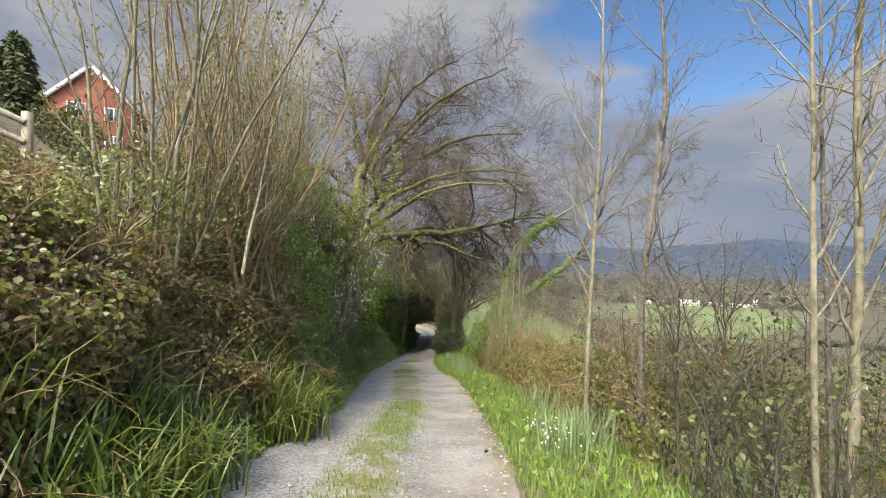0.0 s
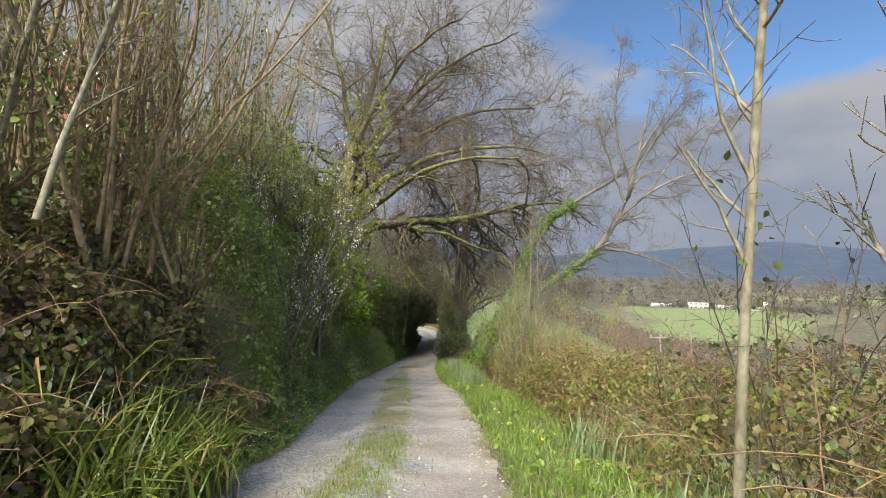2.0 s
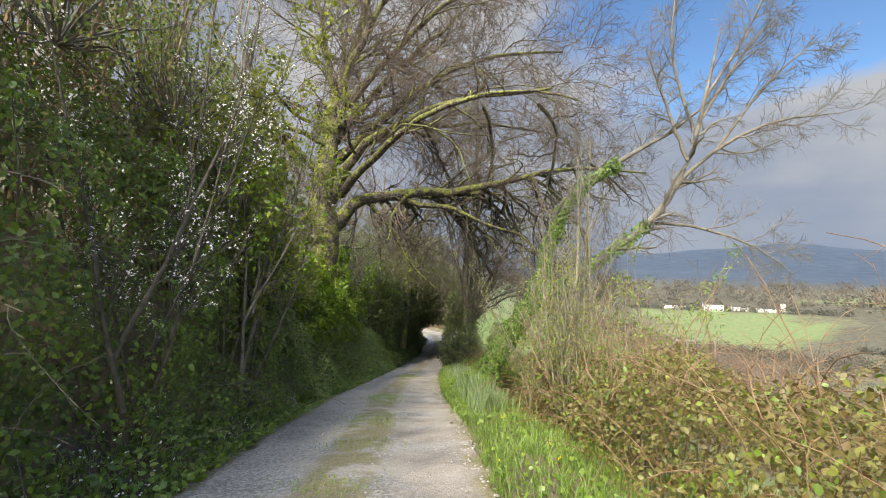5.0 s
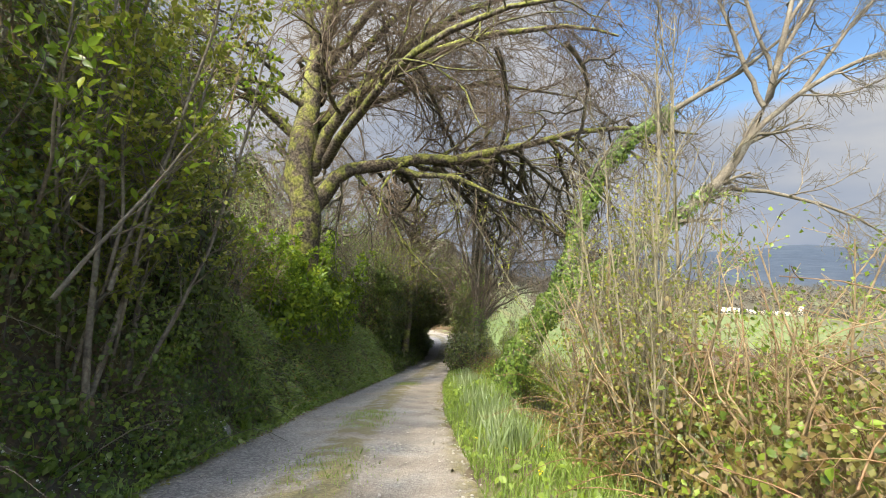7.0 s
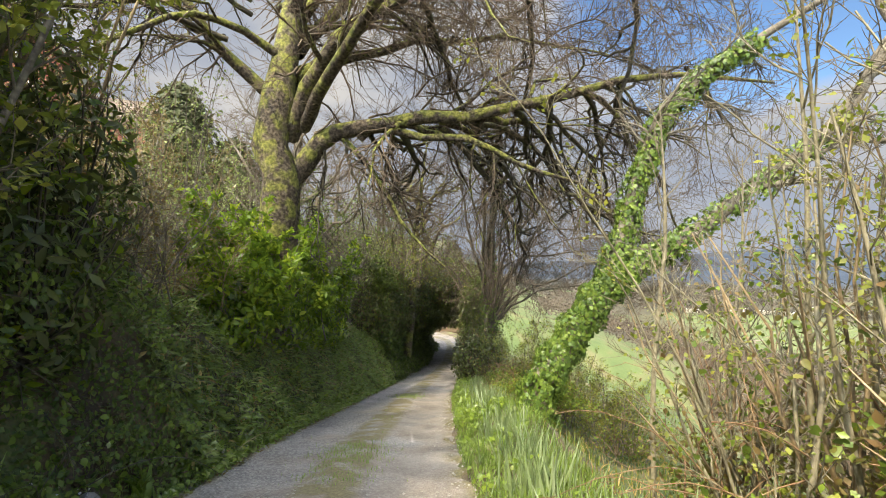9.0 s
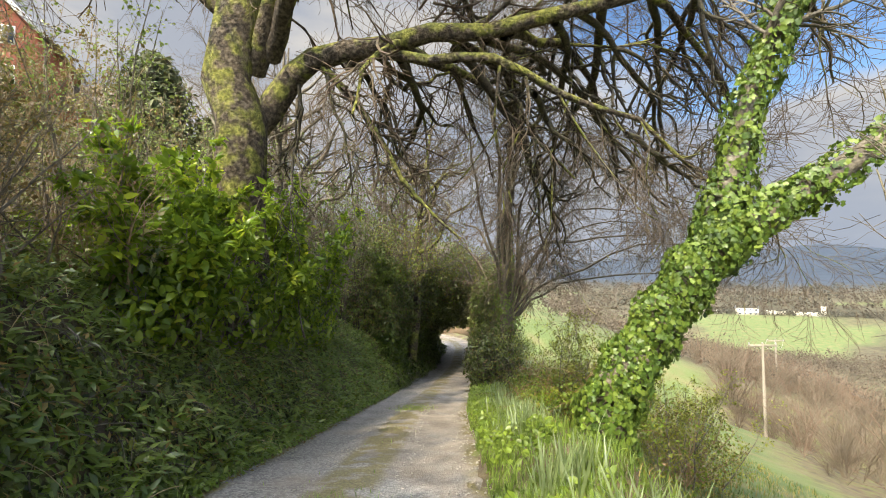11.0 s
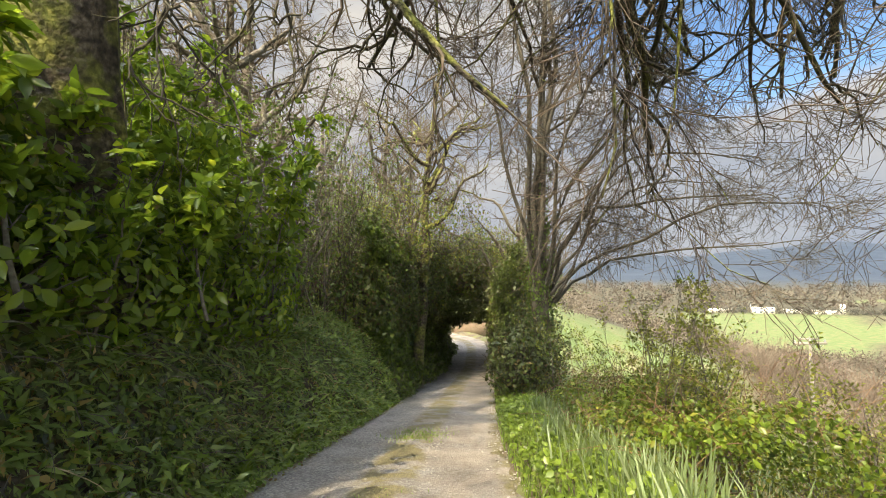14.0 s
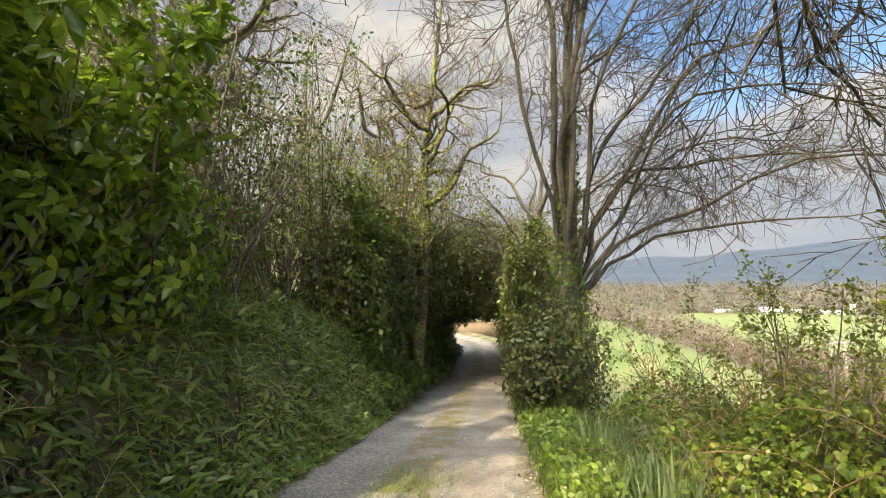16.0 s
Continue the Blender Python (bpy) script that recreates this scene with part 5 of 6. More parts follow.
# shrubs in first leaf and in blossom
shrub("hawthorn", at_left(15.2, 0.6), 10, 0.3, 6.4, 0.03, bark_grey, "hawthorn with yellow-green spring leaves", 18, leaf_spring, 11, 0.08, SMALL, lean=(0.12, 0), tl=1.0)
shrub("hawthorn", at_left(17.6, 1.7), 9, 0.3, 5.2, 0.03, bark_grey, "hawthorn with yellow-green spring leaves", 16, leaf_spring, 9, 0.08, SMALL, lean=(-0.03, 0), tl=0.8)
shrub("hawthorn", at_left(16.6, 2.4), 9, 0.3, 5.4, 0.03, bark_grey, "hawthorn with yellow-green spring leaves", 15, leaf_spring, 9, 0.08, SMALL, lean=(-0.03, 0), tl=0.9)
for hy, hu, ht in ((18.6, 3.0, 6.0),):
    shrub("hawthorn", at_left(hy, hu), 9, 0.35, ht, 0.03, bark_grey, "hawthorn with yellow-green spring leaves", 15, leaf_spring, 8, 0.08, SMALL, lean=(0.02, -0.04), tl=1.0)
shrub("blackthorn", at_left(12.2, 0.5), 9, 0.3, 4.8, 0.028, bark_dark, "blackthorn dotted with white blossom", 13, leaf_herb, 1, 0.04, SMALL, lean=(0.1, 0), tl=0.8, flower=petal_white, nflower=5)
# laurel and rhododendron under the oak
for y, u, n, tall in ((22.0, 0.9, 10, 1.4), (22.7, 1.0, 14, 2.1), (23.9, 1.1, 13, 2.3), (25.2, 0.95, 11, 1.9), (23.4, 2.1, 13, 2.5), (26.4, 1.8, 13, 3.3), (27.4, 1.2, 12, 2.8), (28.4, 2.1, 13, 3.7)):
    shrub("laurel", at_left(y, u), n, 0.35, tall, 0.02, bark_grey, "laurel bush with glossy yellow-green leaves", 10, leaf_laurel, 8, 0.165, LAUREL, "laurels", (0.12, -0.05), 0.32, 0.55, 3, 0.3)
bush("laurel_hedge", [blob_left(22.3, 0.9, 2.2, 0.55, 0.9, 0.5), blob_left(23.7, 0.85, 2.25, 0.6, 1.0, 0.6), blob_left(25.2, 0.85, 2.25, 0.6, 1.0, 0.6), blob_left(26.7, 0.95, 2.35, 0.65, 1.0, 0.7), blob_left(28.2, 1.1, 2.4, 0.7, 1.0, 0.7)], 3400, 0.155, leaf_laurel, "low spreading laurel with dark glossy leaves on the bank's edge", LAUREL, bark_grey, "laurels", ((900, 0.10, LEAF, leaf_ivy),))
shrub("rhododendron", at_left(21.8, 4.6), 12, 0.4, 2.1, 0.022, bark_dark, "rhododendron with a few red flowers", 9, leaf_dark, 5, 0.11, LONG, fan=0.35, tl=0.6, lv3=3)
for y, u, tall in ((19.9, 1.5, 2.0), (20.8, 2.2, 2.2), (21.6, 1.7, 1.6), (21.4, 3.2, 2.2)):
    shrub("dead_brush", at_left(y, u), 16, 0.5, tall, 0.018, bark_grey if y < 21 else bark_brown, "tangle of dead grey and brown sticks on the bank", 9, leaf_brown, 1, 0.06, LEAF, "dead brush", (0.1, -0.1), 0.6, 0.8, 4, -0.2)
bush("cherry_laurel", [blob_left(16.2, 0.75, 2.2, 0.55, 0.9, 1.1), blob_left(17.3, 0.7, 2.4, 0.55, 0.8, 1.3), blob_left(17.0, 1.0, 4.2, 0.7, 0.9, 1.2), blob_left(18.2, 0.95, 3.4, 0.6, 0.7, 1.2), blob_left(16.0, 1.2, 5.2, 0.8, 0.9, 1.1)], 2600, 0.17, leaf_dark, "tall evergreen with long dark drooping leaves in the hedge", LONG, bark_dark, "overgrown hedges", ((1700, 0.12, LONG, leaf_ivy), (500, 0.13, LAUREL, leaf_laurel)))
# thin stems behind the bank
for y, u, tall in ((27.5, 3.4, 5.0), (29.5, 2.0, 5.8), (31.0, 1.6, 6.0), (32.6, 2.2, 6.8), (34.2, 1.5, 6.8), (36.2, 1.8, 7.4), (40.5, 1.6, 8.0), (43, 2.4, 8.0)):
    shrub("thicket_shrub", at_left(y, u), 10, 0.4, tall, 0.024, bark_grey if y < 33 else bark_dark, "leafless shrub with grey upright stems", 10, leaf_ivy if y > 28 else None, 2, 0.085, LEAF, group="thicket on the bank", fan=0.2, tl=0.9, lv3=5)

for y, u, tall in ((24.5, 4.2, 3.4), (26.2, 5.6, 4.2), (28.4, 4.6, 4.6), (30.4, 4.8, 5.0), (32.2, 4.2, 5.0), (33.4, 6.2, 5.4), (35.2, 3.6, 5.6), (38.0, 3.4, 5.8), (39.4, 5.0, 6.0), (42.0, 4.2, 6.0), (45.0, 3.6, 6.0), (48.0, 3.0, 6.0)):
    shrub("thicket_shrub", at_left(y, u), 15, 0.5, tall + 1.6, 0.026, bark_grey, "leafless shrub with grey upright stems", 11, leaf_bank, 2, 0.08, LEAF, group="thicket on the bank", fan=0.24, tl=1.0, lv3=4)
shrub("privet", at_left(14.4, 1.0), 12, 0.4, 3.6, 0.024, bark_grey, "evergreen shrub with glossy yellow-green leaves", 11, leaf_laurel, 4, 0.09, LAUREL, "", (0.10, 0), 0.25, 0.8, 4, 0.2)
shrub("privet", at_left(16.2, 1.3), 11, 0.4, 3.2, 0.024, bark_grey, "evergreen shrub with glossy yellow-green leaves", 11, leaf_laurel, 3, 0.09, LAUREL, "", (0.10, 0), 0.25, 0.8, 4, 0.2)

# ---- the field side ----
right_low = [(1.25, 0.0), (1.3, 0.6), (1.55, 1.1), (2.3, 1.3), (3.4, 0.95), (4.8, 0.2), (6.5, -0.9)]
for y0, y1, lf_ in ((4.4, 7.0, leaf_brown), (7.0, 10.0, leaf_brown), (10.0, 13.0, leaf_brown), (13.0, 17.5, leaf_brown)):
    bank_cover("bramble_patch", y0, y1, right_low, 1, int((3000 if y0 < 9 else 3600) * (y1 - y0)), 0.058, lf_, "low tangled bramble with rusty and green leaves", OVAL, cane_red, int(60 * (y1 - y0)), 1.0, 0.6, 0.5, 0.3, "brambles by the field", "bramble", ((int(420 * (y1 - y0)), 0.05, LEAF, leaf_herb), (int(130 * (y1 - y0)), 0.05, LEAF, leaf_spring)))
for y0, y1 in ((25.5, 28.5), (28.5, 32.0)):
    bank_cover("bramble_patch", y0, y1, [(1.2, 0.0), (1.3, 0.5), (1.7, 0.9), (2.6, 0.9), (3.8, 0.2)], 1, int(1300 * (y1 - y0)), 0.062, leaf_herb, "green bramble and nettles beside the verge", LEAF, cane_red, int(30 * (y1 - y0)), 1.0, 0.5, 0.4, 0.3, "brambles by the field", "bramble", ((900, 0.065, LEAF, leaf_spring), (900, 0.07, LEAF, leaf_ivy), (400, 0.06, LEAF, leaf_brown)))


def sapling(x, y, tall, r, bark, lean=(0.02, 0.0), n=7, label="slender bare sapling with pale bark"):
    z = float(height(x, y)) - 0.1
    dx, dy = lean[0] * tall, lean[1] * tall
    w1 = rng.normal(0, 0.03, 2) * tall * 0.3
    limbs = [[(x, y, z, r), (x + dx * .3 + w1[0], y + dy * .3, z + tall * .33, r * .85), (x + dx * .65 + w1[1], y + dy * .65, z + tall * .66, r * .6), (x + dx, y + dy, z + tall, r * .15)]]
    return tree("sapling", limbs, [
        dict(count=n * 3, length=1.1, angle=42, pts=7, lo=0.28, lift=0.5, wiggle=0.12, thin=0.5, taper=0.3, rmin=0.008, fade=0.4),
        dict(count=5, length=0.45, angle=45, pts=5, lo=0.2, lift=0.2, wiggle=0.15, thin=0.6, taper=0.4, rmin=0.004, fade=0.3),
        dict(count=2, length=0.22, angle=45, pts=3, lo=0.2, lift=0.1, wiggle=0.15, thin=0.6, taper=0.5, rmin=0.003, fade=0.3),
    ], (bark, bark, bark_grey), label, "saplings by the field")[0]


sapling(1.78, 5.7, 6.5, 0.032, bark_pale, (0.04, 0))
sapling(2.28, 5.2, 6.3, 0.042, bark_grey, (0.03, 0), label="grey sapling tangled with bramble")
sapling(3.2, 3.6, 6.5, 0.042, bark_pale, (0.05, 0.0), 9)
sapling(2.75, 3.3, 6.1, 0.026, bark_pale, (-0.02, 0.02))
sapling(3.7, 4.3, 6.5, 0.03, bark_grey, (0.0, 0.02))
sapling(3.5, 2.9, 6.7, 0.034, bark_pale, (0.1, 0.0), 9)
sapling(2.36, 19.45, 5.4, 0.036, bark_pale, (0.03, 0.0), 6)
sapling(3.15, 19.3, 5.0, 0.032, bark_pale, (0.06, 0.0), 6)
sapling(2.95, 18.9, 4.4, 0.024, bark_grey, (0.1, 0.02), 5, "thin grey sapling standing in brambles")
sapling(2.2, 4.2, 2.2, 0.014, bark_dark, (0.05, 0.1))
sapling(2.7, 4.6, 2.0, 0.014, bark_dark, (0.1, 0.0))
for y, u, n, tall in ((4.1, 1.7, 7, 1.9), (4.8, 2.0, 8, 2.3), (5.5, 1.6, 8, 2.4), (6.3, 2.1, 8, 2.6), (3.4, 2.1, 7, 1.9), (5.0, 2.9, 8, 2.4), (7.4, 1.9, 7, 2.0), (3.0, 2.6, 8, 1.7), (3.8, 2.9, 9, 2.2), (4.4, 3.4, 9, 2.2), (3.5, 1.7, 8, 1.5), (4.6, 2.5, 8, 2.6), (5.9, 2.7, 8, 2.2)):
    shrub("tangled_shrub", at_right(y, u), n, 0.25, tall, 0.011, bark_dark, "dark thorny stems with a few ivy leaves", 8, leaf_dark, 2, 0.05, LEAF, "tangled shrubs by the field", (0.03, 0), 0.22, 0.55, 2, 0.25)
for y, u, n, tall, lf_, per in ((14.9, 1.6, 10, 3.0, leaf_spring, 1), (16.0, 1.7, 11, 3.5, leaf_spring, 2), (13.7, 2.0, 9, 2.3, leaf_herb, 1), (16.7, 1.6, 8, 2.4, None, 0), (15.4, 3.2, 9, 2.6, leaf_herb, 2), (17.9, 3.4, 7, 2.4, None, 0), (14.4, 2.6, 9, 2.4, leaf_brown, 1), (16.4, 4.6, 9, 2.2, leaf_brown, 2)):
    shrub("hedge_shrub", at_right(y, u), n, 0.2, tall, 0.02, bark_pale if u < 1.8 else bark_brown, "pale upright stems of a thin hedge shrub", 12, lf_, per * 2 + 1, 0.038, OVAL, "hedge by the field", (0.02, 0), 0.14, 0.6, 4, 0.4)
for y, u, n, tall in ((27.8, 2.4, 9, 2.9), (29.2, 3.2, 10, 3.2), (31.0, 2.6, 10, 2.9), (26.8, 4.2, 9, 2.6), (30.4, 4.4, 9, 3.2), (28.4, 5.4, 9, 3.0)):
    shrub("hedge_shrub", at_right(y, u), n, 0.3, tall, 0.018, bark_grey, "loose shrub in small yellow-green leaf", 13, leaf_spring, 6, 0.06, SMALL, "hedge by the field", (0.02, 0), 0.35, 0.7, 4, 0.2)

bush("hedge_bush", [at_right(13.6, 1.7, 0.7) + (0.6, 0.9, 0.7), at_right(14.9, 1.7, 1.0) + (0.7, 0.9, 1.0), at_right(16.2, 1.8, 1.3) + (0.8, 0.9, 1.3), at_right(17.4, 2.0, 1.4) + (0.8, 0.8, 1.4), at_right(16.4, 3.4, 1.2) + (0.9, 1.0, 1.1)], 1700, 0.048, leaf_herb, "loose hedge in small green and yellow leaf beside the verge", OVAL, bark_brown, "hedge by the field", ((450, 0.045, SMALL, leaf_spring), (1300, 0.045, LEAF, leaf_brown), (900, 0.05, IVY, leaf_ivy)))
for x_, y_, tall_, r_, ln_ in ((2.35, 15.7, 5.2, 0.034, (0.02, 0.01)), (2.5, 16.0, 5.6, 0.03, (0.05, 0.0)), (2.7, 15.8, 5.0, 0.028, (0.0, 0.02)), (2.2, 16.4, 4.4, 0.022, (-0.03, 0.0)), (3.1, 16.6, 4.2, 0.024, (0.06, 0.0))):
    sapling(x_, y_, tall_, r_, bark_pale, ln_, 5, "slender pale stem rising from the field hedge")
shrub("leafy_shrub", at_right(16.6, 3.7), 11, 0.3, 4.2, 0.022, bark_brown, "upright shrub with fresh green leaves at its stem tips", 11, leaf_herb, 5, 0.075, LONG, "hedge by the field", (0.06, 0), 0.22, 0.7, 4, 0.5)

bush("field_shrub", [at_right(28.2, 3.0, 0.9) + (1.0, 1.2, 1.1), at_right(30.0, 3.3, 1.0) + (1.1, 1.3, 1.3), at_right(31.8, 4.4, 1.1) + (1.3, 1.4, 1.4)], 1500, 0.075, leaf_spring, "loose green and brown shrubs on the field's edge", SMALL, bark_brown, "hedge by the field", ((1300, 0.075, SMALL, leaf_brown), (1500, 0.07, LEAF, leaf_herb)))
bush("field_shrub", [at_right(26.6, 4.6, 0.8) + (1.0, 1.1, 1.1), at_right(28.4, 5.6, 0.8) + (1.2, 1.2, 1.3), at_right(30.4, 6.6, 0.9) + (1.3, 1.3, 1.4)], 1300, 0.075, leaf_brown, "brown shrub with sparse yellow-green leaf below the verge", SMALL, bark_brown, "hedge by the field", ((1500, 0.075, SMALL, leaf_spring), (700, 0.07, LEAF, leaf_herb)))

# ---- grass ----
def tuft(name, base, n, ln, spread, mat, label, bend=(60, 165), width=0.011, dry=0, cat="grass"):
    root = thing(name, base, label, cat)
    p = np.array([base], float) + np.concatenate([rng.normal(0, spread, (n, 2)), np.zeros((n, 1))], 1)
    p[:, 2] = height(p[:, 0], p[:, 1]) - 0.02
    put("grass_cover", (*blades(p, ln * rng.uniform(0.5, 1.2, n), bend, width), mat), root, kind="stuff")
    if dry:
        put("dead_grass", (*blades(p[:dry], ln * rng.uniform(0.5, 1.1, dry), (110, 190), width), grass_dry), root, kind="stuff")
    return root


tuft("sedge_clump", at_left(4.1, 0.1), 420, 0.95, 0.24, grass_sedge, "large arching clump of broad green sedge", dry=40)
tuft("sedge_clump", at_left(3.1, 0.0), 360, 0.9, 0.25, grass_sedge, "arching clump of broad green sedge", dry=30)
tuft("sedge_clump", at_left(6.35, -0.02), 520, 1.0, 0.2, grass_sedge, "bright sedge clump with dry drooping blades", dry=70)
tuft("sedge_clump", at_left(7.3, 0.05), 420, 1.0, 0.22, grass_sedge, "sedge clump with dry drooping blades", dry=30)

g1 = ground_points(20000, 1.0, 22.0, 0.0, 1.45, 1)
g2 = ground_points(9000, 22.0, 45.0, 0.0, 1.3, 1)
verge = thing("verge_grass", (0.9, 10, -2), "bright green grass verge beside the lane", "grass", kind="stuff")
put("grass_cover", (*blades(g1, rng.uniform(0.07, 0.24, len(g1)), (20, 120), 0.03), grass_verge), verge, kind="stuff")
put("far_grass", (*blades(g2, rng.uniform(0.12, 0.3, len(g2)), (10, 90), 0.03), grass_verge), verge, kind="stuff")
g3 = np.concatenate([ground_points(8000, 2.0, 40.0, 1.2, 7.5, 1), ground_points(11000, 12.0, 48.0, 5.0, 15.0, 1)])
field = thing("rough_grass", (4, 18, -4), "rough field grass below the verge", "grass", kind="stuff")
half = rng.random(len(g3)) < 0.4
put("grass_cover", (*blades(g3[~half], rng.uniform(0.12, 0.34, (~half).sum()), (20, 110), 0.035), grass_sedge), field, kind="stuff")
put("dead_grass", (*blades(g3[half], rng.uniform(0.12, 0.3, half.sum()), (40, 150), 0.03), grass_dry), field, "dry yellow grass", "stuff")
# strip of grass on the crown of the lane
yy = rng.uniform(1.5, 30, 30000)
keep = wob(yy * 0.8, yy * 0.21, 1.0) + rng.normal(0, 0.25, len(yy)) > np.where((yy > 5.4) & (yy < 10.4), -0.9, 0.15) + 0.4 * (np.abs(yy - 24) < 7)
yy = yy[keep]
xx = c_of(yy) + rng.normal(0, 0.15, len(yy)) * w_of(yy) * 1.15
strip = thing("grass_strip", (-0.7, 8, -1.5), "worn strip of short grass along the lane's crown", "grass", kind="stuff")
put("grass_cover", (*blades(np.stack([xx, yy, z_of(yy) + 0.045], 1), rng.uniform(0.025, 0.07, len(yy)), (30, 140), 0.07), grass_verge), strip, kind="stuff")
# grey-green leaf clumps and broad-leaved herbs on the verge
for y, u in ((5.0, 0.75), (5.8, 0.95), (8.4, 1.1), (16.4, 0.55), (18.2, 0.6), (19.6, 0.8), (21.0, 0.7), (24.0, 0.75), (25.2, 0.95), (26.4, 0.9), (28.0, 0.9), (30.4, 1.0)):
    tuft("daffodil_leaves", at_right(y, u, 0), 150, 0.5, 0.2, grass_blue, "clump of grey-green strap leaves on the verge", (5, 60), 0.024, cat="plant")
hp = np.concatenate([ground_points(2600, 22.0, 36.0, 0.05, 1.0, 1), ground_points(900, 2.0, 22.0, 0.02, 1.2, 1)])
herb = thing("verge_herbs", (0.2, 27, -5), "low broad-leaved green plants on the verge", "plants", kind="stuff")
put("foliage", (*foliage(hp + np.stack([np.zeros(len(hp)), np.zeros(len(hp)), rng.uniform(0.05, 0.25, len(hp)) * np.where(hp[:, 1] < 22, 0.6, 1.0)], 1), np.tile((0, -0.3, 1.0), (len(hp), 1)), 0.085, LEAF, 0.4, 0.1), leaf_herb), herb, kind="stuff")

for y0, y1 in ((1.0, 8.0), (8.0, 16.0), (16.0, 24.0), (24.0, 34.0)):
    fr = ground_points(int(230 * (y1 - y0)), y0, y1, -0.14, 0.3, -1)
    fringe = thing("bank_foot_plants", tuple(fr.mean(0)), "low leafy plants creeping onto the lane's edge", "plants", kind="stuff")
    fr = fr + np.stack([np.zeros(len(fr)), np.zeros(len(fr)), rng.uniform(0.03, 0.16, len(fr))], 1)
    k = rng.random(len(fr)) < 0.6
    put("foliage", (*foliage(fr[k], np.tile((0.7, 0, 0.7), (k.sum(), 1)), 0.075, LEAF, arch=True), leaf_herb), fringe, kind="stuff")
    put("mixed_foliage", (*foliage(fr[~k], np.tile((0.7, 0, 0.7), ((~k).sum(), 1)), 0.07, LEAF, arch=True), leaf_bank), fringe, kind="stuff")
    gp = ground_points(int(160 * (y1 - y0)), y0, y1, -0.12, 0.35, -1)
    put("grass_cover", (*blades(gp, rng.uniform(0.08, 0.25, len(gp)), (30, 130), 0.03), grass_verge), fringe, kind="stuff")

# ---- house on the hill ----
brick = surface("red_brick", [(0.3, (0.27, 0.085, 0.055)), (0.5, (0.34, 0.115, 0.075)), (0.7, (0.40, 0.15, 0.10))], 3.0, 0.9, 0.3, 30)
tiles = surface("brown_roof_tiles", [(0.3, (0.10, 0.075, 0.06)), (0.5, (0.17, 0.13, 0.10)), (0.7, (0.22, 0.18, 0.14))], 4.0, 0.9, 0.4, 25)
white = surface("white_paint", [(0.3, (0.74, 0.74, 0.72)), (0.7, (0.82, 0.82, 0.8))], 2.0, 0.5, 0.05, 30)
glass = surface("window_glass", [(0.3, (0.05, 0.06, 0.08)), (0.7, (0.09, 0.11, 0.13))], 1.0, 0.08, 0.0, 5)


def box(x0, x1, y0, y1, z0, z1):
    v = np.array([(x, y, z) for z in (z0, z1) for y in (y0, y1) for x in (x0, x1)], float)
    return v, np.array([(0, 2, 3, 1), (4, 5, 7, 6), (0, 1, 5, 4), (2, 6, 7, 3), (0, 4, 6, 2), (1, 3, 7, 5)])


HX, HY, HZ = -31.4, 46.5, 10.2
house = thing("house", (HX, HY, HZ), "two-storey red brick house with white windows up the slope", "house")
house.rotation_euler = (0, 0, radians(28))


def hpart(name, vf, mat, parent=None, label=""):
    return piece(name, (*vf, mat), parent or house, label)


def gable(x0, x1, y0, y1, z0, ze, zr):
    xm = (x0 + x1) / 2
    v = np.array([(x0, y0, z0), (x1, y0, z0), (x1, y0, ze), (xm, y0, zr), (x0, y0, ze), (x0, y1, z0), (x1, y1, z0), (x1, y1, ze), (xm, y1, zr), (x0, y1, ze)], float)
    f = [(0, 1, 2, 4), (2, 3, 4, 4), (5, 9, 7, 6), (9, 8, 7, 7), (1, 6, 7, 2), (0, 4, 9, 5)]
    tri = []
    for a, b, c, d in f:
        tri.append((a, b, c))
        if d != c:
            tri.append((a, c, d))
    return v, np.array(tri)


hpart("wall", gable(-7.6, 0, 0, 9, -2.5, 5.3, 9.2), brick)


def roof_slab(xa, za, xb, zb, y0, y1, t):
    n = np.array([-(zb - za), 0, xb - xa], float)
    n = n / np.linalg.norm(n) * (t if xb > xa else -t)
    a = np.array([(xa, y0, za), (xb, y0, zb), (xb, y1, zb), (xa, y1, za)], float)
    v = np.concatenate([a, a + n])
    return v, np.array([(0, 3, 2, 1), (4, 5, 6, 7), (0, 1, 5, 4), (1, 2, 6, 5), (2, 3, 7, 6), (3, 0, 4, 7)])


hpart("roof", roof_slab(-8.1, 4.9, -3.8, 9.25, -0.35, 9.3, 0.22), tiles)
hpart("roof", roof_slab(0.5, 4.9, -3.8, 9.25, -0.35, 9.3, 0.22), tiles)
hpart("bargeboard", roof_slab(-8.1, 4.72, -3.8, 9.07, -0.42, -0.36, 0.36), white, None, "white painted bargeboard")
hpart("bargeboard", roof_slab(0.5, 4.72, -3.8, 9.07, -0.42, -0.36, 0.36), white, None, "white painted bargeboard")
for wx, wz in ((-5.0, 4.3), (-2.0, 4.1), (-2.0, 1.3)):
    win = hpart("window", box(wx - .75, wx + .75, -0.05, 0.06, wz, wz + 1.35), white, None, "white framed casement window")
    for px in (-0.36, 0.36):
        piece("pane", (*box(wx + px - .3, wx + px + .3, -0.075, -0.055, wz + .08, wz + 1.27), glass), win, "dark glass pane")
hpart("wing_wall", box(0, 8, 3, 9, -2.5, 0.8), brick)
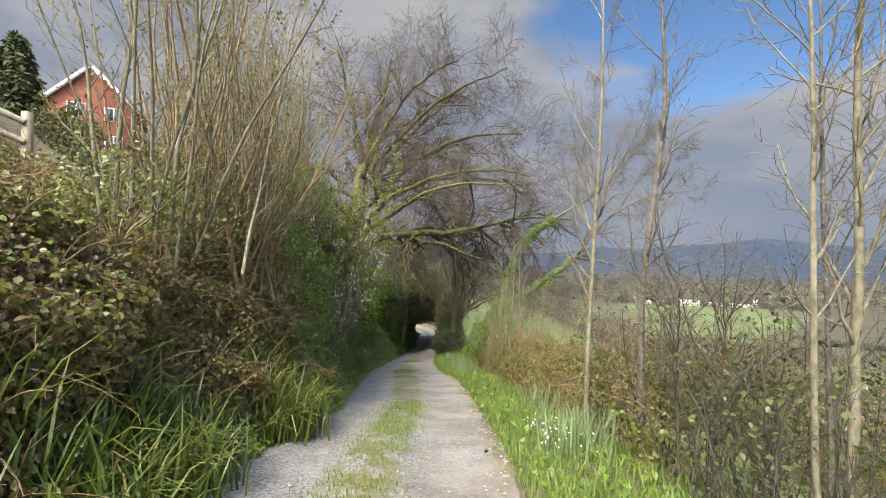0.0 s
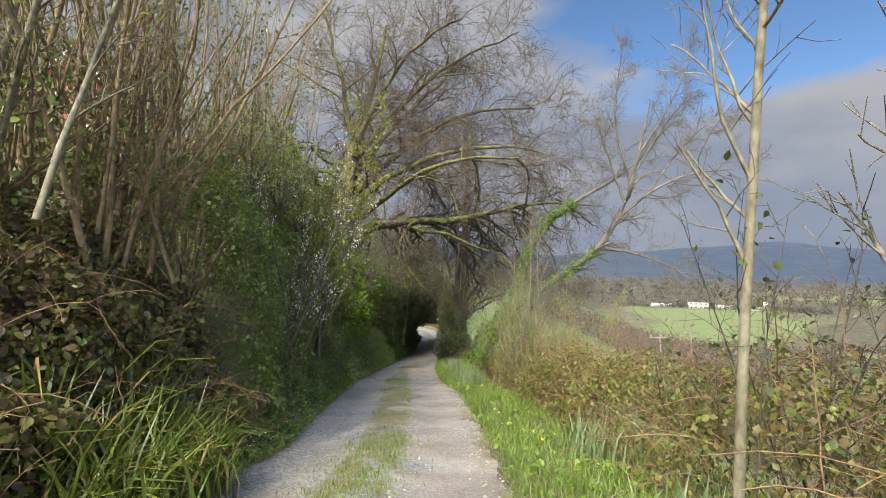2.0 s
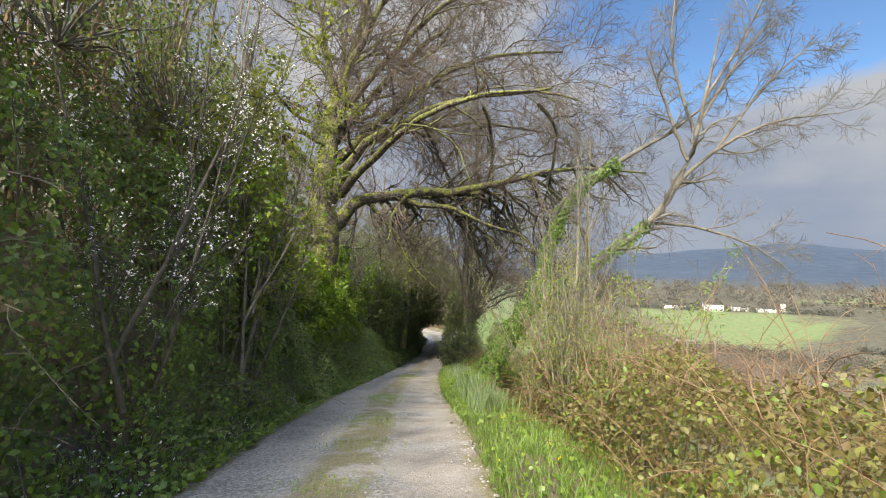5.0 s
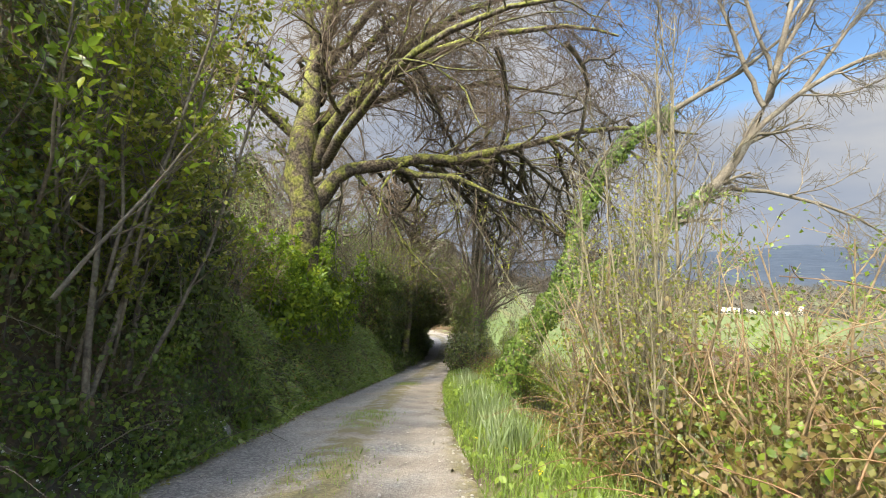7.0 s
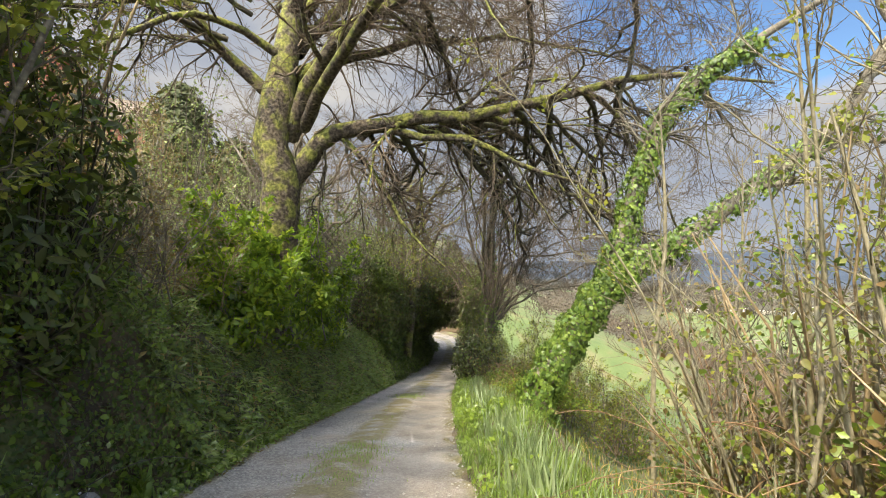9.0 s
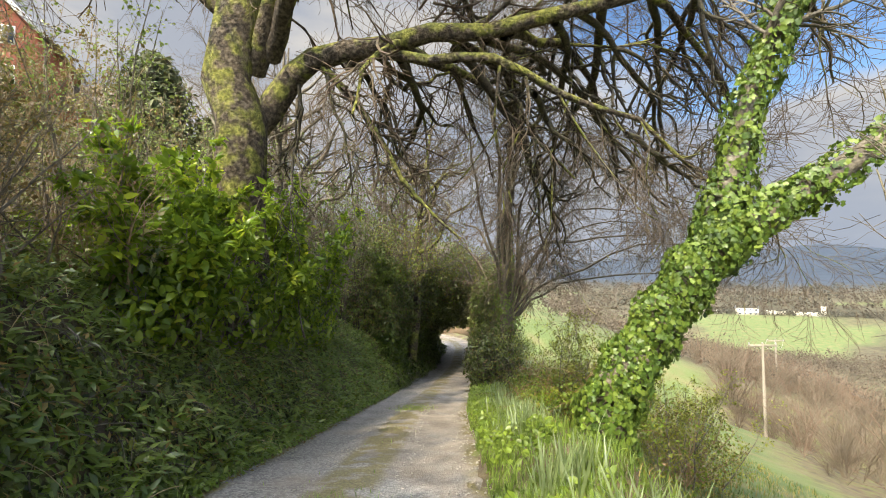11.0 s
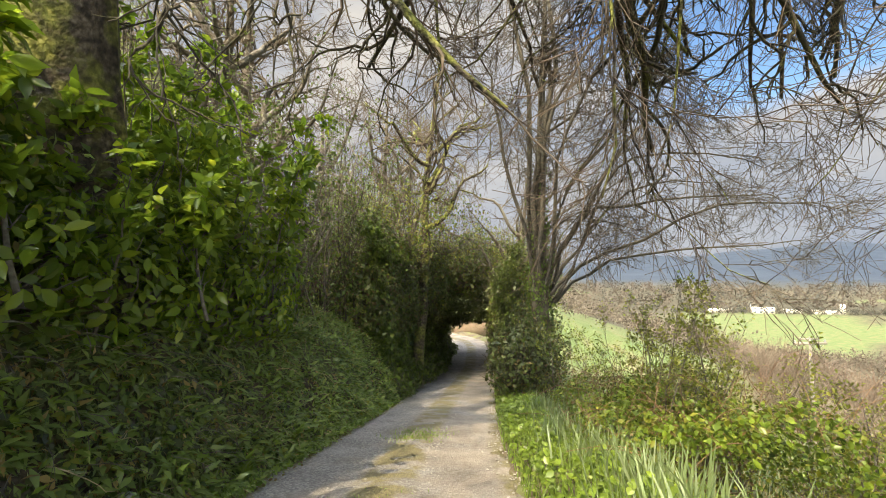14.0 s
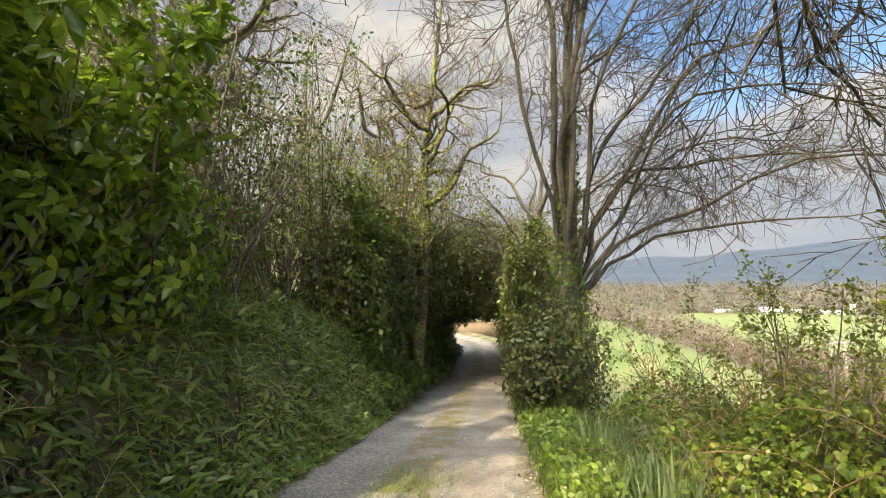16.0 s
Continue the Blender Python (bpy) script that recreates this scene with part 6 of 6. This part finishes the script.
hpart("wing_roof", (np.array([(0.05, 2.6, 0.5), (8.3, 2.6, 0.5), (8.3, 6, 3.6), (0.05, 6, 3.6), (0.05, 2.6, 0.7), (8.3, 2.6, 0.7), (8.3, 6, 3.8), (0.05, 6, 3.8)], float), np.array([(0, 3, 2, 1), (4, 5, 6, 7), (0, 1, 5, 4), (1, 2, 6, 5), (2, 3, 7, 6), (3, 0, 4, 7)])), tiles)
hpart("wing_roof", (np.array([(0.05, 9.4, 0.5), (8.3, 9.4, 0.5), (8.3, 6, 3.6), (0.05, 6, 3.6), (0.05, 9.4, 0.7), (8.3, 9.4, 0.7), (8.3, 6, 3.8), (0.05, 6, 3.8)], float), np.array([(0, 1, 2, 3), (4, 7, 6, 5), (0, 4, 5, 1), (1, 5, 6, 2), (2, 6, 7, 3), (3, 7, 4, 0)])), tiles)

# ---- the valley ----
def brush(n, x0, x1, y0, y1, tall, twigs, where=None):
    """Leafless scrub: fans of tapering twigs on the slope."""
    x, y = rng.uniform(x0, x1, n), rng.uniform(y0, y1, n)
    if where is not None:
        k = where(x, y)
        x, y = x[k], y[k]
    n = len(x)
    h = tall * rng.uniform(0.5, 1.2, n)
    b = np.repeat(np.stack([x, y, height(x, y) - 0.2], 1), twigs, 0)
    m = n * twigs
    hh = np.repeat(h, twigs)
    d = unit(np.stack([rng.normal(0, 0.45, m), rng.normal(0, 0.45, m), np.ones(m)], 1))
    low = rng.random(m) * 0.65
    out = np.empty((m, 3, 3))
    out[:, 0] = b + np.stack([d[:, 0] * 0.6, d[:, 1] * 0.6, np.ones(m)], 1) * (low * hh)[:, None]
    for k in range(1, 3):
        d = unit(d + rng.normal(0, 0.22, (m, 3)))
        out[:, k] = out[:, k - 1] + d * (hh * 0.32)[:, None]
    r = (0.009 + 0.0045 * hh)[:, None] * np.array([1.0, 0.6, 0.2])[None]
    return out, r


scrub_mat = surface("scrub_twigs", [(0.3, (0.075, 0.055, 0.037)), (0.5, (0.145, 0.112, 0.075)), (0.7, (0.21, 0.175, 0.12))], 0.15, 0.9, 0.2, 30)
scrub_red = surface("reddish_scrub_twigs", [(0.3, (0.105, 0.06, 0.042)), (0.5, (0.17, 0.11, 0.075)), (0.7, (0.22, 0.17, 0.115))], 0.15, 0.9, 0.2, 30)
wood = thing("scrub_woodland", (35, 40, float(height(35, 40))), "leafless brown scrub woodland on the valley side", "woodland", kind="stuff")


def on_scrub(x, y):
    return x - c_of(y) - w_of(y) > 19 + 4 * wob(x * 0.05, y * 0.04) + 0.5 * np.clip(y - 40, 0, 40)


p, r = brush(620, 10, 70, 5, 110, 4.6, 48, on_scrub)
put("brushwood", (*tubes(p, r, 3), scrub_mat, True), wood, kind="stuff")
p, r = brush(300, 12, 90, 10, 140, 5.4, 30, on_scrub)
put("red_brushwood", (*tubes(p, r, 3), scrub_red, True), wood, "reddish twigs", "stuff")


def far_growth(n, d0, d1, a0, a1, tall, per, size, where=None, clump=0.0):
    """Far crowns as loose heaps of small flakes, low in outline and full of gaps."""
    d = np.sqrt(rng.uniform(d0 ** 2, d1 ** 2, n))
    a = np.radians(rng.uniform(a0, a1, n))
    x, y = d * np.sin(a), d * np.cos(a)
    if where is not None:
        k = where(x, y)
        x, y, d = x[k], y[k], d[k]
    n = len(x)
    h = tall * rng.uniform(0.6, 1.3, n)
    m = n * per
    q = unit(rng.normal(0, 1, (m, 3))) * (rng.random((m, 1)) ** 0.4)
    hh = np.repeat(h, per)[:, None]
    pos = np.repeat(np.stack([x, y, height(x, y)], 1), per, 0) + q * hh * np.array([0.6, 0.6, 0.5]) + np.array([0, 0, 0.45]) * hh
    return foliage(pos, np.tile((0, -0.5, 0.6), (m, 1)), size, SMALL, 0.8, 0.0)


def off_meadow(x, y):
    az, dd = np.degrees(np.arctan2(x, y)), np.hypot(x, y)
    return ~(((az > 22.5) & (az < 38) & (dd > 255) & (dd < 430)) | ((az > 40) & (az < 53) & (dd > 210) & (dd < 290)))


wood_far = leaf_mat("far_bare_wood", [(0.1, (0.055, 0.046, 0.036)), (0.5, (0.085, 0.072, 0.052)), (0.9, (0.125, 0.108, 0.075))], 0.95, 0.1, 0.02)
wood_dark = leaf_mat("far_dark_wood", [(0.1, (0.04, 0.044, 0.036)), (0.5, (0.06, 0.062, 0.048)), (0.9, (0.095, 0.088, 0.06))], 0.95, 0.1, 0.02)
distant = thing("far_woods", (120, 180, -45), "brown leafless woods and hedges across the valley", "woodland", kind="stuff")
put("brown_wood", (*far_growth(1150, 95, 300, 8, 75, 6.0, 70, 0.55, off_meadow), wood_far), distant, kind="stuff")
put("far_brown_wood", (*far_growth(900, 430, 760, 5, 75, 8.0, 26, 2.0), wood_far), distant, kind="stuff")
put("dark_wood", (*far_growth(420, 440, 800, 5, 75, 9.0, 26, 2.2), wood_dark), distant, kind="stuff")
put("field_edge_wood", (*far_growth(330, 225, 262, 20, 54, 5.0, 45, 0.75), wood_far), distant, kind="stuff")
put("hedge_line", (*far_growth(200, 286, 291, 40, 54, 3.0, 24, 0.8), wood_dark), distant, kind="stuff")
put("hedge_line", (*far_growth(200, 428, 436, 20, 40, 5.0, 24, 1.0), wood_dark), distant, kind="stuff")

# farm beyond the green field
slate = surface("grey_slate", [(0.3, (0.16, 0.17, 0.19)), (0.7, (0.28, 0.29, 0.31))], 0.5, 0.7, 0.1, 10)
cream = surface("cream_render", [(0.3, (0.62, 0.57, 0.45)), (0.7, (0.72, 0.67, 0.55))], 0.5, 0.8, 0.1, 10)


def farm_building(az, d, length, deep, eave, ridge, wall, roof, label, turn=0.0, windows=0, name="farm_building"):
    x, y = d * math.sin(radians(az)), d * math.cos(radians(az))
    root = thing(name, (x, y, float(height(x, y)) - 0.3), label, "building", "farm buildings")
    root.rotation_euler = (0, 0, radians(-az + turn))
    piece("wall", (*box(-length / 2, length / 2, -deep / 2, deep / 2, 0, eave), wall), root)
    piece("roof", (*gable(-1, 1, 0, 1, 0, 0, 1), roof), root).matrix_local = Matrix(((0, length + 0.8, 0, -length / 2 - 0.4), (deep / 2 + 0.4, 0, 0, 0), (0, 0, ridge - eave, eave), (0, 0, 0, 1)))
    for k in range(windows):
        wx = -length / 2 + length * (k % 4 + 0.5) / 4
        piece("window", (*box(wx - .6, wx + .6, -deep / 2 - .06, -deep / 2 - .01, 0.9 + 2.7 * (k // 4), 2.2 + 2.7 * (k // 4)), glass), root)
    return root


farm_building(28.6, 432, 14, 8, 4.6, 7.6, cream, slate, "white farmhouse with a slate roof across the valley", 8, 8, "farmhouse")
farm_building(25.0, 436, 17, 8, 2.6, 4.0, cream, slate, "long low white farm shed", 4)
farm_building(30.9, 438, 13, 8, 2.6, 4.0, cream, slate, "long low pale farm shed", -4)
farm_building(33.4, 434, 15, 8, 2.6, 3.8, cream, cream, "cream coloured barn at the field's edge", 5)
farm_building(34.6, 433, 3, 3, 7.0, 8.6, cream, cream, "tall cream tower beside the barn", 0, 0, "silo")


# ---- poles and wires ----
pole_wood = surface("pole_wood", [(0.3, (0.20, 0.17, 0.13)), (0.7, (0.33, 0.29, 0.23))], 3, 0.85, 0.3, 30, stretch=(1, 1, 0.2))
steel = surface("galvanised_steel", [(0.3, (0.35, 0.36, 0.37)), (0.7, (0.5, 0.5, 0.5))], 3, 0.4, 0.1, 30, metal=0.8)


def utility_pole(x, y, tall, label):
    z = float(height(x, y)) - 0.4
    root = thing("utility_pole", (x, y, z), label, "pole", "wooden poles")
    v, f = tubes(np.array([[(0, 0, 0), (0, 0, tall * .5), (0, 0, tall)]], float), np.array([[.17, .15, .12]]), 10)
    piece("pole", (v, f, pole_wood, True), root)
    piece("crossarm", (*box(-1.5, 1.5, -.08, .08, tall - .35, tall - .15), pole_wood), root)
    for s in (-1.35, 0, 1.35):
        v, f = tubes(np.array([[(s, 0, tall - .15), (s, 0, tall - .02), (s, 0, tall + .1)]], float), np.array([[.05, .09, .04]]), 8)
        piece("insulator", (v, f, steel, True), root, "grey insulator")
    return (x, y, z + tall)


top1 = utility_pole(30.0, 67.0, 10.3, "weathered wooden electricity pole in the scrub")
top2 = utility_pole(52.0, 100.0, 9.0, "weathered wooden electricity pole further down")
for s in (-1.35, 0, 1.35):
    a, b_ = np.array([top1[0] + s, top1[1], top1[2] + .1]), np.array([top2[0] + s, top2[1], top2[2] + .1])
    t = np.linspace(0, 1, 12)[:, None]
    q = a * (1 - t) + b_ * t - np.array([0, 0, 1.0]) * 1.2 * 4 * t * (1 - t)
    w = thing("overhead_wire", tuple(a), "thin overhead electricity wire between poles", "wire", "overhead wires")
    put("strand", (*tubes(q[None], np.full((1, 12), 0.012), 4), steel, True), w)

# ---- up the slope: fence, conifers, garden shrubs ----
fence_wood = surface("fence_timber", [(0.3, (0.26, 0.22, 0.15)), (0.7, (0.44, 0.39, 0.29))], 4, 0.85, 0.3, 40, stretch=(1, 1, 0.3))
fx, fy = -7.35, 8.0
fz = float(height(fx, fy))
fence = thing("wooden_fence", (fx, fy, fz - 0.2), "weathered post and rail fence on top of the bank", "fence")
piece("post", (*box(-.06, .06, -.06, .06, -0.2, 1.45), fence_wood), fence)
piece("post", (*box(-2.56, -2.44, -1.66, -1.54, 0.5, 3.0), fence_wood), fence)
for h in (0.9, 1.25):
    v, f = tubes(np.array([[(-2.5, -1.6, h + 1.35), (-1.2, -0.8, h + .65), (0.02, -0.07, h)]], float), np.full((1, 3), .055), 4)
    piece("rail", (v, f, fence_wood), fence)
stick = thing("leaning_post", (-5.2, 7.4, float(height(-5.2, 7.4))), "old grey split post leaning in the brambles", "post")
put("post", (*tubes(spline([(-5.2, 7.4, float(height(-5.2, 7.4)) - .2), (-5.12, 7.4, float(height(-5.2, 7.4)) + .4), (-5.0, 7.4, float(height(-5.2, 7.4)) + .9)], 6)[None], np.full((1, 6), 0.055), 6), pole_wood, True), stick)

needle = leaf_mat("conifer_spray", [(0.1, (0.03, 0.045, 0.018)), (0.6, (0.06, 0.08, 0.03)), (0.95, (0.12, 0.12, 0.05))], 0.7, 0.2)


def conifer(x, y, tall, wide, label):
    z = float(height(x, y)) - 0.2
    root = thing("conifer", (x, y, z), label, "tree", "garden conifers")
    put("trunk", (*tubes(np.array([[(x, y, z), (x, y, z + tall * .5), (x, y, z + tall)]]), np.array([[.2, .12, .02]]), 7), bark_dark, True), root)
    n = 7500
    t = rng.random(n) ** 0.8
    a = rng.uniform(0, 2 * math.pi, n)
    rr = wide * (1 - t) ** 0.45 * (0.55 + 0.45 * rng.random(n)) * (0.8 + 0.25 * np.sin(a * 5 + t * 9))
    pos = np.stack([x + rr * np.cos(a), y + rr * np.sin(a), z + 0.3 + t * tall], 1)
    nr = np.stack([np.cos(a), np.sin(a), np.full(n, 0.8)], 1)
    put("crown", (*foliage(pos, nr, 0.42, LONG, 0.5, 0.1), needle), root, kind="stuff")


conifer(-15.2, 36.5, 8.2, 3.4, "dark bushy conifer in the garden up the slope")
conifer(-12.6, 37.2, 7.4, 3.0, "brownish bushy conifer in the garden up the slope")
conifer(-24.5, 26.0, 4.6, 1.4, "dark narrow conifer behind the fence")
for x, y, tall in ((-16.5, 20.5, 2.4), (-18.5, 22.0, 2.6)):
    shrub("garden_shrub", (x, y, float(height(x, y)) - .1), 16, 0.6, tall, 0.02, bark_dark, "dark rounded garden shrub with yellow flowers", 10, leaf_dark, 6, 0.12, LEAF, "garden shrubs", fan=0.4, tl=0.7, lv3=3, flower=petal_yellow, nflower=2)
for x, y, tall in ((-12.5, 27.5, 5.2), (-14.5, 29.0, 6.0), (-10.8, 24.8, 4.0), (-9.6, 22.8, 2.8), (-8.2, 21.0, 1.8), (-13.0, 31.0, 6.8), (-16.5, 31.5, 6.6), (-11.0, 28.6, 6.0)):
    shrub("garden_hedge", (x, y, float(height(x, y)) - .1), 18, 0.7, tall, 0.02, bark_brown, "brownish hedge shrub below the garden", 12, leaf_brown, 3, 0.09, SMALL, "garden shrubs", fan=0.4, tl=0.8, lv3=4)
# red flowers on the rhododendron
rx, ry, rz = at_left(21.8, 4.6)
red = thing("rhododendron_flowers", (rx, ry, rz + 1.6), "small clusters of red rhododendron flowers", "flowers", kind="stuff")
cp = np.array([(rx - .9, ry, rz + 1.9), (rx - .3, ry - .3, rz + 2.1), (rx + .5, ry - .2, rz + 1.5), (rx - 1.2, ry - .5, rz + 1.3), (rx + .2, ry - .6, rz + 1.3), (rx - .6, ry - .6, rz + 1.6)])
cp = np.repeat(cp, 26, 0) + rng.normal(0, 0.07, (len(cp) * 26, 3))
put("petal_cluster", (*foliage(cp, np.tile((0.4, -1, 0.5), (len(cp), 1)), 0.06, LEAF, 0.8, 0.0), petal_red), red, kind="stuff")

# ---- where the lane bends ----
old_brick = surface("weathered_brick", [(0.3, (0.13, 0.09, 0.055)), (0.5, (0.19, 0.135, 0.085)), (0.7, (0.25, 0.19, 0.12))], 1.6, 0.9, 0.4, 30)
bw = thing("brick_wall", (-4, 69.4, -10), "low weathered brown brick wall at the bend of the lane", "wall")
put("wall", (*box(-9.5, 1.2, 69.2, 69.5, -10.6, -8.9), old_brick), bw)
put("coping", (*box(-9.6, 1.3, 69.15, 69.55, -8.89, -8.8), old_brick), bw)
bank_cover("garden_hedge", 69.8, 73.5, [(-9, 1.2), (-5, 2.4), (-1.5, 2.8), (1.0, 2.4)], 1, 7000, 0.16, leaf_spring, "yellow-green hedge above the brick wall", SMALL, None, 0, 1, 0.3, 1.2, 0.4)

# ---- small things on the ground ----
stone = surface("grey_stone", [(0.3, (0.22, 0.20, 0.17)), (0.7, (0.42, 0.39, 0.34))], 6, 0.85, 0.4, 40)


def pebbles(name, pos, size, label):
    root = thing(name, tuple(pos.mean(0)), label, "stones", kind="stuff")
    tv = np.array([(1, 0, 0), (-1, 0, 0), (0, 1, 0), (0, -1, 0), (0, 0, .6), (0, 0, -.6), (.6, .6, .3), (-.6, .55, .25), (.55, -.6, .3), (-.6, -.6, .2)], float)
    tf = np.array([(0, 6, 4), (6, 2, 4), (2, 7, 4), (7, 1, 4), (1, 9, 4), (9, 3, 4), (3, 8, 4), (8, 0, 4), (0, 2, 6), (2, 1, 7), (1, 3, 9), (3, 0, 8)])
    n = len(pos)
    ax = np.stack([rng.normal(0, 1, n), rng.normal(0, 1, n), rng.normal(0, 0.15, n)], 1)
    put("gravel", (*scatter(tv, tf, pos, ax, np.tile((0, 0, 1.0), (n, 1)), size), stone), root, kind="stuff")


n = 5200
y = rng.uniform(2.5, 34, n)
a = rng.choice([-0.93, -0.24, 0.22, 0.95, 0.0], n) + rng.normal(0, 0.12, n)
x = c_of(y) + w_of(y) * np.clip(a, -1.02, 1.02)
pebbles("loose_gravel", np.stack([x, y, z_of(y) + 0.03], 1), rng.uniform(0.006, 0.024, n), "loose pebbles scattered over the lane")
n = 1500
y = rng.uniform(2.5, 34, n)
x = c_of(y) - w_of(y) * rng.uniform(0.86, 1.03, n)
litter = thing("leaf_litter", (-2, 12, -2), "fallen brown leaves along the lane's edge", "leaves", kind="stuff")
put("dead_leaf", (*foliage(np.stack([x, y, z_of(y) + 0.045], 1), np.tile((0, 0, 1.0), (n, 1)), 0.045, LEAF, 0.35, 0.0), leaf_brown), litter, kind="stuff")
for y_, u_, s_ in ((19.7, 0.14, 0.15), (21.2, 0.3, 0.10), (17.4, 0.2, 0.11), (24.4, 0.25, 0.12)):
    bx, by, bz = at_left(y_, u_, 0.06)
    bm = bmesh.new()
    bmesh.ops.create_icosphere(bm, subdivisions=2, radius=s_)
    for v in bm.verts:
        v.co *= 1 + 0.35 * noise.noise(v.co * (0.5 / s_) + Vector((y_, 0, 0)))
        v.co.z *= 1.3
    sm = bpy.data.meshes.new("bank_stone")
    bm.to_mesh(sm)
    bm.free()
    sm.materials.append(stone)
    rock = tagged(new("bank_stone", sm), "pale weathered stone sticking out of the bank", "stone", "stones in the bank")
    rock.location = (bx, by, bz)
# white flowers in the verge and at the hedge's foot
for nm, pts in (("white_flowers", ground_points(130, 4.4, 6.2, 0.35, 0.9, 1)), ("white_flowers", ground_points(200, 8.6, 12.5, 0.02, 0.3, -1)), ("white_flowers", ground_points(120, 13.5, 17.5, 0.02, 0.3, -1))):
    fl = thing(nm, tuple(pts.mean(0)), "small white flowers among the grass", "flowers", kind="stuff")
    pts = pts + np.stack([np.zeros(len(pts)), np.zeros(len(pts)), rng.uniform(0.1, 0.32, len(pts))], 1)
    put("blossom", (*foliage(pts, np.tile((0, -0.5, 1.0), (len(pts), 1)), 0.026, LEAF, 0.5, 0.0), petal_white), fl, kind="stuff")
dand = ground_points(16, 7.0, 17.0, 0.1, 1.0, 1)
yf = thing("yellow_flowers", tuple(dand.mean(0)), "scattered small yellow flowers in the grass verge", "flowers", kind="stuff")
dand = dand + np.stack([np.zeros(len(dand)), np.zeros(len(dand)), rng.uniform(0.1, 0.18, len(dand))], 1)
put("blossom", (*foliage(np.repeat(dand, 5, 0) + rng.normal(0, 0.008, (len(dand) * 5, 3)), np.tile((0, -0.5, 1.0), (len(dand) * 5, 1)), 0.02, LEAF, 0.5, 0.0), petal_yellow), yf, kind="stuff")
# ferns at the foot of the bank
for y, u in ((18.0, 0.1), (18.8, 0.12), (19.6, 0.1), (20.4, 0.12), (21.4, 0.1), (22.6, 0.12), (24.2, 0.1), (26.0, 0.12), (27.5, 0.12)):
    bx, by, bz = at_left(y, u, 0.02)
    fern = thing("hart_tongue_fern", (bx, by, bz), "rosette of glossy strap-shaped fern fronds", "fern", "ferns at the bank's foot")
    k = 22
    a = rng.uniform(0, 2 * math.pi, k)
    tv, tf = blade_shape(95, 5, 0.075)
    pos = np.tile((bx, by, bz), (k, 1)) + rng.normal(0, 0.04, (k, 3)) * np.array([1, 1, 0.2])
    put("frond_rosette", (*scatter(tv, tf, pos, np.stack([np.cos(a), np.sin(a), np.zeros(k)], 1), np.tile((0.15, 0, 1.0), (k, 1)), rng.uniform(0.25, 0.5, k)), leaf_herb), fern, kind="stuff")
